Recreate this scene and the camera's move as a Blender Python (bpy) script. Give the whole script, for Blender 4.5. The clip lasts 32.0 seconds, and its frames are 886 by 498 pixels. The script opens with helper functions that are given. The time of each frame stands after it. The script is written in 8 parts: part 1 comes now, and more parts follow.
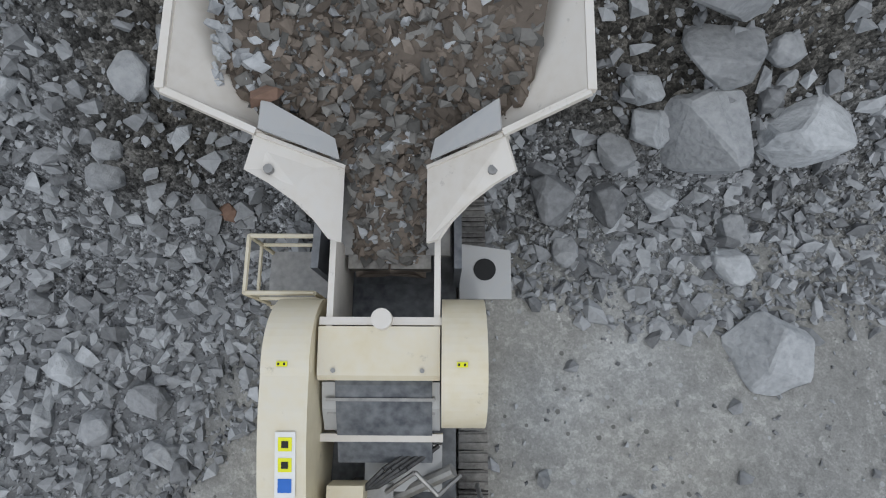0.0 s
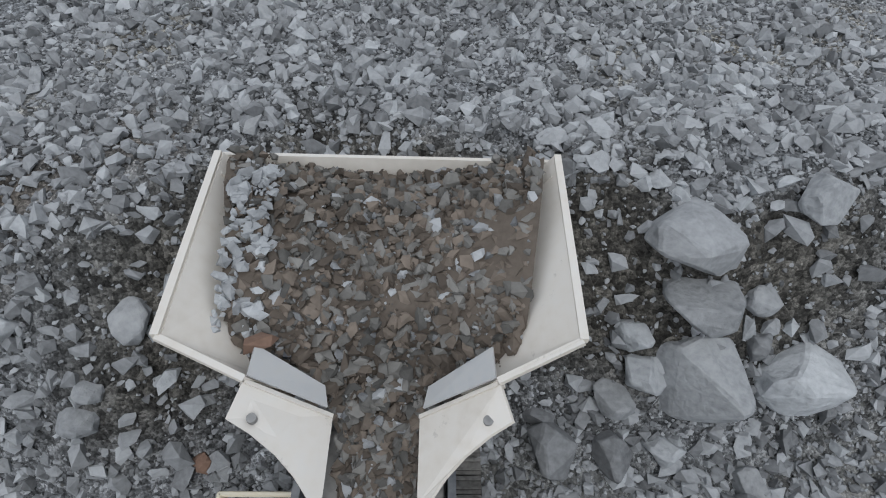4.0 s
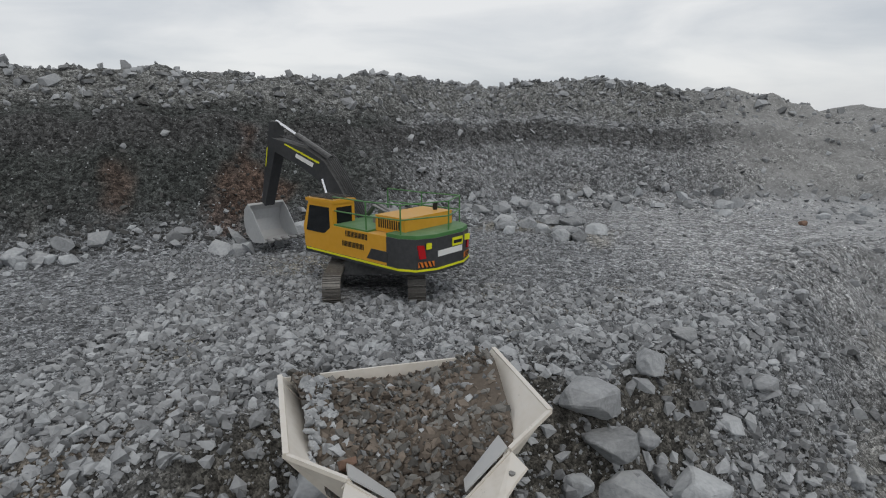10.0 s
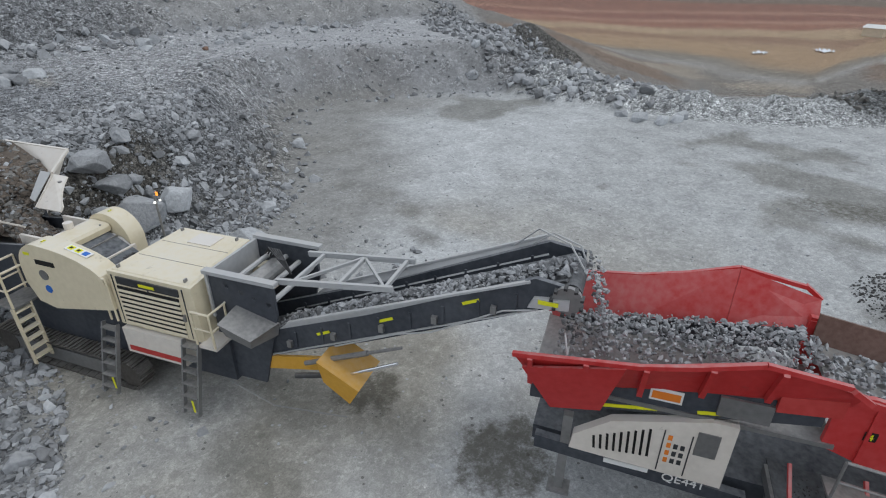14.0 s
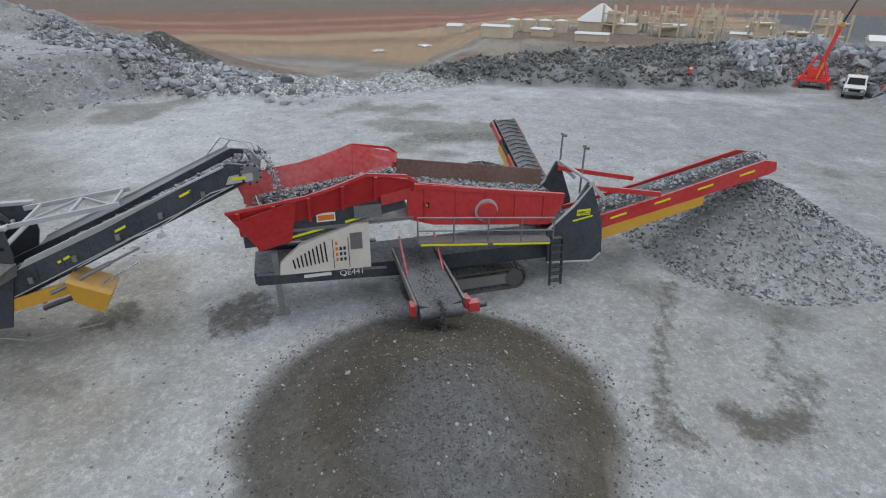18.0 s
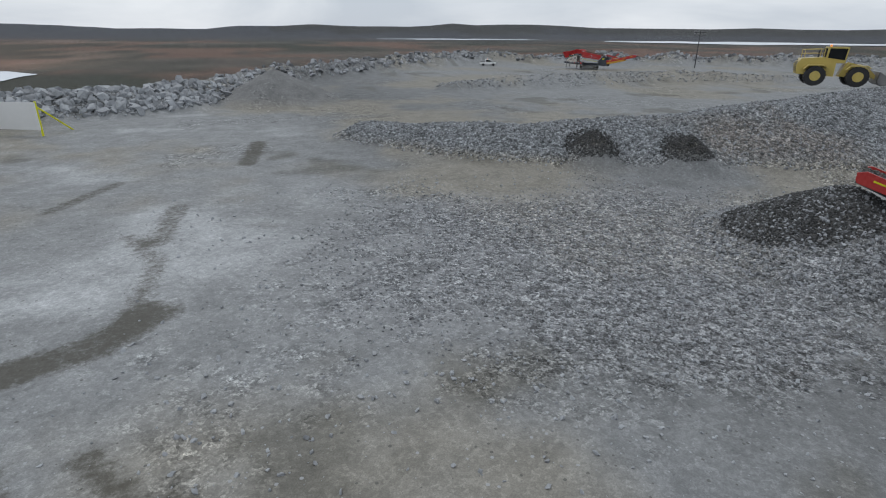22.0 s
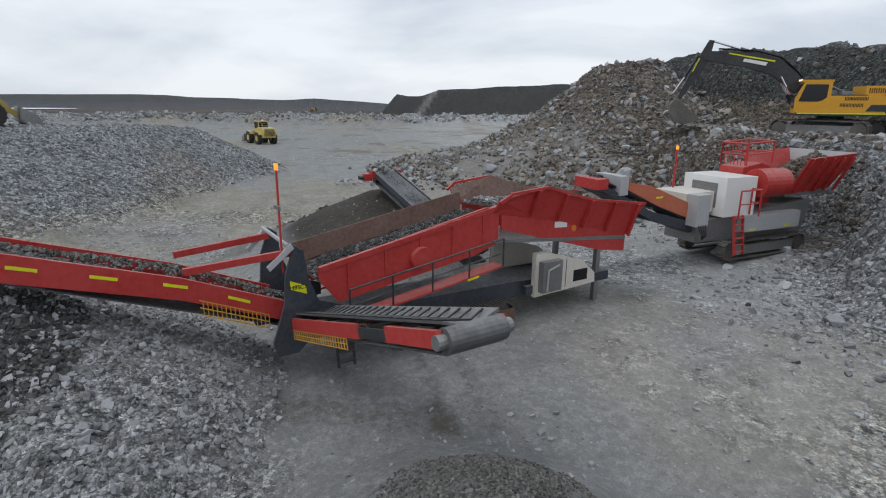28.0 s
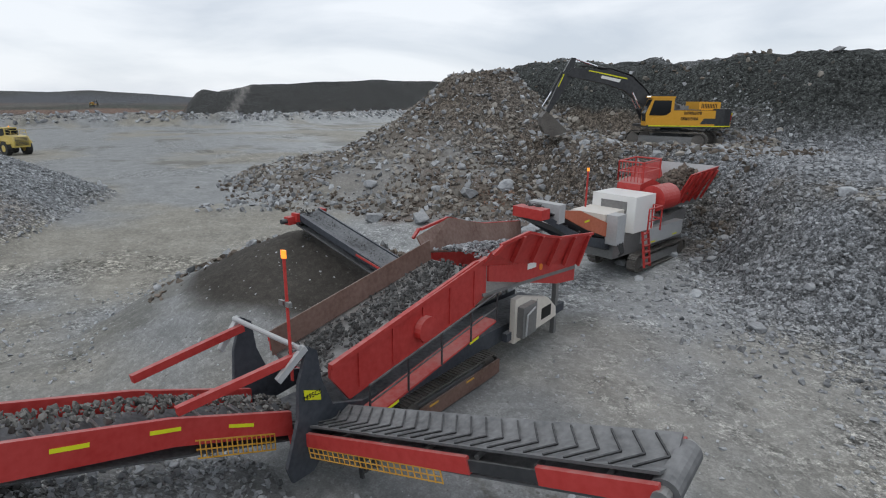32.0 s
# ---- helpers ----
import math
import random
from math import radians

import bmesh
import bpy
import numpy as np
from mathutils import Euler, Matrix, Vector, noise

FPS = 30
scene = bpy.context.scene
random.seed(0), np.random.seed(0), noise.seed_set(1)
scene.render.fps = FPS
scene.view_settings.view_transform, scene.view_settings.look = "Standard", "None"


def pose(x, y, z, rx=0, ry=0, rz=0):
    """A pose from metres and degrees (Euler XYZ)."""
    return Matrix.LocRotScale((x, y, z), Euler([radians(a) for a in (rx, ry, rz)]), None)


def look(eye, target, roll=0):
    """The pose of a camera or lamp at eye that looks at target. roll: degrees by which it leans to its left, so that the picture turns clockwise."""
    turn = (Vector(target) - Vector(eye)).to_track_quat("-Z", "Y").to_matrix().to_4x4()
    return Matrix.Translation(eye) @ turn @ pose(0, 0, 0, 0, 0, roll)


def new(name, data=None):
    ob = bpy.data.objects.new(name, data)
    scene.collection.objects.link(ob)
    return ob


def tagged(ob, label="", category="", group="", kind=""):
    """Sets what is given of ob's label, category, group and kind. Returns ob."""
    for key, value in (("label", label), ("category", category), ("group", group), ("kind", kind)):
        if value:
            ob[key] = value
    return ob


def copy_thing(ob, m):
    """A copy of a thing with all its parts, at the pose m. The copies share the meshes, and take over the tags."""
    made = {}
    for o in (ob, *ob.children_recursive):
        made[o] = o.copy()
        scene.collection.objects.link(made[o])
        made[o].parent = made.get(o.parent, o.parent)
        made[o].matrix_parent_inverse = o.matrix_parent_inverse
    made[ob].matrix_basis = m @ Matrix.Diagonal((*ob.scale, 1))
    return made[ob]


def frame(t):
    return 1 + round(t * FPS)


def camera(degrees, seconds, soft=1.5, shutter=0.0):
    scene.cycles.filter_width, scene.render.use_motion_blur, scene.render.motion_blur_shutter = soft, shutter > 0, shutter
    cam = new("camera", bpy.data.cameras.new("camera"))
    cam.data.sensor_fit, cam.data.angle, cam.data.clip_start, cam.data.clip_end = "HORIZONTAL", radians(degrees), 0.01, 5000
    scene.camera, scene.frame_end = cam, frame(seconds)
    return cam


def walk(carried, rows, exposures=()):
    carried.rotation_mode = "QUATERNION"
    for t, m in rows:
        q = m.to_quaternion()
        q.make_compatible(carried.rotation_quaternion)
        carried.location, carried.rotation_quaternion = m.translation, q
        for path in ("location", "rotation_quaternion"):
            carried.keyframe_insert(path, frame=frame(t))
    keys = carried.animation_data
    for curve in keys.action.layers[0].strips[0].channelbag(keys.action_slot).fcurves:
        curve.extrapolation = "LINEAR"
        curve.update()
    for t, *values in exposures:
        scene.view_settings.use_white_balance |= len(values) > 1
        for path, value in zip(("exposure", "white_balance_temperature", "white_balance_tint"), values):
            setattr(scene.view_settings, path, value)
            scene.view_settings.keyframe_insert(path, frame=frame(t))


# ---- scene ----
cam = camera(78.0, 32.0, 1.1)
PATH = [
    (0, (-0.228, -2.216, 10.975), (-0.404, -1.799, 9.026), -0.6),
    (0.5, (-0.239, -2.188, 10.987), (-0.417, -1.76, 9.042), -0.0),
    (1, (-0.234, -2.215, 10.973), (-0.431, -1.709, 9.048), 0.8),
    (1.5, (-0.236, -2.213, 10.962), (-0.459, -1.648, 9.057), 0.6),
    (2, (-0.235, -2.209, 10.956), (-0.505, -1.535, 9.093), 0.5),
    (2.5, (-0.236, -2.21, 10.945), (-0.56, -1.405, 9.142), 0.5),
    (4.5, (-0.302, -2.052, 10.888), (-0.846, -0.733, 9.487), 0.4),
    (5, (-0.114, -2.049, 10.85), (-0.74, -0.51, 9.737), -0.2),
    (5.5, (-0.116, -2.084, 10.842), (-0.638, -0.328, 10.041), -0.1),
    (6, (-0.14, -2.153, 10.822), (-0.612, -0.268, 10.348), -0.1),
    (6.5, (-0.145, -2.201, 10.746), (-0.592, -0.306, 10.289), -0.0),
    (7, (-0.136, -2.195, 10.739), (-0.565, -0.295, 10.284), -0.1),
    (7.5, (-0.194, -2.321, 10.767), (-0.609, -0.418, 10.31), -0.0),
    (8, (-0.29, -2.918, 10.771), (-0.702, -1.015, 10.314), -0.1),
    (8.5, (-0.434, -4.002, 10.824), (-0.854, -2.101, 10.364), -0.2),
    (9, (-0.668, -5.313, 10.822), (-1.075, -3.41, 10.361), -0.1),
    (9.5, (-0.863, -6.705, 10.849), (-1.235, -4.795, 10.386), -0.2),
    (10, (-1.001, -8.174, 10.836), (-1.184, -6.238, 10.369), -0.2),
    (10.5, (-1.163, -9.744, 10.825), (-1.142, -7.812, 10.307), -0.3),
    (11, (-1.424, -11.216, 10.85), (-1.272, -9.314, 10.249), -0.3),
    (11.5, (-1.683, -12.748, 10.955), (-1.425, -10.886, 10.272), -0.3),
    (12, (-1.982, -14.321, 11.039), (-1.511, -12.542, 10.257), -0.4),
    (12.5, (-2.542, -15.815, 11.084), (-1.853, -14.156, 10.204), -0.1),
    (13, (-3.134, -17.235, 11.139), (-2.192, -15.739, 10.203), -0.1),
    (13.5, (-3.895, -18.512, 11.161), (-2.738, -17.177, 10.222), 0.1),
    (14, (-4.761, -19.627, 11.143), (-3.438, -18.46, 10.201), 0.2),
    (14.5, (-5.742, -20.586, 11.164), (-4.325, -19.533, 10.223), 0.3),
    (15, (-6.812, -21.454, 11.172), (-5.266, -20.601, 10.233), 0.3),
    (15.5, (-7.945, -22.102, 11.192), (-6.308, -21.441, 10.252), 0.4),
    (17.5, (-11.6, -23.289, 10.768), (-9.828, -23.065, 9.867), 0.3),
    (18, (-11.589, -23.23, 10.775), (-9.816, -23.023, 9.872), 0.4),
    (18.5, (-11.523, -23.233, 10.817), (-9.75, -23.036, 9.913), 0.5),
    (19, (-11.473, -23.273, 10.859), (-9.691, -23.217, 9.952), 0.5),
    (19.5, (-11.482, -23.309, 10.845), (-9.715, -23.55, 9.938), 0.6),
    (20, (-11.426, -23.518, 10.729), (-9.837, -24.329, 9.825), 0.7),
    (20.5, (-11.102, -24.183, 10.335), (-10.009, -25.598, 9.441), 0.6),
    (21, (-10.815, -25.579, 10.041), (-10.429, -27.326, 9.146), 0.6),
    (21.5, (-11.033, -27.346, 9.839), (-11.153, -29.131, 8.945), 0.4),
    (22, (-11.571, -29.163, 9.679), (-12.231, -30.901, 8.942), 0.4),
    (22.5, (-12.444, -30.83, 9.402), (-13.712, -32.295, 8.905), 0.0),
    (23, (-13.777, -32.507, 9.09), (-15.354, -33.63, 8.589), -0.2),
    (23.5, (-15.484, -33.755, 8.733), (-17.225, -34.6, 8.228), -0.2),
    (24, (-17.35, -34.605, 8.475), (-19.156, -35.3, 7.968), -0.1),
    (24.5, (-19.442, -35.043, 8.178), (-21.256, -35.716, 7.671), 0.0),
    (25, (-21.388, -35.132, 7.853), (-23.226, -35.735, 7.343), 0.1),
    (25.5, (-23.254, -35.236, 7.368), (-25.128, -35.714, 6.861), 0.0),
    (26, (-24.497, -35.36, 7.041), (-26.407, -35.665, 6.532), -0.5),
    (26.5, (-25.481, -35.654, 6.965), (-27.406, -35.837, 6.453), -0.3),
    (28.5, (-28.115, -37.612, 6.642), (-30.03, -37.352, 6.129), 0.6),
    (29, (-28.941, -38.004, 6.546), (-30.848, -37.688, 6.031), 0.6),
    (29.5, (-30.017, -38.197, 6.517), (-31.921, -37.867, 6.001), 0.6),
    (30, (-30.843, -38.221, 6.887), (-32.747, -37.893, 6.37), 0.7),
    (30.5, (-31.039, -38.231, 7.538), (-32.942, -37.899, 7.02), 0.7),
    (31, (-31.133, -38.674, 8.022), (-33.033, -38.325, 7.505), 0.7),
    (31.5, (-30.943, -39.878, 8.263), (-32.79, -39.326, 7.73), 0.6),
    (32, (-30.906, -41.656, 8.25), (-32.665, -40.867, 7.718), 0.5),
]
EXPOSURES = [(t, stops, kelvin, 9) for t, stops, kelvin in ((0, 0.0, 6150), (4, 0.1, 6200), (6, 0.2, 6550), (8, -0.05, 6650), (11, -0.22, 6500), (13, 0.0, 6250), (15, 0.1, 6150), (17.5, 0.17, 6150), (19, 0.15, 6150), (21, -0.06, 6200), (23, -0.28, 6150), (26, -0.15, 6200), (30, 0.0, 6250), (32, 0.0, 6250))]
walk(cam, [(t, look(eye, target, roll)) for t, eye, target, roll in PATH], EXPOSURES)

# ---- light ----
world = bpy.data.worlds.new("overcast_sky")
scene.world = world
world.use_nodes = True
wn, wl = world.node_tree.nodes, world.node_tree.links
wn.clear()
w_out = wn.new("ShaderNodeOutputWorld")
w_bg = wn.new("ShaderNodeBackground")
w_sky = wn.new("ShaderNodeTexSky")
w_sky.sky_type = "NISHITA"
w_sky.sun_disc = False
w_sky.sun_elevation = radians(52)
w_sky.sun_rotation = radians(150)
w_scale = wn.new("ShaderNodeVectorMath")
w_scale.operation = "SCALE"
w_scale.inputs["Scale"].default_value = 0.11
w_co = wn.new("ShaderNodeTexCoord")
w_map = wn.new("ShaderNodeMapping")
w_map.inputs["Scale"].default_value = (1.3, 1.3, 5.0)
w_noise = wn.new("ShaderNodeTexNoise")
w_noise.inputs["Scale"].default_value = 1.7
w_noise.inputs["Detail"].default_value = 10
w_noise.inputs["Distortion"].default_value = 0.4
w_ramp = wn.new("ShaderNodeValToRGB")
w_ramp.color_ramp.elements[0].position = 0.36
w_ramp.color_ramp.elements[0].color = (0.66, 0.70, 0.76, 1)
w_ramp.color_ramp.elements[1].position = 0.60
w_ramp.color_ramp.elements[1].color = (0.97, 0.98, 1.0, 1)
w_mix = wn.new("ShaderNodeMix")
w_mix.data_type = "RGBA"
w_mix.inputs["Factor"].default_value = 0.9
wl.new(w_co.outputs["Generated"], w_map.inputs["Vector"])
wl.new(w_map.outputs["Vector"], w_noise.inputs["Vector"])
wl.new(w_noise.outputs["Fac"], w_ramp.inputs["Fac"])
wl.new(w_sky.outputs["Color"], w_scale.inputs[0])
wl.new(w_scale.outputs["Vector"], w_mix.inputs["A"])
wl.new(w_ramp.outputs["Color"], w_mix.inputs["B"])
wl.new(w_mix.outputs["Result"], w_bg.inputs["Color"])
w_bg.inputs["Strength"].default_value = 1.0
wl.new(w_bg.outputs["Background"], w_out.inputs["Surface"])
sun_data = bpy.data.lights.new("sun", "SUN")
sun_data.energy = 0.6
sun_data.angle = radians(14)
sun_data.color = (1.0, 0.97, 0.92)
sun = new("sun", sun_data)
sun.matrix_world = look((0, 0, 60), (-18, 31, 0))
SUN_TO = (Vector((-18, 31, -60))).normalized()
w_sky.sun_rotation = math.atan2(-SUN_TO.x, -SUN_TO.y)
w_sky.sun_elevation = math.asin(-SUN_TO.z)


# ---- materials ----
def material(name, color, rough=0.6, metal=0.0, dust=0.0, grain=0.12, scale=3.0, bump=0.0, tone=None, island=0.0, dust_color=(0.42, 0.41, 0.39), wear=0.0):
    m = bpy.data.materials.new(name)
    m.use_nodes = True
    nt = m.node_tree
    n, l = nt.nodes, nt.links
    b = n["Principled BSDF"]
    geo = n.new("ShaderNodeNewGeometry")
    fine = n.new("ShaderNodeTexNoise")
    fine.inputs["Scale"].default_value = scale * 6
    fine.inputs["Detail"].default_value = 6
    wide = n.new("ShaderNodeTexNoise")
    wide.inputs["Scale"].default_value = scale * 0.6
    wide.inputs["Detail"].default_value = 4
    l.new(geo.outputs["Position"], fine.inputs["Vector"])
    l.new(geo.outputs["Position"], wide.inputs["Vector"])
    both = n.new("ShaderNodeMath")
    both.operation = "ADD"
    l.new(fine.outputs["Fac"], both.inputs[0])
    l.new(wide.outputs["Fac"], both.inputs[1])
    rng = n.new("ShaderNodeMapRange")
    rng.inputs["From Min"].default_value = 0.6
    rng.inputs["From Max"].default_value = 1.4
    rng.inputs["To Min"].default_value = 1 - grain
    rng.inputs["To Max"].default_value = 1 + grain
    l.new(both.outputs[0], rng.inputs["Value"])
    value = rng.outputs["Result"]
    if island:
        ri = n.new("ShaderNodeMapRange")
        ri.inputs["To Min"].default_value = 1 - island
        ri.inputs["To Max"].default_value = 1 + island
        l.new(geo.outputs["Random Per Island"], ri.inputs["Value"])
        mm = n.new("ShaderNodeMath")
        mm.operation = "MULTIPLY"
        l.new(value, mm.inputs[0])
        l.new(ri.outputs["Result"], mm.inputs[1])
        value = mm.outputs[0]
    scl = n.new("ShaderNodeVectorMath")
    scl.operation = "SCALE"
    if tone:
        at = n.new("ShaderNodeAttribute")
        at.attribute_name = tone
        l.new(at.outputs["Color"], scl.inputs[0])
    else:
        scl.inputs[0].default_value = color
    l.new(value, scl.inputs["Scale"])
    col = scl.outputs["Vector"]
    if dust:
        sep = n.new("ShaderNodeSeparateXYZ")
        l.new(geo.outputs["Normal"], sep.inputs[0])
        up = n.new("ShaderNodeMapRange")
        up.inputs["From Min"].default_value = -0.1
        up.inputs["From Max"].default_value = 0.9
        up.inputs["To Min"].default_value = 0.12
        l.new(sep.outputs["Z"], up.inputs["Value"])
        spot = n.new("ShaderNodeMapRange")
        spot.inputs["From Min"].default_value = 0.55
        spot.inputs["From Max"].default_value = 1.5 - 0.35 * dust
        spot.clamp = True
        l.new(both.outputs[0], spot.inputs["Value"])
        mul = n.new("ShaderNodeMath")
        mul.operation = "MULTIPLY"
        l.new(up.outputs["Result"], mul.inputs[0])
        l.new(spot.outputs["Result"], mul.inputs[1])
        amount = n.new("ShaderNodeMath")
        amount.operation = "MULTIPLY"
        amount.inputs[1].default_value = min(1.0, dust * 1.3)
        l.new(mul.outputs[0], amount.inputs[0])
        mix = n.new("ShaderNodeMix")
        mix.data_type = "RGBA"
        l.new(amount.outputs[0], mix.inputs["Factor"])
        l.new(col, mix.inputs["A"])
        mix.inputs["B"].default_value = (*dust_color, 1)
        col = mix.outputs["Result"]
    if wear:
        wm = n.new("ShaderNodeMapRange")
        wm.inputs["From Min"].default_value = 0.62
        wm.inputs["From Max"].default_value = 0.72
        wt = n.new("ShaderNodeTexNoise")
        wt.inputs["Scale"].default_value = 2.2
        wt.inputs["Detail"].default_value = 8
        wt.inputs["Roughness"].default_value = 0.75
        l.new(geo.outputs["Position"], wt.inputs["Vector"])
        l.new(wt.outputs["Fac"], wm.inputs["Value"])
        wf = n.new("ShaderNodeMath")
        wf.operation = "MULTIPLY"
        wf.inputs[1].default_value = wear
        l.new(wm.outputs["Result"], wf.inputs[0])
        mix2 = n.new("ShaderNodeMix")
        mix2.data_type = "RGBA"
        l.new(wf.outputs[0], mix2.inputs["Factor"])
        l.new(col, mix2.inputs["A"])
        mix2.inputs["B"].default_value = (0.09, 0.075, 0.065, 1)
        col = mix2.outputs["Result"]
    l.new(col, b.inputs["Base Color"])
    b.inputs["Roughness"].default_value = rough
    b.inputs["Metallic"].default_value = metal
    b.inputs["Specular IOR Level"].default_value = 0.3
    if bump:
        bp = n.new("ShaderNodeBump")
        bp.inputs["Strength"].default_value = bump
        bp.inputs["Distance"].default_value = 0.05
        l.new(fine.outputs["Fac"], bp.inputs["Height"])
        l.new(bp.outputs["Normal"], b.inputs["Normal"])
    return m


def glow(name, color, strength):
    m = bpy.data.materials.new(name)
    m.use_nodes = True
    b = m.node_tree.nodes["Principled BSDF"]
    b.inputs["Base Color"].default_value = (*color, 1)
    b.inputs["Emission Color"].default_value = (*color, 1)
    b.inputs["Emission Strength"].default_value = strength
    return m


def ground_material():
    """Quarry ground: the tone of each place, gravel where the tone's alpha is high, wet mud where the mud value is high."""
    m = bpy.data.materials.new("ground_rock")
    m.use_nodes = True
    n, l = m.node_tree.nodes, m.node_tree.links
    b = n["Principled BSDF"]
    b.inputs["Roughness"].default_value = 0.95
    b.inputs["Specular IOR Level"].default_value = 0.2
    geo = n.new("ShaderNodeNewGeometry")
    tone, mud = n.new("ShaderNodeAttribute"), n.new("ShaderNodeAttribute")
    tone.attribute_name, mud.attribute_name = "tone", "mud"

    def fill(socket, value):
        if hasattr(value, "is_linked"):
            l.new(value, socket)
        else:
            socket.default_value = value

    def math_node(op, a, c):
        q = n.new("ShaderNodeMath")
        q.operation = op
        fill(q.inputs[0], a)
        fill(q.inputs[1], c)
        return q.outputs[0]

    def noise_node(scale, detail, hard=0.6):
        q = n.new("ShaderNodeTexNoise")
        q.inputs["Scale"].default_value, q.inputs["Detail"].default_value, q.inputs["Roughness"].default_value = scale, detail, hard
        l.new(geo.outputs["Position"], q.inputs["Vector"])
        return q.outputs["Fac"]

    def span(value, a, c, to_a, to_c, smooth=False):
        q = n.new("ShaderNodeMapRange")
        if smooth:
            q.interpolation_type = "SMOOTHSTEP"
        fill(q.inputs["Value"], value)
        for key, v in (("From Min", a), ("From Max", c), ("To Min", to_a), ("To Max", to_c)):
            q.inputs[key].default_value = v
        return q.outputs["Result"]

    def blend(k, a, c):
        q = n.new("ShaderNodeMix")
        q.data_type = "RGBA"
        fill(q.inputs["Factor"], k)
        fill(q.inputs["A"], a)
        fill(q.inputs["B"], c)
        return q.outputs["Result"]

    value = math_node("MULTIPLY", span(noise_node(0.55, 6, 0.65), 0.3, 0.7, 0.82, 1.18), span(noise_node(3.6, 9, 0.72), 0.3, 0.7, 0.86, 1.14))
    value = math_node("MULTIPLY", value, span(noise_node(22.0, 5, 0.7), 0.3, 0.7, 0.82, 1.18))
    patch = math_node("SUBTRACT", noise_node(0.9, 7, 0.65), 0.5)
    gravel = span(math_node("ADD", tone.outputs["Alpha"], math_node("MULTIPLY", patch, 1.1)), 0.22, 0.6, 0.18, 1.0, True)
    cells, relief = None, None
    for size, amount, deep in ((4.2, 0.50, 1.0), (9.5, 0.55, 0.6), (24.0, 0.50, 0.25)):
        vor = n.new("ShaderNodeTexVoronoi")
        vor.inputs["Scale"].default_value = size
        l.new(geo.outputs["Position"], vor.inputs["Vector"])
        sep = n.new("ShaderNodeSeparateColor")
        l.new(vor.outputs["Color"], sep.inputs[0])
        k = span(sep.outputs[0], 0, 1, 1 - amount, 1 + amount)
        h = math_node("MULTIPLY", vor.outputs["Distance"], deep)
        cells = k if cells is None else math_node("MULTIPLY", cells, k)
        relief = h if relief is None else math_node("ADD", relief, h)
    spread_k = n.new("ShaderNodeMix")
    spread_k.inputs["A"].default_value = 1.0
    l.new(gravel, spread_k.inputs["Factor"])
    l.new(cells, spread_k.inputs["B"])
    value = math_node("MULTIPLY", value, spread_k.outputs["Result"])
    scl = n.new("ShaderNodeVectorMath")
    scl.operation = "SCALE"
    l.new(tone.outputs["Color"], scl.inputs[0])
    l.new(value, scl.inputs["Scale"])
    # scattered chips
    chip = n.new("ShaderNodeTexVoronoi")
    chip.inputs["Scale"].default_value = 6.5
    l.new(geo.outputs["Position"], chip.inputs["Vector"])
    sep = n.new("ShaderNodeSeparateColor")
    l.new(chip.outputs["Color"], sep.inputs[0])
    is_chip = math_node("MULTIPLY", math_node("GREATER_THAN", sep.outputs[1], 0.86), math_node("LESS_THAN", chip.outputs["Distance"], span(sep.outputs[2], 0, 1, 0.12, 0.34)))
    chip_tone = blend(math_node("GREATER_THAN", sep.outputs[0], 0.45), (0.11, 0.108, 0.10, 1), (0.40, 0.41, 0.42, 1))
    col = blend(math_node("MULTIPLY", is_chip, 0.75), scl.outputs["Vector"], chip_tone)
    ragged = math_node("MULTIPLY", math_node("SUBTRACT", noise_node(3.2, 12, 0.8), 0.5), 3.0)
    wet = span(math_node("ADD", mud.outputs["Fac"], ragged), 0.25, 1.15, 0.0, 0.82, True)
    col = blend(wet, col, (0.082, 0.075, 0.058, 1))
    l.new(col, b.inputs["Base Color"])
    fine_bump = n.new("ShaderNodeBump")
    fine_bump.inputs["Strength"].default_value = 0.6
    fine_bump.inputs["Distance"].default_value = 0.05
    l.new(noise_node(6.0, 6, 0.65), fine_bump.inputs["Height"])
    bp = n.new("ShaderNodeBump")
    bp.invert = True
    bp.inputs["Distance"].default_value = 0.10
    l.new(gravel, bp.inputs["Strength"])
    l.new(relief, bp.inputs["Height"])
    l.new(fine_bump.outputs["Normal"], bp.inputs["Normal"])
    l.new(bp.outputs["Normal"], b.inputs["Normal"])
    return m


GROUND = ground_material()
STONE = material("blasted_stone", (0.262, 0.270, 0.278), 0.9, grain=0.24, scale=1.6, bump=0.5, island=0.62, dust=0.35, dust_color=(0.385, 0.39, 0.395))
STONE_PALE = material("pale_stone", (0.35, 0.365, 0.38), 0.9, grain=0.34, scale=1.3, bump=0.9, island=0.3, dust=0.3)
STONE_DARK = material("damp_stone", (0.078, 0.078, 0.076), 0.85, grain=0.25, scale=1.4, bump=0.5, island=0.45)
STONE_BROWN = material("earthy_stone", (0.135, 0.112, 0.092), 0.95, grain=0.25, scale=1.5, bump=0.5, island=0.5)
STONE_MID = material("fine_grey_brown_stone", (0.15, 0.145, 0.135), 0.95, grain=0.25, scale=1.5, bump=0.4, island=0.5)
STONE_TAN = material("weathered_stone", (0.23, 0.212, 0.185), 0.95, grain=0.25, scale=1.3, bump=0.5, island=0.5, dust=0.2, dust_color=(0.30, 0.285, 0.26))
STONE_RUST = material("rusty_rock", (0.18, 0.115, 0.085), 0.95, grain=0.3, scale=1.5, bump=0.5, island=0.3)
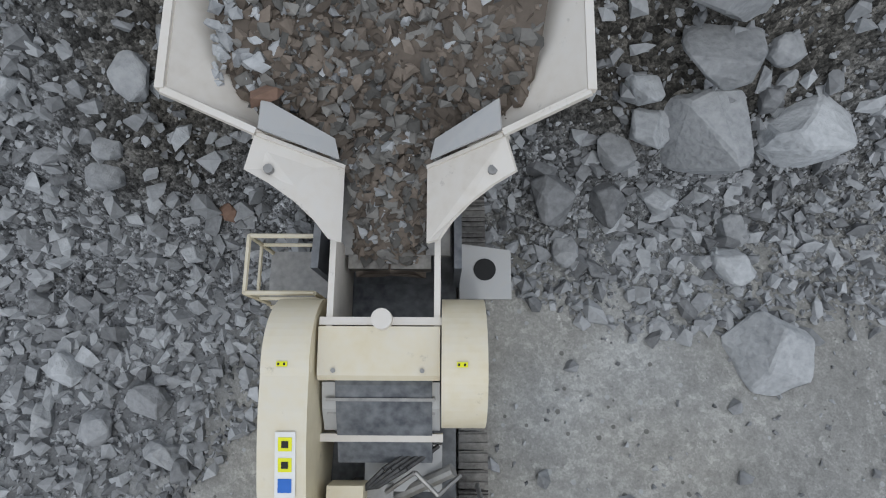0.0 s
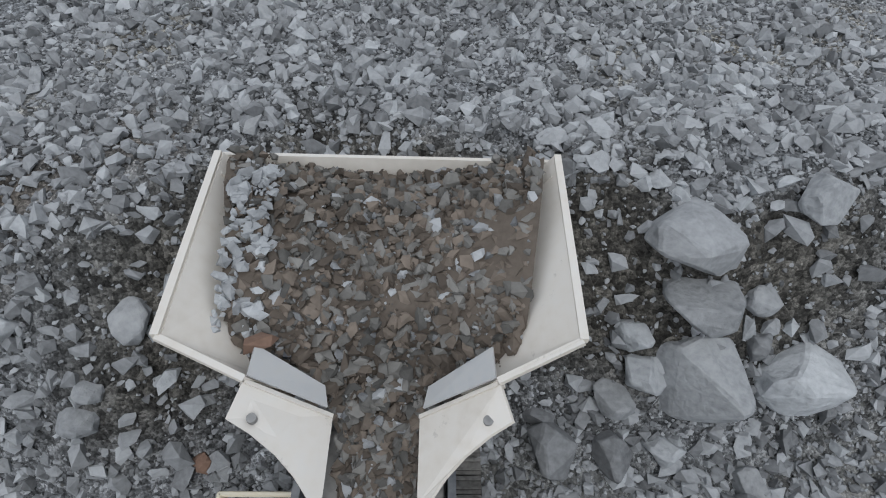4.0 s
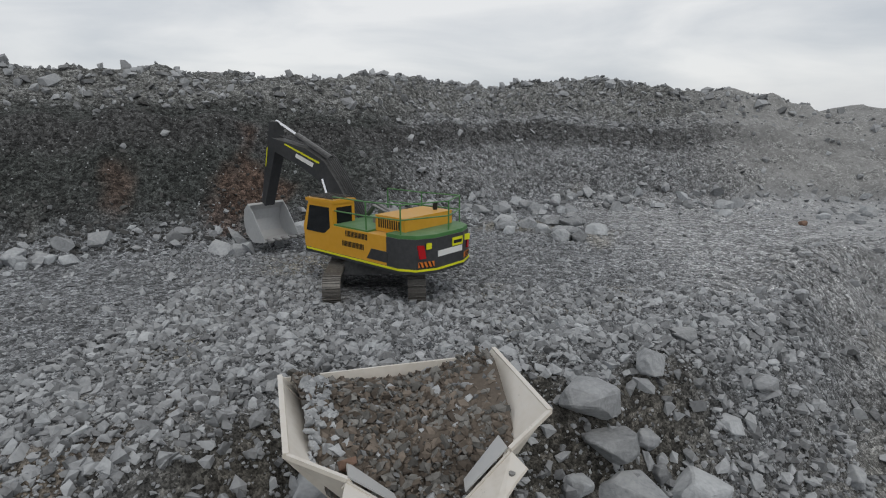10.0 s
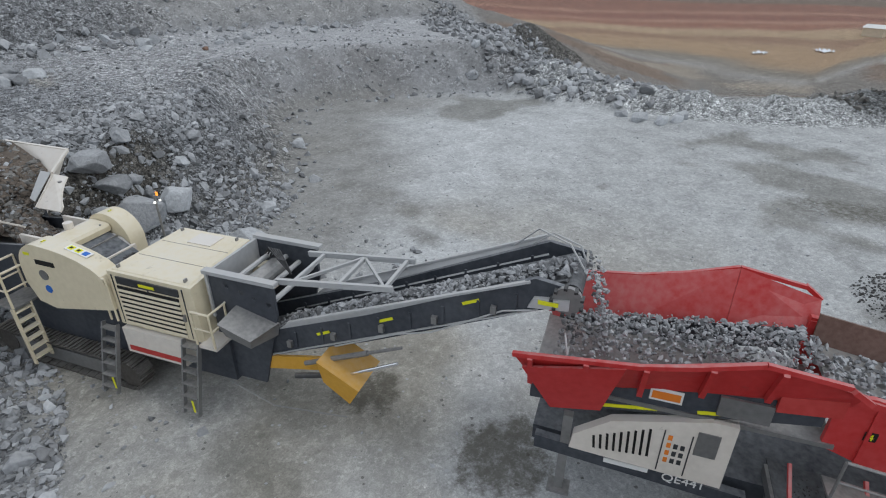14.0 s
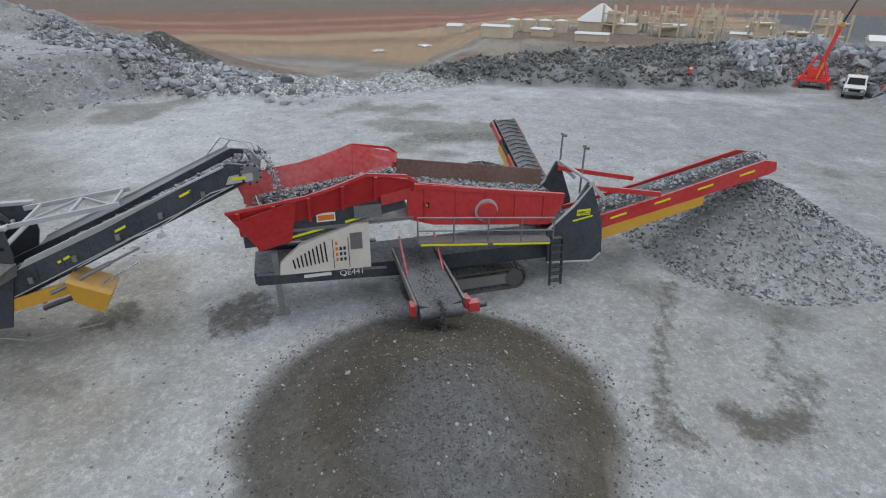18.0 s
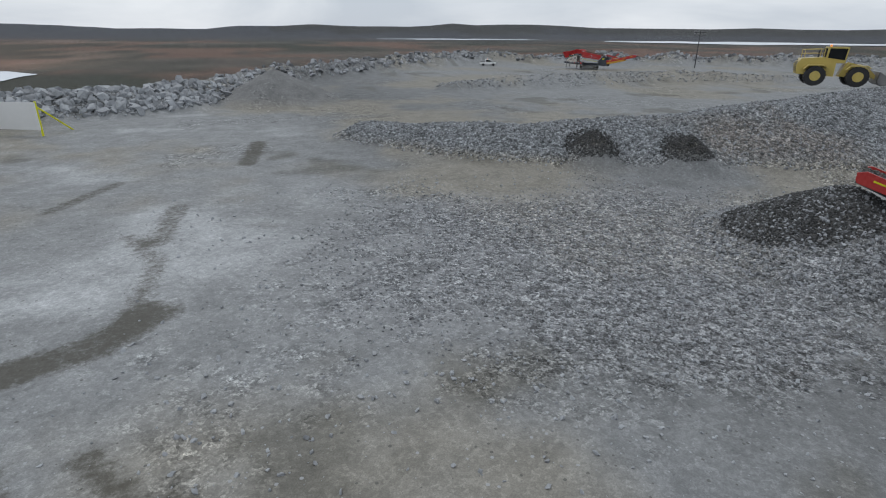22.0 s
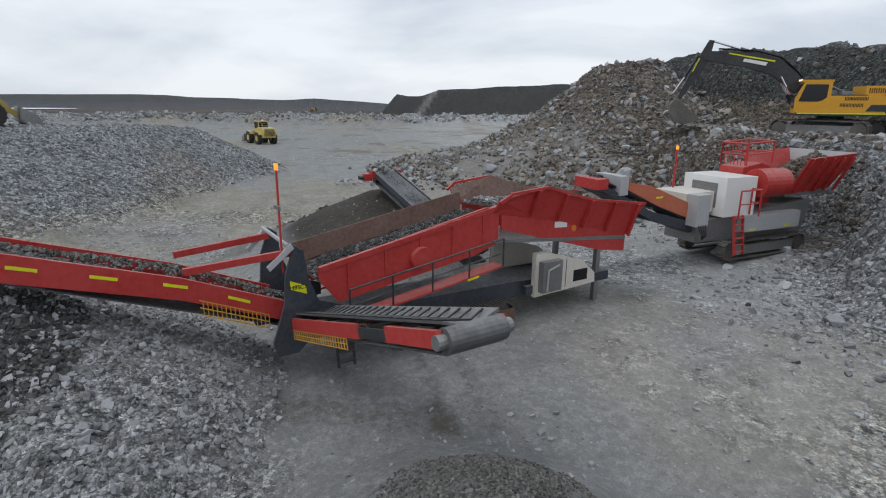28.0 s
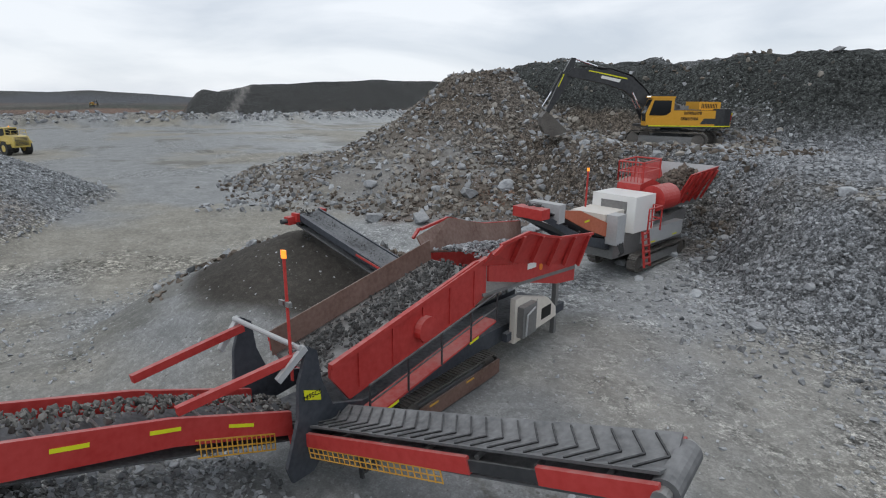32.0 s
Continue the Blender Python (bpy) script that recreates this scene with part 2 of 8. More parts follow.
CREAM = material("cream_paint", (0.68, 0.60, 0.42), 0.45, dust=0.5, grain=0.10, scale=1.0, dust_color=(0.58, 0.57, 0.54), wear=0.5)
CREAM_GREY = material("dusty_cream_steel", (0.66, 0.61, 0.54), 0.6, dust=0.6, grain=0.12, scale=1.0, dust_color=(0.60, 0.585, 0.56), wear=0.5)
NAVY = material("dark_blue_grey_paint", (0.030, 0.036, 0.048), 0.5, dust=0.55, grain=0.15, scale=1.2, dust_color=(0.30, 0.31, 0.32))
RED = material("red_paint", (0.50, 0.018, 0.018), 0.45, dust=0.55, grain=0.14, scale=1.0, dust_color=(0.38, 0.30, 0.29), wear=0.25)
RED_FADED = material("faded_red_paint", (0.46, 0.028, 0.024), 0.5, dust=0.48, grain=0.18, scale=1.0, dust_color=(0.38, 0.28, 0.26), wear=0.35)
RUST_STEEL = material("rusty_steel", (0.15, 0.085, 0.065), 0.8, grain=0.25, scale=1.4, bump=0.3, dust=0.3)
ORANGE = material("faded_orange_paint", (0.50, 0.13, 0.06), 0.55, dust=0.5, grain=0.15, scale=1.0, wear=0.35)
YELLOW = material("yellow_paint", (0.62, 0.33, 0.03), 0.45, dust=0.3, grain=0.1, scale=1.2, wear=0.3)
YELLOW_BRIGHT = material("reflective_yellow", (0.72, 0.72, 0.02), 0.4, grain=0.05)
BODY_YELLOW = material("machine_yellow", (0.66, 0.33, 0.02), 0.35, dust=0.25, grain=0.06, scale=0.8)
LOADER_YELLOW = material("loader_yellow", (0.55, 0.42, 0.10), 0.45, dust=0.4, grain=0.1, scale=0.8)
CHARCOAL = material("charcoal_paint", (0.028, 0.030, 0.034), 0.4, dust=0.3, grain=0.12, scale=1.0)
GREEN = material("green_paint", (0.055, 0.19, 0.05), 0.5, dust=0.25, grain=0.12)
STEEL = material("dusty_steel", (0.22, 0.22, 0.22), 0.45, metal=0.5, dust=0.6, grain=0.15, scale=1.5)
PALE_STEEL = material("pale_dusty_steel", (0.46, 0.47, 0.48), 0.55, metal=0.2, dust=0.6, grain=0.12, scale=1.3)
CHROME = material("bright_rod", (0.75, 0.76, 0.78), 0.18, metal=1.0, grain=0.03)
TRACK = material("worn_track_steel", (0.115, 0.105, 0.095), 0.55, metal=0.5, dust=0.7, grain=0.25, scale=2.0, dust_color=(0.30, 0.29, 0.27))
RUBBER = material("black_rubber", (0.022, 0.022, 0.023), 0.7, dust=0.35, grain=0.2, scale=2.0, dust_color=(0.22, 0.22, 0.22))
BELT = material("dusty_belt", (0.07, 0.072, 0.075), 0.75, dust=0.55, grain=0.2, scale=1.5, dust_color=(0.25, 0.26, 0.27))
BELT_PALE = material("pale_dusty_belt", (0.085, 0.087, 0.09), 0.75, dust=0.6, grain=0.2, scale=1.2, dust_color=(0.26, 0.26, 0.26))
GLASS = material("tinted_glass", (0.012, 0.014, 0.016), 0.08, grain=0.05)
WHITE = material("white_paint", (0.78, 0.78, 0.76), 0.45, dust=0.3, grain=0.05)
BLACK = material("black_marking", (0.012, 0.012, 0.012), 0.5, grain=0.1)
SIGN_BLUE = material("blue_sign", (0.03, 0.14, 0.50), 0.4, grain=0.05)
SIGN_ORANGE = material("orange_stripe", (0.75, 0.22, 0.03), 0.4, grain=0.05)
RED_LIGHT = material("red_lens", (0.45, 0.01, 0.015), 0.25, grain=0.05)
BEACON = glow("amber_beacon", (1.0, 0.30, 0.03), 1.1)
LAMP_ON = glow("lit_lamp", (1.0, 0.96, 0.88), 1.0)
BEIGE = material("plant_beige", (0.55, 0.47, 0.36), 0.8, grain=0.12, scale=0.2)
ROOF_GREY = material("shed_roof", (0.62, 0.62, 0.60), 0.6, grain=0.08, scale=0.2)
CONE_ORANGE = material("cone_red", (0.72, 0.06, 0.05), 0.5, grain=0.06)
LAKE = material("pale_lake", (0.62, 0.66, 0.70), 0.25, grain=0.05, scale=0.01)


# ---- mesh helpers ----
def box(bm, x0, x1, y0, y1, z0, z1):
    v = [bm.verts.new(p) for p in ((x0, y0, z0), (x1, y0, z0), (x1, y1, z0), (x0, y1, z0), (x0, y0, z1), (x1, y0, z1), (x1, y1, z1), (x0, y1, z1))]
    for f in ((3, 2, 1, 0), (4, 5, 6, 7), (0, 1, 5, 4), (1, 2, 6, 5), (2, 3, 7, 6), (3, 0, 4, 7)):
        bm.faces.new([v[i] for i in f])
    return v


def hexa(bm, pts):
    v = [bm.verts.new(p) for p in pts]
    for f in ((3, 2, 1, 0), (4, 5, 6, 7), (0, 1, 5, 4), (1, 2, 6, 5), (2, 3, 7, 6), (3, 0, 4, 7)):
        bm.faces.new([v[i] for i in f])


def prism(bm, pts, a, b, axis="x"):
    """A profile of (p, q) pairs drawn out from a to b along an axis: x takes (y, z), y takes (x, z), z takes (x, y)."""
    def at(p, q, r):
        return {"x": (r, p, q), "y": (p, r, q), "z": (p, q, r)}[axis]
    lo = [bm.verts.new(at(p, q, a)) for p, q in pts]
    hi = [bm.verts.new(at(p, q, b)) for p, q in pts]
    bm.faces.new(lo)
    bm.faces.new(hi[::-1])
    k = len(pts)
    for i in range(k):
        bm.faces.new([lo[(i + 1) % k], lo[i], hi[i], hi[(i + 1) % k]])


def rod(bm, p0, p1, r, n=8, r1=None):
    p0, p1 = Vector(p0), Vector(p1)
    d = (p1 - p0).normalized()
    s = d.cross(Vector((0, 0, 1)) if abs(d.z) < 0.95 else Vector((1, 0, 0))).normalized()
    t = d.cross(s)
    rings = []
    for p, rr in ((p0, r), (p1, r if r1 is None else r1)):
        rings.append([bm.verts.new(p + (s * math.cos(a) + t * math.sin(a)) * rr) for a in (2 * math.pi * i / n for i in range(n))])
    for i in range(n):
        bm.faces.new([rings[0][i], rings[0][(i + 1) % n], rings[1][(i + 1) % n], rings[1][i]])
    bm.faces.new(rings[0][::-1])
    bm.faces.new(rings[1])


def pipe(bm, pts, r, n=6):
    for a, b in zip(pts, pts[1:]):
        rod(bm, a, b, r, n)


def beam(bm, p0, p1, w, h):
    """A rectangular bar between two points, w across and h upright."""
    p0, p1 = Vector(p0), Vector(p1)
    d = (p1 - p0).normalized()
    s = d.cross(Vector((0, 0, 1)))
    s = s.normalized() if s.length > 1e-4 else Vector((1, 0, 0))
    t = s.cross(d)
    s, t = s * w / 2, t * h / 2
    hexa(bm, [p0 - s - t, p0 + s - t, p1 + s - t, p1 - s - t, p0 - s + t, p0 + s + t, p1 + s + t, p1 - s + t])


def panel(bm, pts, thick):
    """A flat plate with the given outline, thick behind it."""
    pts = [Vector(p) for p in pts]
    nrm = (pts[1] - pts[0]).cross(pts[2] - pts[0]).normalized() * thick
    a = [bm.verts.new(p) for p in pts]
    b = [bm.verts.new(p - nrm) for p in pts]
    bm.faces.new(a)
    bm.faces.new(b[::-1])
    k = len(pts)
    for i in range(k):
        bm.faces.new([a[(i + 1) % k], a[i], b[i], b[(i + 1) % k]])


def mesh_of(name, bm, mat, bevel=0.0):
    if bevel:
        bmesh.ops.bevel(bm, geom=[e for e in bm.edges if len(e.link_faces) == 2 and e.calc_face_angle(0) > 0.5], offset=bevel, segments=2, affect="EDGES", profile=0.5)
    bmesh.ops.recalc_face_normals(bm, faces=bm.faces)
    me = bpy.data.meshes.new(name)
    bm.to_mesh(me)
    bm.free()
    me.materials.append(mat)
    return me


def part(name, bm, mat, parent, label="", bevel=0.0):
    ob = new(name, mesh_of(name, bm, mat, bevel))
    ob.parent = parent
    return tagged(ob, label)


def one(name, parent, mat, fn, *args, label="", bevel=0.0, **kw):
    bm = bmesh.new()
    fn(bm, *args, **kw)
    return part(name, bm, mat, parent, label, bevel)


def many(name, parent, mat, calls, label="", bevel=0.0):
    bm = bmesh.new()
    for fn, *args in calls:
        fn(bm, *args)
    return part(name, bm, mat, parent, label, bevel)


def thing(name, m, label, category, group=""):
    ob = new(name)
    ob.matrix_basis = m
    return tagged(ob, label, category, group)


def writing(text, parent, m, size, mat, name="lettering"):
    cu = bpy.data.curves.new(name, "FONT")
    cu.body, cu.size, cu.extrude, cu.align_x = text, size, 0.006, "CENTER"
    tmp = bpy.data.objects.new(name, cu)
    scene.collection.objects.link(tmp)
    me = bpy.data.meshes.new_from_object(tmp.evaluated_get(bpy.context.evaluated_depsgraph_get()))
    bpy.data.objects.remove(tmp)
    bpy.data.curves.remove(cu)
    me.materials.append(mat)
    ob = new(name, me)
    ob.parent = parent
    ob.matrix_basis = m
    return ob


# ---- terrain ----
LATTICE = np.random.RandomState(7).rand(256, 256)


def lattice(x, y):
    xi, yi = np.floor(x).astype(int), np.floor(y).astype(int)
    fx, fy = x - xi, y - yi
    fx, fy = fx * fx * (3 - 2 * fx), fy * fy * (3 - 2 * fy)
    a, b, c, d = (LATTICE[(xi + i) % 256, (yi + j) % 256] for i, j in ((0, 0), (1, 0), (0, 1), (1, 1)))
    return (a * (1 - fx) + b * fx) * (1 - fy) + (c * (1 - fx) + d * fx) * fy - 0.5


def rough(x, y, size, octaves=4, seed=0.0):
    out, amp = np.zeros_like(x, float), 1.0
    for k in range(octaves):
        out += amp * lattice(x / size + 17.3 * k + seed, y / size - 9.1 * k + seed * 1.7)
        size, amp = size / 2.1, amp * 0.52
    return out


def step(a, b, t):
    s = np.clip((t - a) / (b - a), 0, 1)
    return s * s * (3 - 2 * s)


def line_gap(x, y, pts, closed=False):
    """Distance to a polyline, the value along it, and the side (positive on the left of its run)."""
    best, side, along = np.full(x.shape, 1e9), np.zeros(x.shape), np.zeros(x.shape)
    run = list(zip(pts, pts[1:] + pts[:1])) if closed else list(zip(pts, pts[1:]))
    for k, ((ax, ay), (bx, by)) in enumerate(run):
        dx, dy = bx - ax, by - ay
        t = np.clip(((x - ax) * dx + (y - ay) * dy) / (dx * dx + dy * dy), 0, 1)
        d = np.hypot(x - ax - t * dx, y - ay - t * dy)
        s = np.sign(dx * (y - ay) - dy * (x - ax))
        near = d < best - 1e-9
        best, side, along = np.where(near, d, best), np.where(near, s, side), np.where(near, k + t, along)
    return best, along, side


LIP = [(-110, 90), (-108, 45), (-106, 10), (-103, -8), (-95, -17), (-84, -17), (-76, -15), (-64, -14.5), (-58.5, -13.5), (-54.5, -11.5), (-50, -13.5), (-44, -15.5), (-36, -13), (-24, -7), (-12, -0.8), (-8.6, 0.9), (-6.8, 3.9), (-4.5, 5.6), (-1.8, 6.2), (1.6, 6.4), (5.2, 8.0), (9.4, 11.4), (12.8, 16.8),
       (17.5, 22.3), (24, 24), (31, 21.8), (37, 18.5), (41, 14.5), (47, 16), (54, 26), (70, 60)]
WALL = [(-106, 90), (-104, 45), (-102, 20), (-98, -4), (-92, -11), (-80, -8), (-70, -4.5), (-66, -3.5), (-58, -1), (-52.9, 2.5), (-42, 8), (-32, 11), (-25, 14.5), (-18, 19), (-10, 22.5), (-3, 28.5), (4, 35.5), (14, 37.5), (26, 38.5), (38, 36), (50, 33), (70, 28)]
EDGE = [(120, 90), (50, 24), (42, 6), (45, -8), (58, -24), (59, -44), (60, -56), (52, -64), (40, -62), (31, -69), (19, -86), (20, -101), (-4, -112), (-20, -150), (-70, -205), (-130, -215), (-190, -170), (-215, -90), (-215, -30), (-260, 60), (-260, 200), (75, 200)]


def cone(x, y, cx, cy, h, slope, amp=0.25, size=2.0, stretch=(1.0, 1.0)):
    d = np.hypot((x - cx) / stretch[0], (y - cy) / stretch[1])
    d = np.sqrt(d * d + 0.2) - 0.44
    return h - slope * d * (1 + amp * 0.5 * rough(x, y, size * 2, 3, 3.1)) + amp * 0.3 * rough(x, y, size, 3)


def ridge(x, y, pts, heights, slope, amp=0.4):
    d, a, s = line_gap(x, y, pts)
    return np.interp(a, range(len(heights)), heights) - slope * np.maximum(d - 1.0, 0) + amp * rough(x, y, 4.0, 4)


def height(x, y):
    """The ground's height, and how rough each place is."""
    x, y = np.asarray(x, float), np.asarray(y, float)
    z = 0.05 * rough(x, y, 9, 3) + 0.03 * rough(x, y, 1.2, 2)
    bench = np.interp(x, [-70, -48, -30, 4, 16, 40], [4.9, 4.9, 4.3, 4.2, 3.9, 3.8])
    d, a, s = line_gap(x, y, LIP)
    sd = d * s + 1.1 * rough(x, y, 5.0, 4, 2.2)
    rise = step(-4.4, 0.2, sd)
    rub = step(-6, -1, sd) * (1 - step(0.5, 2.5, sd))
    z = z + rise * (bench + 0.25 * rough(x, y, 6, 3)) + rub * (0.55 * rough(x, y, 1.8, 4) + 0.2 * rough(x, y, 0.6, 2))
    d2, a2, s2 = line_gap(x, y, WALL)
    wd = d2 * s2 + 1.6 * rough(x, y, 7.0, 4, 5.0)
    crest = np.interp(x, [-60, -42, 8, 22, 28, 41, 46.3, 52.5, 60, 66], [11.8, 14.0, 13.9, 13.6, 11.7, 10.0, 11.9, 9.6, 4.6, 2.0])
    top = crest + 1.25 * rough(x, y, 9, 5, 8.0) + 0.5 * rough(x, y, 1.5, 2, 18.0) - bench
    up = np.interp(wd, [-3.0, 0.0, 2.6, 3.8, 4.4, 5.8, 9.5, 30, 70, 140], [0, 0.09, 0.40, 0.52, 0.63, 0.67, 0.97, 1.0, 0.9, 0.2])
    up = np.where(x < -46, np.interp(wd, [-1.5, 0, 3.2, 5.0, 30, 70, 140], [0, 0.12, 0.88, 1.0, 1.0, 0.9, 0.2]), up)
    face = step(-3, 0, wd) * (1 - step(11, 14, wd))
    z = z + up * top + face * (0.8 * rough(x, y, 2.4, 5, 4.0))
    heap = np.minimum(16.5 * np.exp(-np.hypot((x + 85) * 0.9, y + 13) / 10.5) - 1.3, 10.7) + 0.9 * rough(x, y, 5, 5, 23.0)
    well = 1 - (1 - step(2.5, 5.5, np.abs((x + 50.9) * 0.9455 + (y + 27.8) * 0.3256))) * (1 - step(15.5, 18.5, -(x + 50.9) * 0.3256 + (y + 27.8) * 0.9455))
    z = np.maximum(z * np.where((x < -45) & (y < -9), well, 1), heap * well)
    z = z - 0.9 * np.exp(-(np.hypot(x + 46, y + 37) / 23) ** 6)
    for c in PILES:
        z = np.maximum(z, cone(x, y, *c))
    stock_line, stock_wide = [(-24, -82), (-34, -71), (-46, -67), (-58, -65), (-72, -63.5), (-83, -58.5)], [0, 0, 0, 1.0, 3.2, 1.0]
    along = line_gap(x, y, stock_line)[1]
    stock = ridge(x, y, stock_line, [1.6, 2.4, 3.2, 4.2, 4.9, 4.5], 0.53) + 0.53 * np.interp(along, range(6), stock_wide)
    stock = np.minimum(stock, np.interp(along, range(6), [1.6, 2.4, 3.2, 4.2, 4.9, 4.5]) + 0.4 * rough(x, y, 4.0, 4))
    z = np.maximum(z, stock)
    low = ridge(x, y, [(-50, -126), (-75, -128), (-98, -130), (-125, -118)], [1.4, 2.2, 2.4, 1.5], 0.4)
    z = np.maximum(z, low)
    z = np.maximum(z, ridge(x, y, [(37.5, -4), (38.5, -14), (39, -26)], [0.2, 0.1, 0.1], 0.5, 0.25))
    de, ae, se = line_gap(x, y, EDGE, True)
    inside = np.zeros(x.shape, bool)
    for (ax, ay), (bx, by) in zip(EDGE, EDGE[1:] + EDGE[:1]):
        if ay != by:
            inside ^= ((ay > y) != (by > y)) & (x < (bx - ax) * (y - ay) / (by - ay) + ax)
    ed = np.where(inside, -de, de)
    berm = np.where(ae < 19, np.interp(ae, [0, 1, 2, 3, 5, 6, 12, 13, 14, 19], [2.4, 2.2, 2.2, 0.5, 3.4, 3.6, 2.6, 2.8, 3.5, 3.2]) - 0.5 * np.maximum(de - 1.2, 0) + 0.9 * rough(x, y, 2.5, 4, 6.0), -9)
    z = np.maximum(z, np.where(de < 9, berm, -99))
    tier = np.minimum(1.7, 0.55 * (x - 49.5 + 1.5 * rough(x, y, 6, 3, 37.0))) * (1 - step(-19, -14, y)) * step(-53, -46, y) + 0.3 * rough(x, y, 2.0, 4, 38.0)
    z = np.maximum(z, np.where((x > 48) & (x < 59) & (y < -12) & (y > -54), tier, -99))
    pad = np.maximum(np.exp(-(np.hypot(x - 48.9, y + 57.4) / 4.2) ** 6), np.exp(-(np.hypot(x - 53.2, y + 55.5) / 3.6) ** 6))
    z = np.where(z > 0, z * (1 - pad), z)
    fall = step(0, 70, ed)
    z = z * (1 - fall) - 16 * fall
    z = z + step(2300, 4000, np.hypot(x, y)) * (38 + 70 * rough(x, y, 900, 3)) * np.where(np.abs(np.degrees(np.arctan2(y, x)) - 35) < 45, 0.12, 1)
    dump = np.minimum(np.interp(y, [-42, -36, -30, -23, -15, 45], [4, 11.2, 10.2, 10.4, 13.2, 16.6]) + 0.8 * rough(x, y, 15, 3), 0.6 * np.minimum(-274 - x + 6 * rough(x, y, 20, 3), (y + 45) * 2.2))
    z = np.maximum(z, np.where((x < -262) & (x > -620), dump, -99))
    return z, sd, wd, rub, face, ed, stock


PILES = [(-0.6, -21.8, 1.9, 0.40, 0.2, 1.2), (12.3, -34.4, 2.9, 0.60, 0.4, 1.4), (19.0, -22.0, 0.9, 0.4, 0.3, 1.2),
         (-40.2, -47.0, 2.55, 0.52, 0.3, 1.5), (-34.6, -35.8, 1.05, 0.55, 0.2, 0.8), (-54.4, -37.8, 2.7, 0.5, 0.25, 1.5, (1.15, 1.15)), (-18, -116, 4.6, 0.5, 0.3, 3.0), (55.5, 19.8, 4.6, 0.5, 0.3, 1.4, (1.25, 0.9)), (-38.0, -65.6, 2.6, 1.0, 0.3, 1.0), (-44.5, -62.3, 2.4, 1.0, 0.3, 1.0)]


TYRES = [([(6.3, -45.4), (4.8, -46.2)], 0.6, 1.0), ([(3.5, -44.8), (-0.2, -44.6), (-2.1, -46.0), (-4.5, -46.9)], 0.55, 0.75), ([(-4.5, -46.9), (-6.4, -47.6), (-8.1, -49.6)], 0.75, 1.0), ([(-7.2, -48.7), (-7.6, -54.9), (-5.9, -58.8)], 0.45, 0.75), ([(-7.4, -57.7), (-7.9, -63.4)], 0.6, 0.8), ([(-12.2, -74.1), (-13.6, -83)], 0.7, 1.0), ([(-1.1, -64.9), (-3.8, -70.6)], 0.5, 0.8),
         ([(-3.0, -38.3), (-3.0, -42.1)], 0.5, 0.55), ([(-5.0, -42.4), (-5.3, -40.4), (-4.9, -38.6)], 0.5, 0.65), ([(-7.2, -42.0), (-8.8, -39.4)], 0.36, 1.0), ([(-9.4, -39.8), (-10.1, -37.2)], 0.36, 0.95), ([(-3.8, -38.2), (-5.8, -35.7)], 0.4, 0.5), ([(-6.2, -36.2), (-6.3, -33.2)], 0.5, 0.5), ([(8.0, -38.4), (6.4, -41.9), (0.3, -43.0)], 0.6, 0.45), ([(-8.9, -33.9), (-9.1, -35.4)], 0.4, 0.8),
         ([(7.8, -29.9), (4.0, -28.7), (-0.5, -27.7)], 0.32, 0.8), ([(6.7, -33.6), (2.1, -31.4)], 0.3, 0.7), ([(2.4, -32.7), (0.6, -31.4)], 0.36, 0.85), ([(0.8, -29.9), (0.2, -30.1)], 0.4, 0.8), ([(-0.3, -28.4), (-0.6, -28.6)], 0.35, 0.8), ([(2.6, -44.1), (1.7, -45.2)], 0.5, 0.7), ([(-0.4, -44.4), (-3.3, -46.1)], 0.6, 0.8), ([(-4.7, -41.4), (-6.1, -39.9)], 0.5, 0.6), ([(27.0, -16.9), (28.4, -21.8)], 1.2, 0.7),
         ([(-43.0, -36.4), (-39.1, -35.9)], 0.28, 0.6), ([(-43.0, -35.2), (-39.1, -34.8)], 0.28, 0.6), ([(-35.5, -40.2), (-34.1, -39.4)], 0.5, 0.7), ([(-40.5, -39.7), (-39.5, -36.5)], 0.7, 0.6), ([(-34.0, -40.0), (-30.5, -39.0), (-27.0, -39.5)], 0.25, 0.5), ([(-34.0, -41.4), (-30.5, -40.4), (-27.0, -41)], 0.25, 0.45)]


def heap_share(x, y):
    """How deep a place lies in the blasted heap."""
    return 16.5 * np.exp(-np.hypot((x + 85) * 0.9, y + 13) / 10.5) - 1.3


def gravel_field(x, y):
    """Spread gravel on the floor before the second screener and beside its crusher."""
    wob = 4.0 * rough(x, y, 7, 4, 66.0)
    a = 1 - step(0.35, 1.3, np.hypot((x + 30) / 16.5, (y + 49) / 11.0) + 0.2 * wob)
    b = 1 - step(0.4, 1.3, np.hypot((x + 43) / 9, (y + 25) / 6.5) + 0.2 * wob)
    return np.clip(a + 0.5 * b, 0, 1)


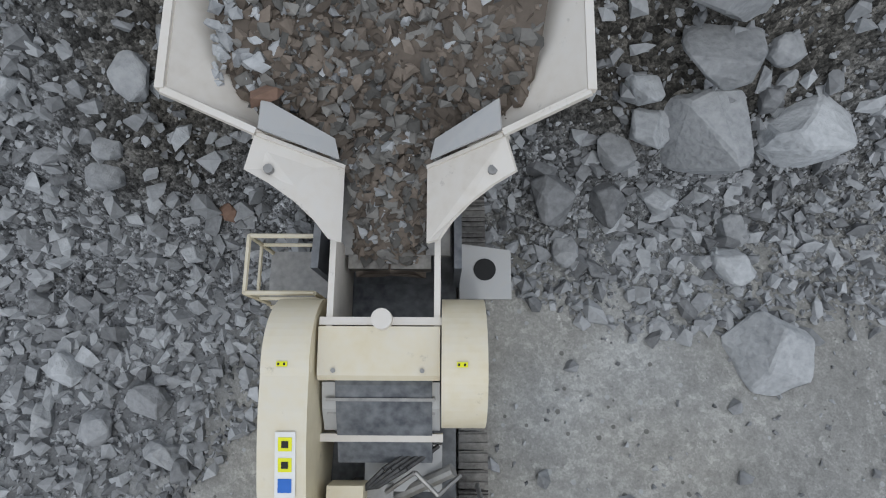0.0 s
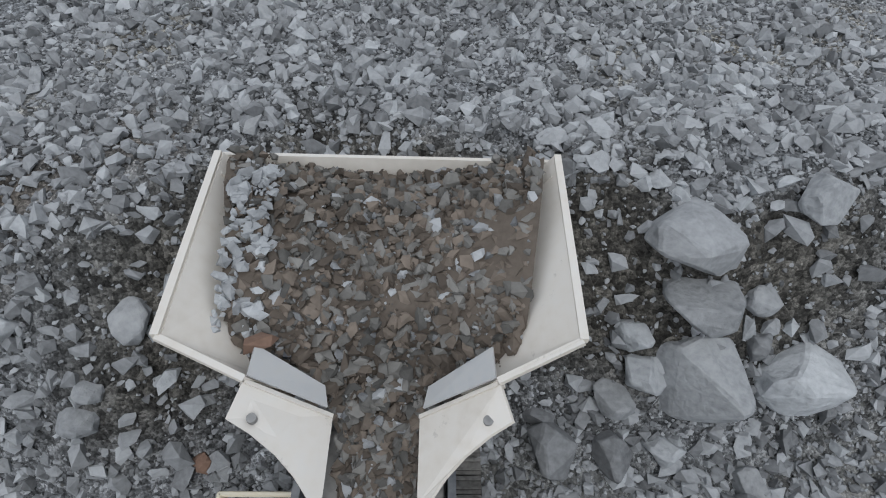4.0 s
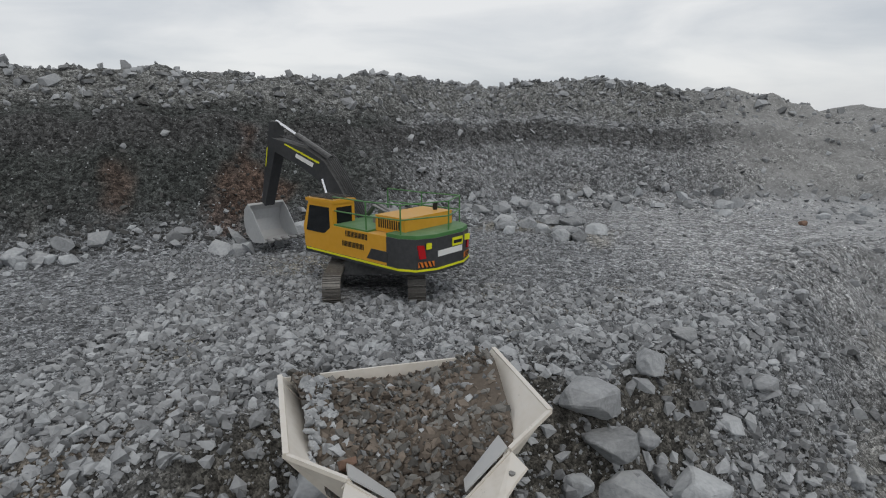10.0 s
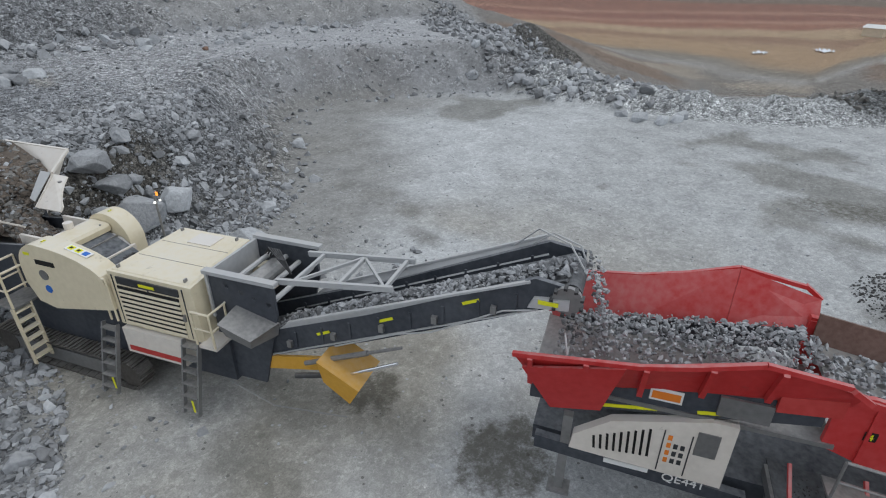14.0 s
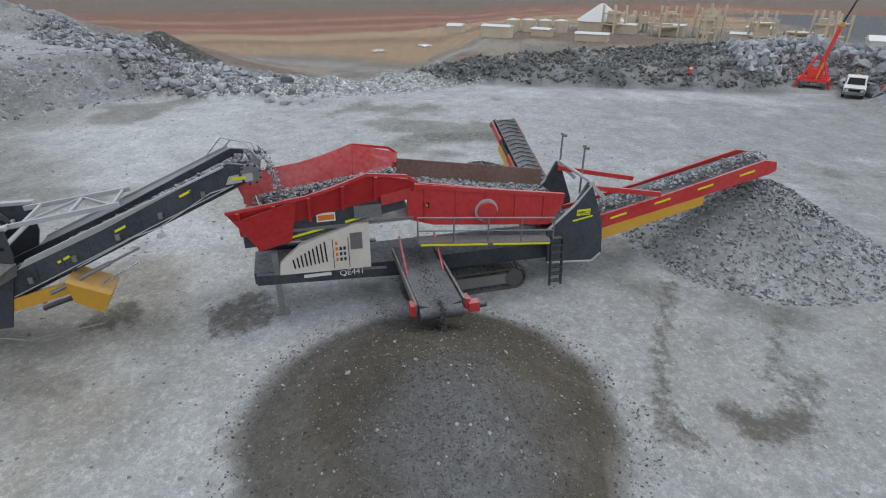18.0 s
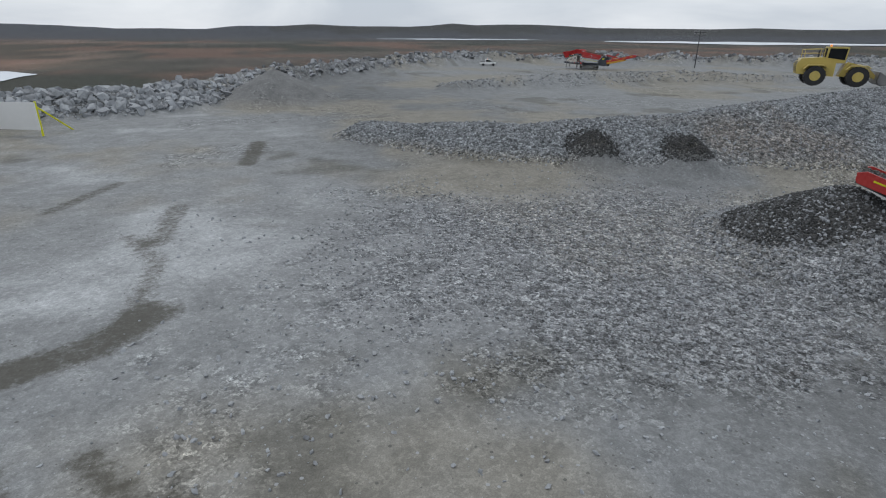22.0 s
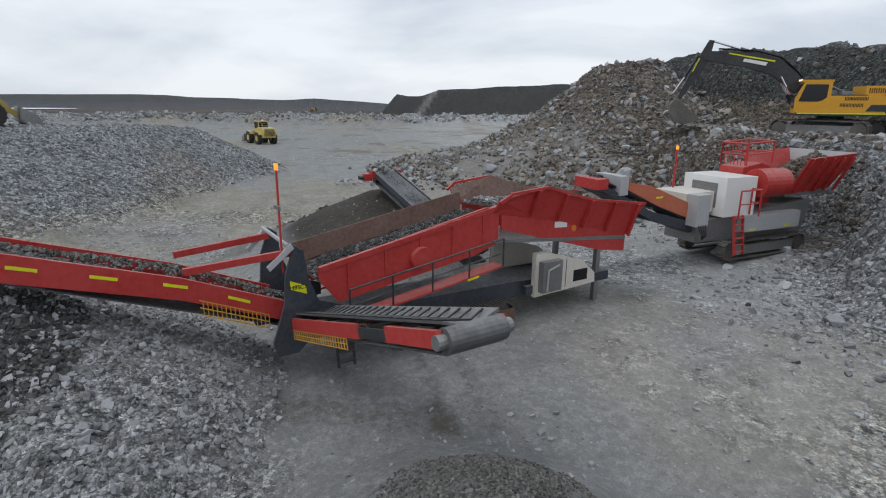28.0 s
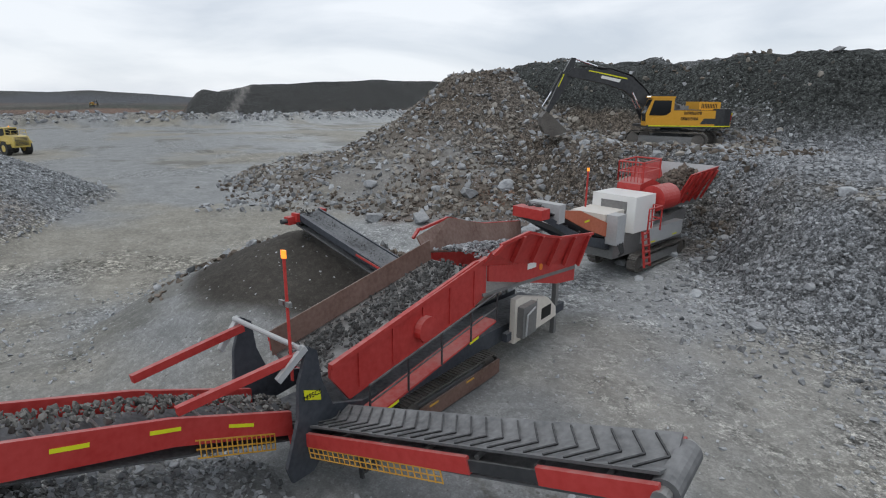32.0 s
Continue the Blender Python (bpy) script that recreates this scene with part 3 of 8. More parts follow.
def tones(x, y, z, sd, wd, rub, face, ed, stock):
    def blend(c, new_c, k):
        return c * (1 - k[:, None]) + np.array(new_c) * k[:, None]
    c = np.tile(np.array((0.225, 0.23, 0.228)), (len(x), 1)) * (np.interp(x, [-62, -48, -30, -12], [1.5, 1.3, 1, 1.62]) * np.interp(y, [-60, -46, -34, -20], [0.74, 0.74, 0.82, 1]))[:, None]
    c = blend(c, (0.27, 0.25, 0.205), step(-0.05, 0.35, rough(x, y, 14, 4, 1.0)) * step(-30, -12, -x - 6) * 0.75)
    c = blend(c, (0.42, 0.43, 0.43), step(0, 0.4, rough(x, y, 11, 4, 7.0)) * step(-20, 0, x + 4))
    c = blend(c, (0.12, 0.115, 0.095), step(0.30, 0.48, rough(x, y, 6, 4, 11.0)) * 0.55)
    c = blend(c, (0.165, 0.172, 0.18), step(-6, -3, sd))
    c = blend(c, (0.195, 0.202, 0.21), step(-0.6, 0.4, sd) * (1 - step(-1.5, 0.5, wd)))
    c = blend(c, (0.25, 0.225, 0.175), step(-0.6, 0.4, sd) * step(0.25, 0.45, rough(x, y, 5, 3, 91.0)) * 0.6)
    c = blend(c, (0.265, 0.268, 0.27), step(-6, -3, sd) * step(8, 15, x) * 0.9)
    c = blend(c, (0.34, 0.345, 0.35), step(-0.6, 0.3, sd) * step(2, 9, x) * (1 - step(-2, 1, wd)) * 0.9)
    c = blend(c, (0.13, 0.13, 0.126), rub * step(-0.2, 0.4, rough(x, y, 3, 3, 2.0)) * 0.8 * np.interp(x, [6, 14], [1, 0.3]))
    c = blend(c, (0.11, 0.085, 0.06), rub * step(0.15, 0.5, rough(x, y, 5, 3, 21.0)) * 0.7 * np.interp(x, [6, 14], [1, 0.2]))
    wall = step(-1, 1.5, wd)
    c = blend(c, (0.135, 0.138, 0.14), wall)
    c = blend(c, (0.20, 0.205, 0.21), wall * step(-9, -4, x) * (x > -46))
    c = blend(c, (0.265, 0.265, 0.26), wall * step(12, 24, x))
    c = blend(c, (0.17, 0.172, 0.165), wall * step(5.5, 7.0, wd) * (x > -46) * (1 - step(14, 26, x)) * 0.8)
    dark = wall * step(0, 1, (1 - np.abs((x + 19.5 + 3 * rough(x, y, 5, 3, 41.0)) / 13.5)) * 3.0) * (1 - step(5.5, 7.5, wd)) + wall * (1 - step(-50, -42, x)) * (1 - step(7, 10, wd))
    c = blend(c, (0.046, 0.050, 0.047), np.clip(dark, 0, 1) * 0.92)
    # shade below the overhanging ledge lip, painted into the tone as a dark band
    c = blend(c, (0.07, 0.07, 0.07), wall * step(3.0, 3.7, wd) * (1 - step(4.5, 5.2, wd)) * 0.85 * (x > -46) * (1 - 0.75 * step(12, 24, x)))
    rust = step(0.1, 0.5, 0.85 - np.hypot((x + 14.4) / 2.0, (y - 21.3) / 2.4) + 1.6 * rough(x, y, 1.6, 4)) + 0.7 * step(0.1, 0.5, 0.7 - np.hypot((x + 20) / 2.0, (y - 18.8) / 1.5) + rough(x, y, 1.6, 3)) + step(0.1, 0.6, 0.9 - np.hypot((x + 66) / 6, (y + 22) / 7) + 1.6 * rough(x, y, 3, 3))
    c = blend(c, (0.11, 0.066, 0.048), np.clip(rust, 0, 1) * 0.65)
    dirt = step(0, 1.5, heap_share(x, y)) * step(-0.25, 0.2, rough(x, y, 6, 4, 71.0)) * (1 - step(0, 1.5, wd))
    c = blend(c, (0.115, 0.095, 0.075), np.clip(dirt + 0.6 * step(0, 1.5, heap_share(x, y)) * (wd < 1), 0, 1) * 0.85)
    c = blend(c, (0.21, 0.22, 0.225), step(0.3, 1.0, stock))
    c = blend(c, (0.22, 0.18, 0.14), step(0.3, 1.0, stock) * step(0.2, 0.5, rough(x, y, 9, 3, 31.0)) * 0.45)
    mud = 0.3 * np.clip(1.0 - np.abs(np.hypot(x - 4, y + 47) - 7.5) / 1.3, 0, 1) * step(0, 0.3, rough(x, y, 4, 3, 14.0) + 0.1) + np.clip(1.1 - np.hypot((x - 0.2) / 0.9, (y + 31) / 1.3), 0, 1)
    dim = step(-15, -9, sd) * (1 - step(-4, -2, sd)) * step(3, 8, x) * (1 - step(28, 36, x)) * step(-0.6, 0.1, rough(x, y, 8, 3, 33.0))
    c = blend(c, (0.20, 0.195, 0.18), dim * 0.75)
    c = blend(c, (0.175, 0.18, 0.186), step(-11, -7, sd) * (1 - step(-3.5, -1.5, sd)) * (1 - step(-5, -3, x)) * step(-20, -14, x))
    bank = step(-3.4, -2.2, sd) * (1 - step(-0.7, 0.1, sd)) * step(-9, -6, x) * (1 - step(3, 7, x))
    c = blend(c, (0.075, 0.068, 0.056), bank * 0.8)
    for line, half, wet in TYRES:
        mud = mud + wet * np.clip(1.7 - line_gap(x, y, line)[0] / half, 0, 1)
    blot = 0.6 * rough(x, y, 1.6, 3, 55.0)
    oil = step(0, 0.5, 1.15 + blot - np.hypot((x - 3.8) / 1.7, (y + 14.1) / 1.3)) + step(0, 0.5, 1.1 + blot - np.hypot((x - 2.6) / 1.3, (y + 10.0) / 0.9))
    mud = np.clip(mud + oil, 0, 1.2)
    fine = np.hypot(x + 0.6, y + 21.8)
    c = blend(c, (0.088, 0.076, 0.058), 1 - step(4.7, 5.6, fine + 0.6 * rough(x, y, 2, 3)))
    c = blend(c, (0.30, 0.305, 0.31), gravel_field(x, y) * 0.6)
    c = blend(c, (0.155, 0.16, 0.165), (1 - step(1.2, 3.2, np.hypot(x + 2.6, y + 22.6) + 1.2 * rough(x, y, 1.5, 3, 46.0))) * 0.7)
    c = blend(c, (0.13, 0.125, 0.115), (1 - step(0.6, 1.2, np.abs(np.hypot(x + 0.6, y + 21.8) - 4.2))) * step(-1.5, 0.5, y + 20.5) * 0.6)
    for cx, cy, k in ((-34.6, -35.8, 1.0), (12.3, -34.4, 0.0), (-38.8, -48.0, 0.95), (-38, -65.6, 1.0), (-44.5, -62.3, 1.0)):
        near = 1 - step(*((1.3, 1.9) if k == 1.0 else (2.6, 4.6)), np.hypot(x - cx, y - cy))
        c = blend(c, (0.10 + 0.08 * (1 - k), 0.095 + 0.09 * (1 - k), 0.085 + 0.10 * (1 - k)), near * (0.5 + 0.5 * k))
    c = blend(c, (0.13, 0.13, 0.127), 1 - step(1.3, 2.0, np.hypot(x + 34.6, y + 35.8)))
    c = blend(c, (0.10, 0.10, 0.10), 1 - step(4.5, 6.5, np.hypot((x - 56) / 1.2, y - 19.4)))
    sand = np.hypot(x + 54.4, y + 37.8) + 0.8 * rough(x, y, 2.5, 3, 12.0)
    c = blend(c, (0.058, 0.053, 0.046), 1 - step(4.3, 5.4, sand))
    c = blend(c, (0.19, 0.19, 0.185), 1 - step(7, 10, np.hypot(x + 18, y + 116)))
    c = blend(c, (0.13, 0.135, 0.135), step(47, 50, x) * step(-54, -48, y) * (1 - step(-15, -11, y)) * (ed < 6) * (0.55 + 0.45 * step(-0.2, 0.2, rough(x, y, 4, 3, 39.0))))
    out = step(2, 16, ed)
    c = blend(c, (0.115, 0.10, 0.085), out)
    east = step(-0.3, 0.5, (x + 0.35 * y) / (np.hypot(x, y) + 1))
    rr = np.hypot(x, y) - np.interp(np.degrees(np.arctan2(y, x)), [-60, -30, -8, 2, 30, 45], [180, 140, 60, -70, -72, -50]) + 55 * rough(x, y, 150, 4, 3.0)
    c = blend(c, (0.20, 0.185, 0.165), out * east)
    c = blend(c, (0.19, 0.135, 0.10), out * east * step(0.0, 0.2, rough(x, y, 38, 4, 57.0)) * 0.8)
    c = blend(c, (0.30, 0.26, 0.21), out * east * step(0.22, 0.36, rough(x, y, 30, 4, 58.0)) * 0.8)
    for at, tint in ((238, (0.32, 0.31, 0.29)), (246, (0.21, 0.19, 0.16)), (262, (0.33, 0.235, 0.15)), (300, (0.25, 0.165, 0.115)), (318, (0.35, 0.26, 0.17)), (350, (0.25, 0.13, 0.095)), (372, (0.31, 0.19, 0.135)), (388, (0.22, 0.115, 0.088)), (425, (0.30, 0.18, 0.13)), (445, (0.22, 0.12, 0.09)), (520, (0.17, 0.135, 0.11)), (800, (0.10, 0.095, 0.075))):
        c = blend(c, tint, out * east * step(at - 7, at + 7, rr))
    c = blend(c, (0.055, 0.058, 0.045), out * (1 - east) * step(-0.3, 0.2, rough(x, y, 120, 4, 9.0) + 0.1))
    c = blend(c, (0.125, 0.13, 0.135), out * step(0, 30, np.minimum(x - 110, 480 - x)) * step(0, 30, np.minimum(-165 - y, y + 420)) * step(-0.6, -0.3, rough(x, y, 70, 3, 27.0)))
    c = blend(c, (0.30, 0.14, 0.07), (1 - east) * step(-0.05, 0.25, rough(x, y, 40, 3, 19.0)) * step(0, 8, ed) * (1 - step(14, 50, ed)))
    c = blend(c, (0.17, 0.105, 0.08), out * (1 - east) * step(0.0, 0.25, rough(x, y, 160, 4, 49.0)) * step(60, 140, ed) * 0.8)
    # blue-grey distance haze put into the tone of far plain and hills
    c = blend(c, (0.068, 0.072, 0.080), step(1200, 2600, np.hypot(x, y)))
    c = blend(c, (0.055, 0.056, 0.054), step(0.5, 2, z) * (1 - step(-268, -262, x)))
    ramp = 1 - step(1.0, 2.0, np.abs(y + 28.8 - 0.86 * z + 0.8 * rough(x, y, 6, 2)))
    c = blend(c, (0.20, 0.19, 0.18), ramp * (1 - step(-268, -262, x)) * step(-620, -600, x) * (z < 13) * 0.85)
    return np.clip(c, 0.01, 0.8), mud


def axis(lo, hi, fine, far, extra=()):
    mid = list(np.arange(lo, hi + fine / 2, fine))
    out, g, d = [], fine, 0.0
    while d < far:
        g *= 1.13
        d += g
        out.append(d)
    line = np.array([lo - q for q in out[::-1]] + mid + [hi + q for q in out])
    return np.unique(np.concatenate([line, np.array(extra, float)]))


FIELDS = {}


def ground_at(x, y):
    """The sheet's own height and shares at a place, as the mesh has them."""
    xs, ys = FIELDS["xs"], FIELDS["ys"]
    i, j = np.clip(np.searchsorted(xs, x) - 1, 0, len(xs) - 2), np.clip(np.searchsorted(ys, y) - 1, 0, len(ys) - 2)
    u, v = (x - xs[i]) / (xs[i + 1] - xs[i]), (y - ys[j]) / (ys[j + 1] - ys[j])
    return [q[j, i] * (1 - u) * (1 - v) + q[j, i + 1] * u * (1 - v) + q[j + 1, i] * (1 - u) * v + q[j + 1, i + 1] * u * v for q in FIELDS["layers"]]


def grid_mesh(name, xs, ys):
    gx, gy = np.meshgrid(xs, ys)
    fx, fy = gx.ravel(), gy.ravel()
    z, *rest = height(fx, fy)
    nx, ny = len(xs), len(ys)
    FIELDS.update(xs=xs, ys=ys, layers=[q.reshape(ny, nx) for q in (z, *rest)])
    i = (np.arange(ny - 1)[:, None] * nx + np.arange(nx - 1)[None, :]).ravel()
    quads = np.stack([i, i + 1, i + nx + 1, i + nx], 1).astype(np.int32)
    me = bpy.data.meshes.new(name)
    me.vertices.add(len(fx))
    me.vertices.foreach_set("co", np.stack([fx, fy, z], 1).astype(np.float32).ravel())
    me.loops.add(quads.size)
    me.loops.foreach_set("vertex_index", quads.ravel())
    me.polygons.add(len(quads))
    me.polygons.foreach_set("loop_start", np.arange(0, quads.size, 4, dtype=np.int32))
    col = me.color_attributes.new("tone", "FLOAT_COLOR", "POINT")
    sd, wd, rub, face, ed, stock = rest
    pebbly = 0.35 * gravel_field(fx, fy) + 0.12 + 0.75 * np.clip(step(-7, -2, sd) * np.interp(fx, [9, 22], [1, 0.25]) + step(0.1, 0.6, stock) + step(-6, -2, ed), 0, 1) + 0.3 * step(-0.1, 0.35, rough(fx, fy, 9, 3, 44.0)) * (fx < -6)
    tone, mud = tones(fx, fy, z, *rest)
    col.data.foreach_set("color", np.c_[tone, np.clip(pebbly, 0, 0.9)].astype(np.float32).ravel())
    wet = me.attributes.new("mud", "FLOAT", "POINT")
    wet.data.foreach_set("value", mud.astype(np.float32))
    me.update()
    me.materials.append(GROUND)
    me.polygons.foreach_set("use_smooth", np.ones(len(quads), bool))
    return me


ground = tagged(new("ground", grid_mesh("ground", axis(-104, 62, 0.46, 4300, [*range(-330, -150, 5), *range(80, 470, 11)]), axis(-100, 48, 0.46, 4300, [*range(60, 270, 10), *range(-320, -112, 14)]))), "grey quarry ground with dusty floor, rubble bench and dark rock face", "quarry ground", kind="structure")


# ---- stones ----
def rock_shapes(count, seed):
    """Angular broken shapes: hulls of a few points, with their corners and triangles."""
    rs, out = np.random.RandomState(seed), []
    for k in range(count):
        p = rs.normal(size=(40, 3))
        p /= np.linalg.norm(p, axis=1)[:, None]
        chosen = [p[0]]
        while len(chosen) < 8 + k % 2:
            far = np.min([((p - q) ** 2).sum(1) for q in chosen], axis=0)
            chosen.append(p[rs.choice(np.argsort(far)[-6:])])
        q = np.array(chosen) * (0.86 + 0.26 * rs.rand(len(chosen), 1)) * (1.0, rs.uniform(0.7, 0.95), rs.uniform(0.55, 0.85))
        bm = bmesh.new()
        for c in q:
            bm.verts.new(c)
        res = bmesh.ops.convex_hull(bm, input=bm.verts)
        bmesh.ops.delete(bm, geom=list({g for g in res["geom_interior"] + res["geom_unused"] if isinstance(g, bmesh.types.BMVert)}), context="VERTS")
        bmesh.ops.triangulate(bm, faces=bm.faces)
        bmesh.ops.recalc_face_normals(bm, faces=bm.faces)
        bm.verts.index_update()
        out.append((np.array([v.co[:] for v in bm.verts]), np.array([[v.index for v in f.verts] for f in bm.faces])))
        bm.free()
    return out


ROCKS = rock_shapes(18, 3)


def turns(rs, n):
    q = rs.normal(size=(n, 4))
    q /= np.linalg.norm(q, axis=1)[:, None]
    w, x, y, z = q.T
    return np.stack([1 - 2 * (y * y + z * z), 2 * (x * y - z * w), 2 * (x * z + y * w), 2 * (x * y + z * w), 1 - 2 * (x * x + z * z), 2 * (y * z - x * w), 2 * (x * z - y * w), 2 * (y * z + x * w), 1 - 2 * (x * x + y * y)], 1).reshape(n, 3, 3)


def stone_mesh(name, mat, places, sizes, seed, flat=0.9):
    """Broken stones, each a turned copy of one of the angular shapes, drawn out in its own way."""
    rs = np.random.RandomState(seed)
    places, sizes = np.asarray(places, float).reshape(-1, 3), np.asarray(sizes, float)
    n = len(places)
    kind = rs.randint(len(ROCKS), size=n)
    turn, draw = turns(rs, n), np.stack([1 + 0.2 * rs.rand(n), 0.75 + 0.3 * rs.rand(n), 0.7 + 0.4 * rs.rand(n)], 1)
    vs, fs, base = [], [], 0
    for k, (corner, tri) in enumerate(ROCKS):
        at = np.nonzero(kind == k)[0]
        if not len(at):
            continue
        v = np.einsum("nij,nkj->nki", turn[at], corner[None] * draw[at][:, None])
        v[:, :, 2] *= flat
        vs.append((v * (sizes[at] * 0.5)[:, None, None] + places[at][:, None]).reshape(-1, 3))
        fs.append((tri[None] + base + len(corner) * np.arange(len(at))[:, None, None]).reshape(-1, 3))
        base += len(corner) * len(at)
    v, f = np.concatenate(vs), np.concatenate(fs).astype(np.int32)
    me = bpy.data.meshes.new(name)
    me.vertices.add(len(v))
    me.vertices.foreach_set("co", v.astype(np.float32).ravel())
    me.loops.add(f.size)
    me.loops.foreach_set("vertex_index", f.ravel())
    me.polygons.add(len(f))
    me.polygons.foreach_set("loop_start", np.arange(0, f.size, 3, dtype=np.int32))
    me.polygons.foreach_set("use_smooth", np.zeros(len(f), bool))
    me.update()
    me.materials.append(mat)
    return me


def scatter(name, mat, n, area, small, big, seed, keep, label, sink=0.15, power=2.2):
    rs = np.random.RandomState(seed)
    x0, x1, y0, y1 = area
    x, y = x0 + (x1 - x0) * rs.rand(n), y0 + (y1 - y0) * rs.rand(n)
    z, sd, wd, rub, face, ed, stock = ground_at(x, y)
    chance = keep(x, y, z, sd, wd, rub, face, ed, stock)
    for ox, oy, ang, u0, u1, hw in FOOTPRINTS:
        a = radians(ang)
        u, v = -(x - ox) * math.sin(a) + (y - oy) * math.cos(a), (x - ox) * math.cos(a) + (y - oy) * math.sin(a)
        chance = np.where((u > u0) & (u < u1) & (np.abs(v) < hw), 0, chance)
    ok = rs.rand(n) < chance
    x, y, z = x[ok], y[ok], z[ok]
    size = small + (big - small) * rs.rand(len(x)) ** power
    ob = new(name, stone_mesh(name, mat, np.stack([x, y, z + size * (0.25 - sink)], 1), size, seed + 1))
    return tagged(ob, label, "loose stones", kind="stuff")


FOOTPRINTS = [(-2.1, 0.35, 22, -9.0, 0.6, 1.5), (4.29, -14.9, 22.6, -13, -0.5, 1.6), (-49.03, -29.2, 27.3, -13, -0.5, 1.6), (-50.9, -27.8, 19, 4.0, 14.5, 2.1), (-6.1, 13.7, 22, -3, 3, 1.9), (-63.9, -7.2, 120, -3.2, 3.2, 2.0)]


def boulder_mesh(name, mat, seed):
    """A blasted block: a hull with flat breaks, worn edges and a slightly uneven skin; about one across each way from its middle."""
    rs = np.random.RandomState(seed)
    p = rs.normal(size=(60, 3))
    p /= np.abs(p).max(1)[:, None] ** 0.6 * np.linalg.norm(p, axis=1)[:, None] ** 0.4
    p = p[rs.permutation(60)[:26]] * (1.0, rs.uniform(0.72, 0.95), rs.uniform(0.6, 0.8))
    bm = bmesh.new()
    for c in p:
        bm.verts.new(c)
    res = bmesh.ops.convex_hull(bm, input=bm.verts)
    bmesh.ops.delete(bm, geom=list({g for g in res["geom_interior"] + res["geom_unused"] if isinstance(g, bmesh.types.BMVert)}), context="VERTS")
    bmesh.ops.dissolve_limit(bm, angle_limit=0.28, verts=bm.verts, edges=bm.edges)
    bmesh.ops.bevel(bm, geom=list(bm.edges), offset=0.05, segments=1, affect="EDGES", profile=0.5)
    bmesh.ops.triangulate(bm, faces=bm.faces)
    bmesh.ops.subdivide_edges(bm, edges=[e for e in bm.edges if e.calc_length() > 0.4], cuts=1)
    bmesh.ops.triangulate(bm, faces=bm.faces)
    for v in bm.verts:
        v.co += v.co.normalized() * (0.05 * noise.noise(v.co * 2.5 + Vector((seed, 0, 0))) + 0.03 * noise.noise(v.co * 7))
    return mesh_of(name, bm, mat)


# ---- conveyor and track pieces shared by the machines ----
def track_frame(root, x, y0, y1, r, w, plates=26, name="track"):
    """One crawler: a frame with rollers, and a belt of steel plates round it."""
    tr = one(name, root, STEEL, box, x - w * 0.28, x + w * 0.28, y0 + r * 0.6, y1 - r * 0.6, r * 0.45, r * 1.5, label="dusty steel crawler frame", bevel=0.02)
    for yy in (y0 + r, y1 - r):
        one("sprocket", tr, TRACK, rod, (x - w * 0.33, yy, r), (x + w * 0.33, yy, r), r * 0.86, 20)
    length, arc = (y1 - y0 - 2 * r), math.pi * r
    total = 2 * length + 2 * arc
    base = mesh_of("track_plate", plate_bm(w, total / plates), TRACK)
    for k in range(plates):
        s = total * k / plates
        if s < length:
            p, a = (y0 + r + s, 0.03), 0
        elif s < length + arc:
            a = (s - length) / r
            p = (y1 - r + math.sin(a) * r, r - math.cos(a) * r + 0.03)
        elif s < 2 * length + arc:
            a, p = math.pi, (y1 - r - (s - length - arc), 2 * r)
        else:
            a = math.pi + (s - 2 * length - arc) / r
            p = (y0 + r + math.sin(a) * r, r - math.cos(a) * r + 0.03)
        ob = new("track_plate", base)
        ob.parent = tr
        ob.matrix_basis = pose(x, p[0], p[1], math.degrees(a))
    return tr


def plate_bm(w, pitch):
    bm = bmesh.new()
    box(bm, -w / 2, w / 2, -pitch * 0.46, pitch * 0.46, -0.03, 0.02)
    box(bm, -w / 2, w / 2, -pitch * 0.34, -pitch * 0.2, -0.07, -0.03)
    box(bm, -w / 2, w / 2, pitch * 0.12, pitch * 0.26, -0.07, -0.03)
    return bm


def belt(bm, p0, p1, w, trough=0.12, thick=0.05):
    """The troughed carrying side of a belt between two points."""
    p0, p1 = Vector(p0), Vector(p1)
    d = (p1 - p0).normalized()
    s = d.cross(Vector((0, 0, 1))).normalized()
    t = s.cross(d)
    prof = [(-0.5, trough), (-0.22, 0), (0.22, 0), (0.5, trough), (0.5, trough - thick), (0.22, -thick), (-0.22, -thick), (-0.5, trough - thick)]
    ends = [[bm.verts.new(p + s * w * a + t * b) for a, b in prof] for p in (p0, p1)]
    for k in range(8):
        bm.faces.new([ends[0][k], ends[0][(k + 1) % 8], ends[1][(k + 1) % 8], ends[1][k]])
    for q in ends:
        for i in ((0, 1, 6, 7), (1, 2, 5, 6), (2, 3, 4, 5)):
            bm.faces.new([q[j] for j in i])


def conveyor(name, root, mat, p0, p1, w, label):
    """A belt with its returning side, head drum and rollers as pieces."""
    p0, p1 = Vector(p0), Vector(p1)
    c = one(name, root, mat, belt, p0, p1, w, label=label)
    d = (p1 - p0).normalized()
    s = d.cross(Vector((0, 0, 1))).normalized()
    t = s.cross(d)
    one("return_belt", c, mat, beam, p0 - t * 0.42, p1 - t * 0.42, w, 0.04)
    one("belt_drum", c, mat, rod, p1 - s * w * 0.5 - t * 0.2, p1 + s * w * 0.5 - t * 0.2, 0.22, 18)
    for k in range(int((p1 - p0).length / 1.2)):
        q = p0 + d * (0.6 + 1.2 * k) - t * 0.12
        one("roller", c, STEEL, rod, q - s * w * 0.42, q + s * w * 0.42, 0.05, 8)
    return c


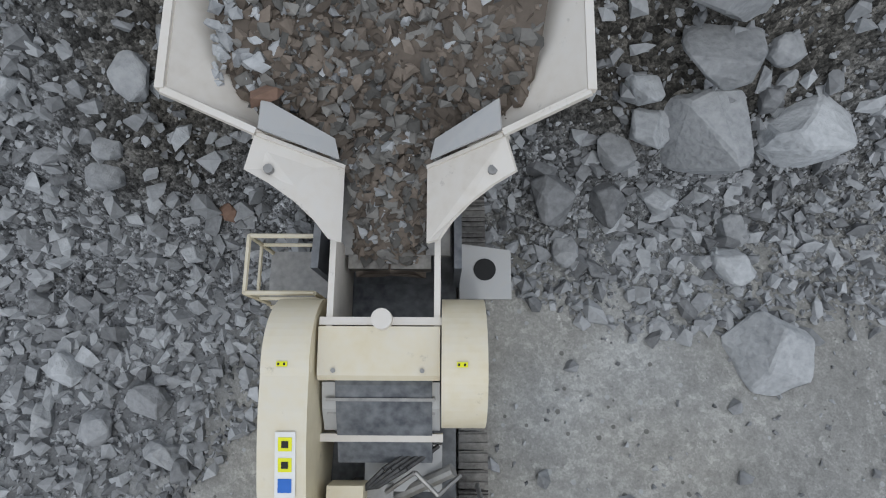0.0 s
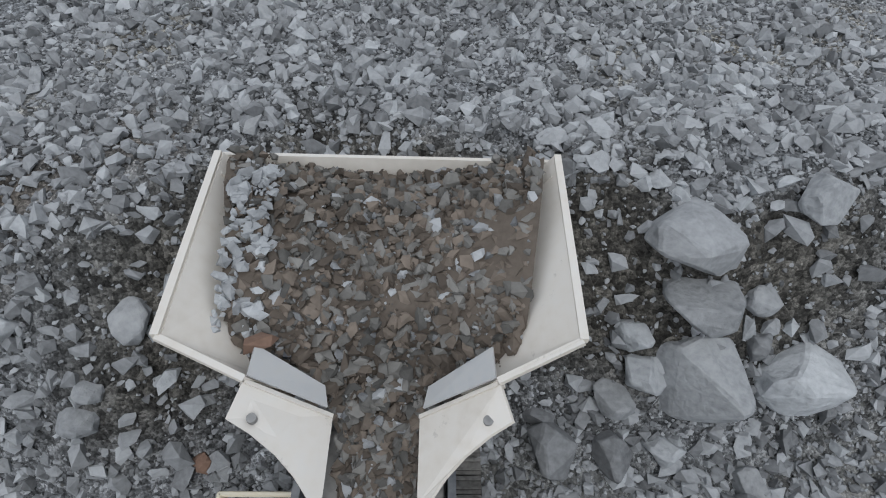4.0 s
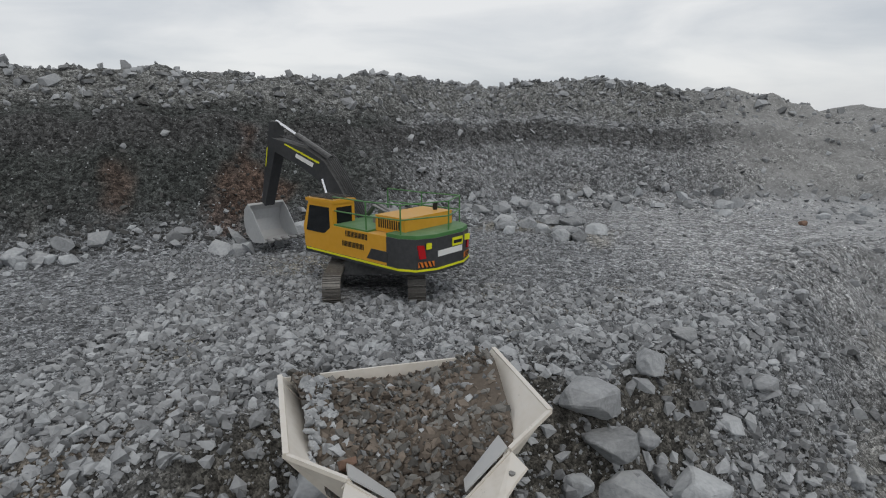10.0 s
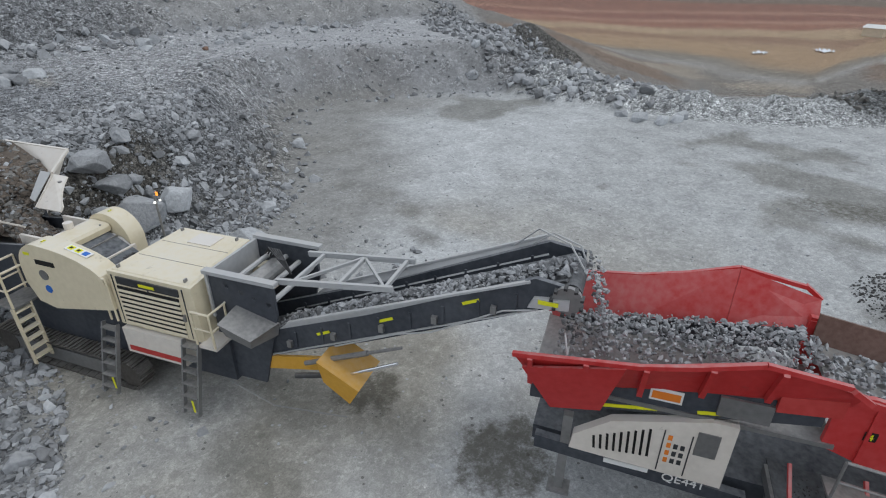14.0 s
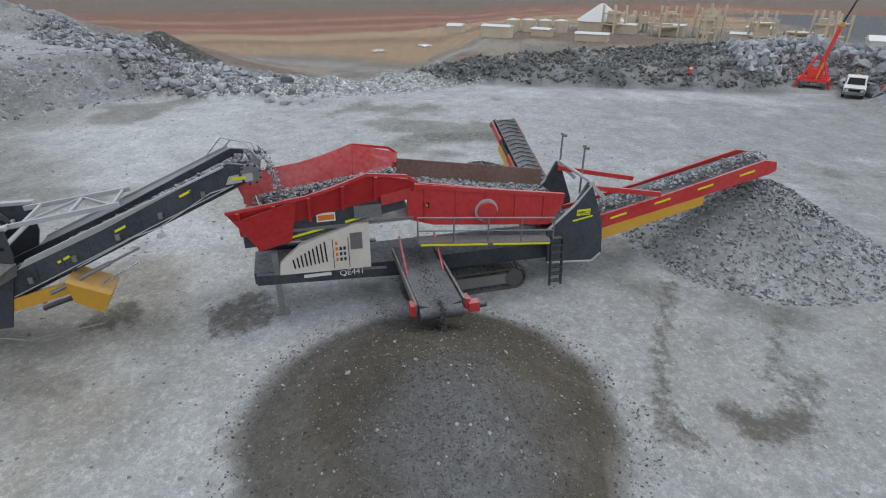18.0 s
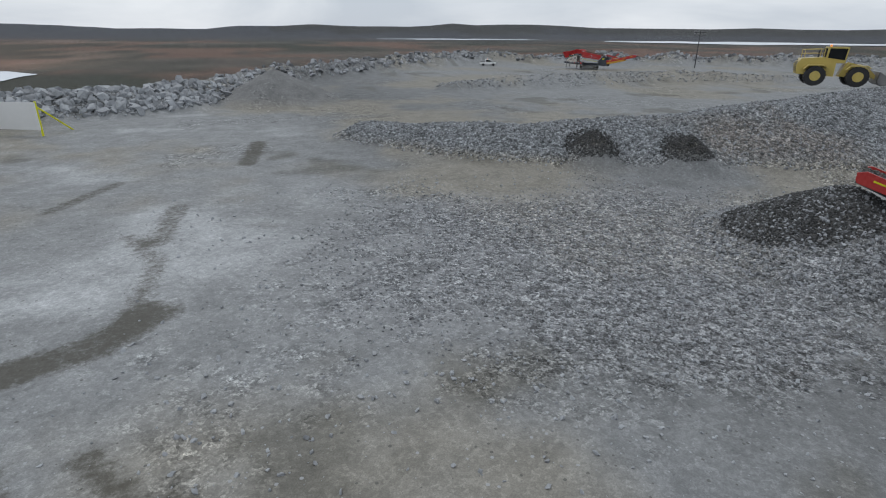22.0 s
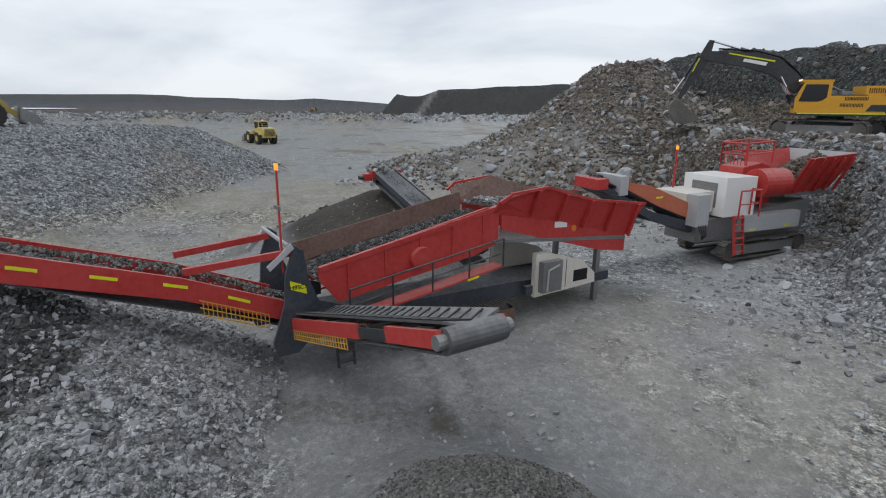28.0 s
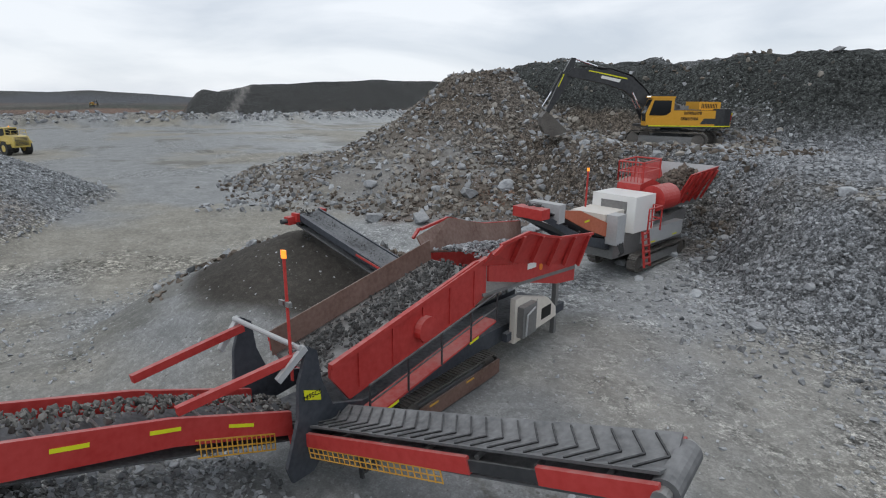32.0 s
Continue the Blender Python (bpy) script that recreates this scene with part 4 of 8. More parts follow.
def heap_on(name, parent, mat, p0, p1, w, n, seed, label, size=(0.08, 0.26), mound=0.18):
    """Stones lying along a belt or in a tray, as one mesh."""
    rs = np.random.RandomState(seed)
    a, b = np.array(p0), np.array(p1)
    d = (b - a) / np.linalg.norm(b - a)
    s = np.cross(d, (0, 0, 1))
    s /= np.linalg.norm(s)
    t, v = rs.rand(n), (rs.rand(n) + rs.rand(n) - 1) * 0.5
    pos = a + (b - a) * t[:, None] + s * (v * w)[:, None]
    pos[:, 2] += mound * (1 - (2 * np.abs(v)) ** 1.5) * (0.6 + 0.8 * rs.rand(n))
    ob = new(name, stone_mesh(name, mat, pos, size[0] + (size[1] - size[0]) * rs.rand(n) ** 1.8, seed))
    ob.parent = parent
    tagged(ob, label, kind="stuff")
    return ob


def rail(bm, pts, h=1.0, r=0.022, mid=True, posts=True):
    up = [Vector(p) + Vector((0, 0, h)) for p in pts]
    pipe(bm, up, r)
    if mid:
        pipe(bm, [Vector(p) + Vector((0, 0, h * 0.5)) for p in pts], r * 0.8)
    if posts:
        for p in pts:
            rod(bm, p, Vector(p) + Vector((0, 0, h)), r, 6)


def railing(root, mat, pts, h=1.0, r=0.022, label=""):
    """A handrail with its middle rail and posts as pieces."""
    top = one("handrail", root, mat, pipe, [Vector(p) + Vector((0, 0, h)) for p in pts], r, label=label)
    one("mid_rail", top, mat, pipe, [Vector(p) + Vector((0, 0, h * 0.5)) for p in pts], r * 0.8)
    for p in pts:
        one("post", top, mat, rod, p, Vector(p) + Vector((0, 0, h)), r, 6)
    return top


def ladder(root, name, mat, foot, head, w, rungs, side=(0, 1, 0), label=""):
    side = Vector(side) * w / 2
    foot, head = Vector(foot), Vector(head)
    lad = many(name, root, mat, [(beam, foot - side, head - side, 0.05, 0.12), (beam, foot + side, head + side, 0.05, 0.12)], label)
    for k in range(rungs):
        c = foot.lerp(head, (k + 0.6) / rungs)
        one("tread", lad, mat, box, c.x - 0.10 if side.y else c.x - abs(side.x), c.x + 0.10 if side.y else c.x + abs(side.x), c.y - abs(side.y) if side.y else c.y - 0.10, c.y + abs(side.y) if side.y else c.y + 0.10, c.z - 0.015, c.z + 0.02)
    return lad


def sticker(root, name, mat, c, w, h, normal="x", sign=-1, label=""):
    """A thin plate on a side: normal x or y or z, facing sign."""
    x, y, z = c
    t = 0.012
    if normal == "x":
        args = (min(x, x + sign * t), max(x, x + sign * t), y - w / 2, y + w / 2, z - h / 2, z + h / 2)
    elif normal == "y":
        args = (x - w / 2, x + w / 2, min(y, y + sign * t), max(y, y + sign * t), z - h / 2, z + h / 2)
    else:
        args = (x - w / 2, x + w / 2, y - h / 2, y + h / 2, min(z, z + sign * t), max(z, z + sign * t))
    return one(name, root, mat, box, *args, label=label)


# ---- jaw crusher in cream and dark blue ----
def jaw_crusher():
    r = thing("jaw_crusher", pose(-2.1, 0.35, 0, 0, 0, 22), "cream and dark blue tracked jaw crusher with a full feed hopper", "crusher")
    for x in (-1.28, 1.28):
        track_frame(r, x, -5.4, 0.4, 0.46, 0.5, 40)
    one("chassis", r, NAVY, prism, [(-8.4, 0.9), (-2, 0.8), (1.2, 1.3), (2.6, 2.6), (2.6, 3.1), (0, 2.6), (-8.4, 2.2)], -0.95, 0.95, label="dark blue steel main frame", bevel=0.02)
    # hopper: side wings, rear wall, lower cheeks
    for s, nm in ((-1, "hopper_wing"), (1, "hopper_wing")):
        wing = one(nm, r, CREAM_GREY, panel, [(s * 2.45, 3.02, 5.42), (s * 2.38, 0.0, 5.45), (s * 1.46, -0.3, 5.02), (s * 0.92, 0.0, 3.75), (s * 1.2, 2.85, 3.75)][:: s], 0.06, label="worn cream hopper side plate")
        for k in range(4):
            yy = 0.25 + k * 0.8
            many("wing_rib", wing, CREAM_GREY, [(beam, (s * 2.40, yy, 5.36), (s * 1.15, yy, 3.7), 0.05, 0.16)])
        beam_rim = bmesh.new()
        beam(beam_rim, (s * 2.46, 3.02, 5.44), (s * 2.39, 0.0, 5.47), 0.10, 0.10)
        beam(beam_rim, (s * 2.39, 0.0, 5.47), (s * 1.46, -0.3, 5.04), 0.08, 0.08)
        part("rim", beam_rim, CREAM_GREY, wing)
        cheek = one("hopper_cheek", r, CREAM_GREY, panel, [(s * 1.48, -0.32, 5.0), (s * 1.60, -0.72, 4.92), (s * 1.34, -0.84, 4.78), (s * 1.06, -1.02, 4.62), (s * 0.84, -1.22, 4.48), (s * 0.68, -1.42, 4.36), (s * 0.54, -1.44, 4.24), (s * 0.54, -0.42, 4.24)][:: -s], 0.05, label="cream hopper cheek plate with curved edge")
        one("bolt_plate", cheek, STEEL, rod, (s * 1.34, -0.68, 4.78), (s * 1.34, -0.68, 4.85), 0.06, 10)
        one("brace", r, NAVY, prism, [(0.2, 2.2), (0.9, 2.2), (0.5, 4.6), (0.2, 4.6)], s * 1.15 - 0.05, s * 1.15 + 0.05, label="dark blue hopper brace")
        one("side_plate", r, NAVY, prism, [(-1.7, 2.3), (2.9, 3.0), (2.9, 3.8), (-0.2, 3.7), (-1.7, 3.9)], s * 0.95 - 0.05, s * 0.95 + 0.05, label="dark blue feeder side")
    one("rear_wall", r, CREAM_GREY, panel, [(-1.2, 2.85, 3.75), (1.2, 2.85, 3.75), (2.45, 3.05, 5.30), (-2.45, 3.05, 5.38)], 0.07, label="cream hopper rear wall")
    one("feeder_pan", r, STEEL, box, -0.85, 0.85, -1.42, 2.9, 3.3, 3.42, label="worn feeder pan")
    # opening of the jaw
    one("jaw_box", r, NAVY, prism, [(-4.2, 1.4), (-1.7, 1.4), (-1.7, 2.6), (-2.5, 2.7), (-2.52, 3.8), (-3.2, 3.8), (-4.2, 3.3)], -0.62, 0.62, label="dark steel jaw chamber")
    for s in (-1, 1):
        one("chamber_side", r, CREAM_GREY, box, s * 0.68 - 0.04, s * 0.68 + 0.04, -2.75, -1.3, 2.6, 4.05, label="cream chamber side plate")
        one("bar_grate", r, TRACK, box, s * 0.3 - 0.28, s * 0.3 + 0.28, -1.62, -1.42, 3.2, 3.45)
    one("cross_bar", r, CREAM_GREY, box, -0.8, 0.74, -2.46, -2.36, 3.95, 4.07, label="cream cross bar")
    cap = one("breaker_cap", r, CREAM_GREY, rod, (0.0, -2.4, 4.02), (0.0, -2.4, 4.28), 0.13, 14, label="worn cap on the cross bar")
    # flywheel guards
    for s, x0, x1 in ((-1, -1.42, -0.84), (1, 0.74, 1.30)):
        long = s < 0
        prof = [(-2.9 + 0.84 * math.cos(math.pi * k / 28), 3.48 + 0.84 * math.sin(math.pi * k / 28)) for k in range(29)]
        if long:
            prof = [(-2.06, 3.0)] + prof[:17] + [(-3.5, 4.28), (-3.9, 4.22), (-4.4, 4.1), (-4.8, 3.94), (-5.05, 3.75), (-5.15, 3.5), (-5.2, 2.75), (-2.9, 2.3), (-2.3, 2.45)]
        else:
            prof += [(-3.74, 3.0), (-3.4, 2.5), (-2.4, 2.5), (-2.06, 3.0)]
        g = one("flywheel_guard", r, CREAM, prism, prof, x0, x1, label="rounded cream flywheel guard", bevel=0.13)
        sticker(g, "warning_sign", YELLOW_BRIGHT, ((x0 + x1) / 2 - 0.03, -2.95, 4.325), 0.13, 0.06, "z", 1, "yellow warning sign")
        for dx in (-0.04, 0.03):
            one("sign_mark", g, BLACK, box, (x0 + x1) / 2 - 0.03 + dx - 0.012, (x0 + x1) / 2 - 0.03 + dx + 0.012, -2.965, -2.935, 4.336, 4.342)
        if long:
            backing = one("sign_strip", g, WHITE, box, x0 + 0.22, x0 + 0.46, -0.38, 0.38, -0.02, 0.0)
            backing.matrix_basis = pose(0, -4.1, 4.2, 12)
            for k in range(3):
                one("warning_sign", backing, YELLOW_BRIGHT if k < 2 else SIGN_BLUE, box, x0 + 0.26, x0 + 0.42, 0.16 - 0.24 * k, 0.32 - 0.24 * k, 0.0, 0.008)
            for k in range(2):
                mark = one("sign_mark", g, BLACK, box, x0 + 0.30, x0 + 0.38, 0.20 - 0.24 * k, 0.28 - 0.24 * k, 0.009, 0.014)
                mark.matrix_basis = pose(0, -4.1, 4.2, 12)
            sticker(g, "reflective_strip", YELLOW_BRIGHT, (x0 - 0.002, -2.5, 4.0), 0.22, 0.08, "x", -1)
            sticker(g, "name_bar", BLACK, (x0 - 0.002, -3.1, 3.8), 0.7, 0.15, "x", -1, "dark maker's mark drawn as a bar")
            one("hub_cap", g, STEEL, rod, (x0 - 0.02, -2.9, 3.4), (x0 + 0.02, -2.9, 3.4), 0.16, 18)
            one("round_sign", g, SIGN_BLUE, rod, (x0 - 0.02, -2.9, 2.95), (x0 + 0.02, -2.9, 2.95), 0.12, 18)
    one("jaw_hood", r, CREAM, prism, [(-2.48, 3.9), (-2.48, 4.1), (-3.08, 4.06), (-3.14, 3.98), (-3.12, 3.82)], -0.80, 0.72, label="cream hood plate over the jaw", bevel=0.02)
    for x in (-0.86, 0.78):
        one("lifting_loop", r, CREAM, pipe, [(x, -2.8, 3.9), (x, -2.82, 4.2), (x, -3.05, 4.2), (x, -3.1, 3.9)], 0.025)
    for x in (-0.6, 0.5):
        one("hood_bolt", r, STEEL, rod, (x, -3.02, 4.05), (x, -3.02, 4.09), 0.03, 8)
    one("back_plate", r, PALE_STEEL, prism, [(-3.16, 2.4), (-3.16, 3.74), (-3.5, 3.64), (-3.78, 3.42), (-3.78, 2.4)], -0.80, 0.72, label="dusty grey sloping plate", bevel=0.03)
    for k in range(2):
        one("plate_rib", r, STEEL, box, -0.74, 0.66, -3.40 - k * 0.17, -3.36 - k * 0.17, 3.6 - k * 0.13, 3.74 - k * 0.13)
    one("rear_bar", r, CREAM_GREY, box, -0.84, 0.76, -3.92, -3.82, 3.3, 3.48, label="cream cross bar")
    one("hose_tray", r, PALE_STEEL, box, -0.3, 0.75, -4.6, -4.0, 2.9, 3.05, label="dusty hose tray")
    one("valve_box", r, CREAM, box, -0.72, -0.25, -5.0, -4.45, 3.1, 3.5, label="cream box with yellow signs", bevel=0.02)
    for k in range(2):
        one("warning_sign", r, YELLOW_BRIGHT, box, -0.68 + 0.22 * k, -0.52 + 0.22 * k, -4.8, -4.6, 3.5, 3.508)
    for k in range(4):
        one("hose", r, RUBBER, pipe, [(0.7 - 0.08 * k, -4.0, 3.2), (0.3 - 0.1 * k, -4.25, 3.45), (-0.1 - 0.05 * k, -4.5, 3.3), (-0.4, -4.5 - 0.05 * k, 3.2)], 0.03)
    # platform at the hopper
    p = one("service_platform", r, STEEL, box, -2.0, -0.98, -2.0, -1.15, 2.35, 2.42, label="dusty grating platform")
    railing(r, CREAM, [(-1.02, -1.98, 2.42), (-1.98, -1.98, 2.42), (-1.98, -1.17, 2.42), (-1.02, -1.17, 2.42)], 1.1, 0.035, "cream tube handrail")
    ladder(r, "ladder", CREAM, (-1.75, -2.0, 0.5), (-1.75, -1.95, 2.4), 0.5, 6, (1, 0, 0), "cream access ladder")
    q = one("side_bracket", r, PALE_STEEL, panel, [(1.0, -1.1, 2.8), (1.0, -1.95, 2.8), (1.78, -1.95, 2.8), (1.78, -1.2, 2.8)], 0.05, label="pale steel plate with a round hole")
    one("hole", q, BLACK, rod, (1.38, -1.5, 2.79), (1.38, -1.5, 2.812), 0.17, 20)
    # engine enclosure
    e = one("engine_house", r, CREAM, hexa, [(-1.32, -8.0, 2.3), (1.45, -8.0, 2.3), (1.45, -5.2, 2.3), (-1.32, -5.2, 2.3), (-1.30, -7.9, 3.94), (1.42, -7.6, 3.94), (1.42, -5.2, 3.94), (-1.30, -5.2, 3.94)], label="cream engine house with dusty roof", bevel=0.06)
    for k in range(8):
        zz = 2.44 + k * 0.145
        one("louvre_gap", e, BLACK, box, -1.33, -1.30, -7.45, -5.45, zz, zz + 0.085)
        one("louvre", e, CREAM, hexa, [(-1.36, -7.47, zz - 0.06), (-1.30, -7.47, zz - 0.06), (-1.30, -5.43, zz - 0.06), (-1.36, -5.43, zz - 0.06), (-1.335, -7.47, zz), (-1.30, -7.47, zz), (-1.30, -5.43, zz), (-1.335, -5.43, zz)])
    roof = one("roof_plate", e, CREAM, hexa, [(-1.24, -7.82, 3.93), (1.36, -7.54, 3.93), (1.36, -5.26, 3.93), (-1.24, -5.26, 3.93), (-1.20, -7.76, 3.97), (1.32, -7.48, 3.97), (1.32, -5.32, 3.97), (-1.20, -5.32, 3.97)], label="dusty cream roof plate", bevel=0.01)
    for x in (-0.35, 0.5):
        one("roof_seam", roof, CHARCOAL, box, x - 0.008, x + 0.008, -7.6, -5.34, 3.965, 3.973)
    one("roof_hatch", roof, CREAM_GREY, box, 0.62, 1.2, -6.9, -6.1, 3.97, 4.0, bevel=0.01)
    for x, y in ((-1.1, -5.42), (1.2, -5.42), (-1.1, -7.6), (1.2, -7.35)):
        one("lifting_eye", roof, STEEL, box, x - 0.05, x + 0.05, y - 0.02, y + 0.02, 3.97, 4.06)
    one("dark_panel", e, CHARCOAL, box, -1.345, -1.31, -7.5, -5.5, 3.62, 3.84)
    for y in (-7.62, -6.48, -5.34):
        one("door_seam", e, CHARCOAL, box, -1.325, -1.305, y - 0.012, y + 0.012, 2.36, 3.86)
    one("door_handle", e, STEEL, box, -1.37, -1.31, -7.56, -7.50, 2.9, 3.1)
    sticker(e, "reflective_strip", YELLOW_BRIGHT, (-1.347, -6.5, 3.72), 0.5, 0.08, "x", -1)
    for yy in (-6.1, -6.6):
        sticker(e, "warning_sign", YELLOW_BRIGHT, (0.0 + yy + 6.5, -7.98, 3.5), 0.2, 0.2, "y", -1)
    one("dark_door", e, CHARCOAL, box, 0.35, 0.85, -8.02, -7.9, 2.6, 3.5)
    one("tank_box", r, CREAM, box, 0.75, 1.4, -8.75, -8.05, 2.9, 3.55, label="cream box beside the conveyor", bevel=0.03)
    one("fuel_tank", r, CREAM_GREY, box, -1.45, -0.9, -7.3, -5.3, 1.45, 2.25, label="cream tank with a faded red band", bevel=0.08)
    sticker(r, "faded_red_band", RED_FADED, (-1.452, -6.3, 1.62), 1.8, 0.16, "x", -1)
    ladder(r, "ladder", STEEL, (-2.05, -4.9, 0.35), (-1.45, -4.9, 2.3), 0.5, 6, (0, 1, 0), "dusty steel ladder")
    ladder(r, "ladder", STEEL, (-1.95, -7.6, 0.3), (-1.4, -7.6, 2.35), 0.5, 6, (0, 1, 0), "dusty steel ladder")
    for yy in (-4.9, -7.6):
        sticker(r, "reflective_strip", YELLOW_BRIGHT, (-2.05, yy - 0.25, 0.75), 0.06, 0.4, "x", -1)
    pl = one("walkway", r, CREAM_GREY, box, -1.5, -0.8, -8.5, -7.95, 2.3, 2.38, label="cream walkway plate")
    railing(r, CREAM, [(-1.48, -7.9, 2.38), (-1.48, -8.45, 2.38), (-0.9, -8.45, 2.38), (0.1, -8.45, 2.6)], 1.0, 0.03, "cream tube handrail")
    railing(r, CREAM, [(-1.4, -4.95, 2.4), (-1.4, -5.18, 2.4)], 1.3, 0.03, "cream tube handrail")
    m = one("light_mast", r, STEEL, rod, (1.25, -4.6, 2.6), (1.25, -4.6, 4.95), 0.035, 8, label="thin mast with two lamps and a beacon")
    for s in (-1, 1):
        one("work_lamp", m, LAMP_ON, box, 1.225 + s * 0.1, 1.275 + s * 0.1, -4.69, -4.64, 4.75, 4.80)
    one("beacon", m, BEACON, rod, (1.34, -4.6, 4.92), (1.34, -4.6, 5.02), 0.035, 10, label="lit amber beacon")
    many("hydraulic_block", r, STEEL, [(box, -0.5, 0.1, -5.0, -4.5, 2.6, 3.1), (rod, (0.1, -4.7, 2.9), (0.9, -4.3, 3.2), 0.09, 10), (pipe, [(0.0, -4.6, 3.1), (0.4, -4.3, 3.4), (0.7, -4.6, 3.3), (1.0, -4.4, 3.0)], 0.03)], "dusty valves and hoses")
    # discharge frame
    f = one("discharge_frame", r, NAVY, prism, [(-8.05, 1.0), (-9.3, 1.0), (-10.0, 3.3), (-10.0, 4.22), (-8.05, 4.22)], -0.85, -0.78, label="dark blue discharge frame")
    one("frame_side", f, NAVY, prism, [(-8.05, 1.0), (-9.3, 1.0), (-10.0, 3.3), (-10.0, 4.22), (-8.05, 4.22)], 1.15, 1.22)
    for x in (-0.85, 1.22):
        one("frame_rail", f, PALE_STEEL, box, x - 0.1, x + 0.1, -10.1, -8.0, 4.2, 4.3)
    one("frame_end", f, PALE_STEEL, box, -0.9, 1.25, -8.1, -8.02, 2.9, 4.2)
    for k in range(4):
        one("cross_member", f, PALE_STEEL, rod, (-0.85, -8.6 - 0.4 * k, 3.9 - 0.1 * k), (1.2, -8.6 - 0.4 * k, 3.9 - 0.1 * k), 0.07, 8)
    one("magnet_drum", f, STEEL, rod, (-0.3, -9.0, 3.7), (0.7, -9.0, 3.7), 0.28, 16)
    many("hose_loops", f, RUBBER, [(pipe, [(0.9, -8.5 - 0.09 * k, 3.9), (0.6, -8.9 - 0.08 * k, 4.32), (0.3, -9.4 - 0.05 * k, 4.2), (0.2, -9.8, 3.9)], 0.025) for k in range(5)])
    chute = one("side_chute", f, STEEL, hexa, [(-1.5, -9.6, 2.7), (-0.8, -9.9, 2.7), (-0.8, -8.9, 2.9), (-1.5, -8.9, 2.9), (-1.6, -9.7, 3.0), (-0.8, -10.0, 3.1), (-0.8, -8.8, 3.4), (-1.6, -8.8, 3.3)], label="dusty grey side chute")
    frame_arm = one("support_arm", r, PALE_STEEL, beam, (-0.55, -9.9, 4.15), (-0.5, -13.0, 4.55), 0.09, 0.14, label="pale dusty support arm")
    one("support_arm", r, PALE_STEEL, beam, (0.95, -9.9, 4.15), (0.86, -13.0, 4.55), 0.09, 0.14, label="pale dusty support arm")
    for yy, zz in ((-10.4, 4.22), (-11.6, 4.36), (-12.8, 4.52)):
        one("cross_bar", frame_arm, PALE_STEEL, beam, (-0.52, yy, zz), (0.9, yy, zz), 0.08, 0.1)
    one("diagonal", frame_arm, PALE_STEEL, beam, (-0.52, -10.4, 4.22), (0.9, -11.6, 4.36), 0.06, 0.08)
    one("diagonal", frame_arm, PALE_STEEL, beam, (0.9, -11.6, 4.36), (-0.5, -12.8, 4.52), 0.06, 0.08)
    # long conveyor
    c = conveyor("discharge_conveyor", r, BELT, (0.15, -8.4, 1.7), (0.15, -16.8, 5.42), 1.2, "long discharge belt")
    for x in (-0.68, 0.98):
        one("side_beam", c, NAVY, prism, [(-8.6, 1.55), (-12.4, 3.1), (-16.4, 4.95), (-17.0, 5.15), (-17.0, 5.5), (-16.2, 5.62), (-12.4, 3.85), (-8.6, 2.3)], x - 0.06, x + 0.06, label="dark blue conveyor side beam")
        one("skirt", c, PALE_STEEL, panel, [(x - (0.08 if x > 0 else 0), -9.2, 2.2), (x - (0.08 if x > 0 else 0), -16.2, 5.3), (x + (0.12 if x > 0 else -0.06), -16.1, 5.66 if x > 0 else 5.52), (x + (0.12 if x > 0 else -0.06), -10.2, 3.1)], 0.03, label="pale dusty skirt plate")
        one("skirt_rim", c, PALE_STEEL, beam, (x + (0.12 if x > 0 else -0.06), -10.2, 3.12), (x + (0.12 if x > 0 else -0.06), -16.1, 5.68 if x > 0 else 5.54), 0.09, 0.05)
        one("lower_flange", c, PALE_STEEL, beam, (x - 0.02, -9.0, 1.72), (x - 0.02, -16.3, 4.94), 0.16, 0.03)
        for k in range(9):
            yy = -9.6 - k * 0.78
            one("stiffener", c, NAVY, box, x - 0.09, x + 0.09, yy - 0.03, yy + 0.03, 1.66 - (yy + 8.6) * 0.43, 2.1 - (yy + 8.6) * 0.43)
    for yy in (-11.2, -12.9, -14.9):
        one("reflective_strip", c, YELLOW_BRIGHT, beam, (-0.752, yy + 0.18, 2.97 - (yy + 11.2) * 0.47), (-0.752, yy - 0.18, 3.14 - (yy + 11.2) * 0.47), 0.014, 0.07)
    one("head_guard", c, PALE_STEEL, prism, [(-16.1, 5.0), (-16.9, 5.08), (-16.9, 5.32), (-16.2, 5.22)], -0.86, -0.74, label="pale guard over the head drum")
    sticker(c, "reflective_strip", YELLOW_BRIGHT, (-0.865, -16.5, 5.18), 0.4, 0.09, "x", -1)
    one("drum_end", c, STEEL, rod, (-0.82, -16.85, 5.28), (-0.72, -16.85, 5.28), 0.3, 18)
    many("hydraulic_ram", c, STEEL, [(rod, (-0.8, -10.6, 2.0), (-0.8, -12.4, 2.8), 0.07, 8), (rod, (-0.8, -12.4, 2.8), (-0.8, -13.3, 3.2), 0.04, 8)])
    for pts in ([(-0.77, -11.5, 2.75), (-0.77, -13.2, 3.55), (-0.77, -14.0, 3.8), (-0.77, -15.6, 4.75), (-0.77, -16.2, 4.9)], [(0.9, -15.8, 5.5), (0.6, -16.3, 6.0), (0.4, -16.9, 5.9), (0.3, -17.1, 5.5)], [(0.9, -15.4, 5.4), (0.5, -16.0, 6.1), (0.2, -16.7, 6.0), (0.0, -17.1, 5.5)], [(-0.9, -16.9, 4.6), (-1.1, -17.0, 4.25), (-0.9, -17.0, 4.3)]):
        one("cable", c, PALE_STEEL, pipe, pts, 0.02, label="thin pale cable")
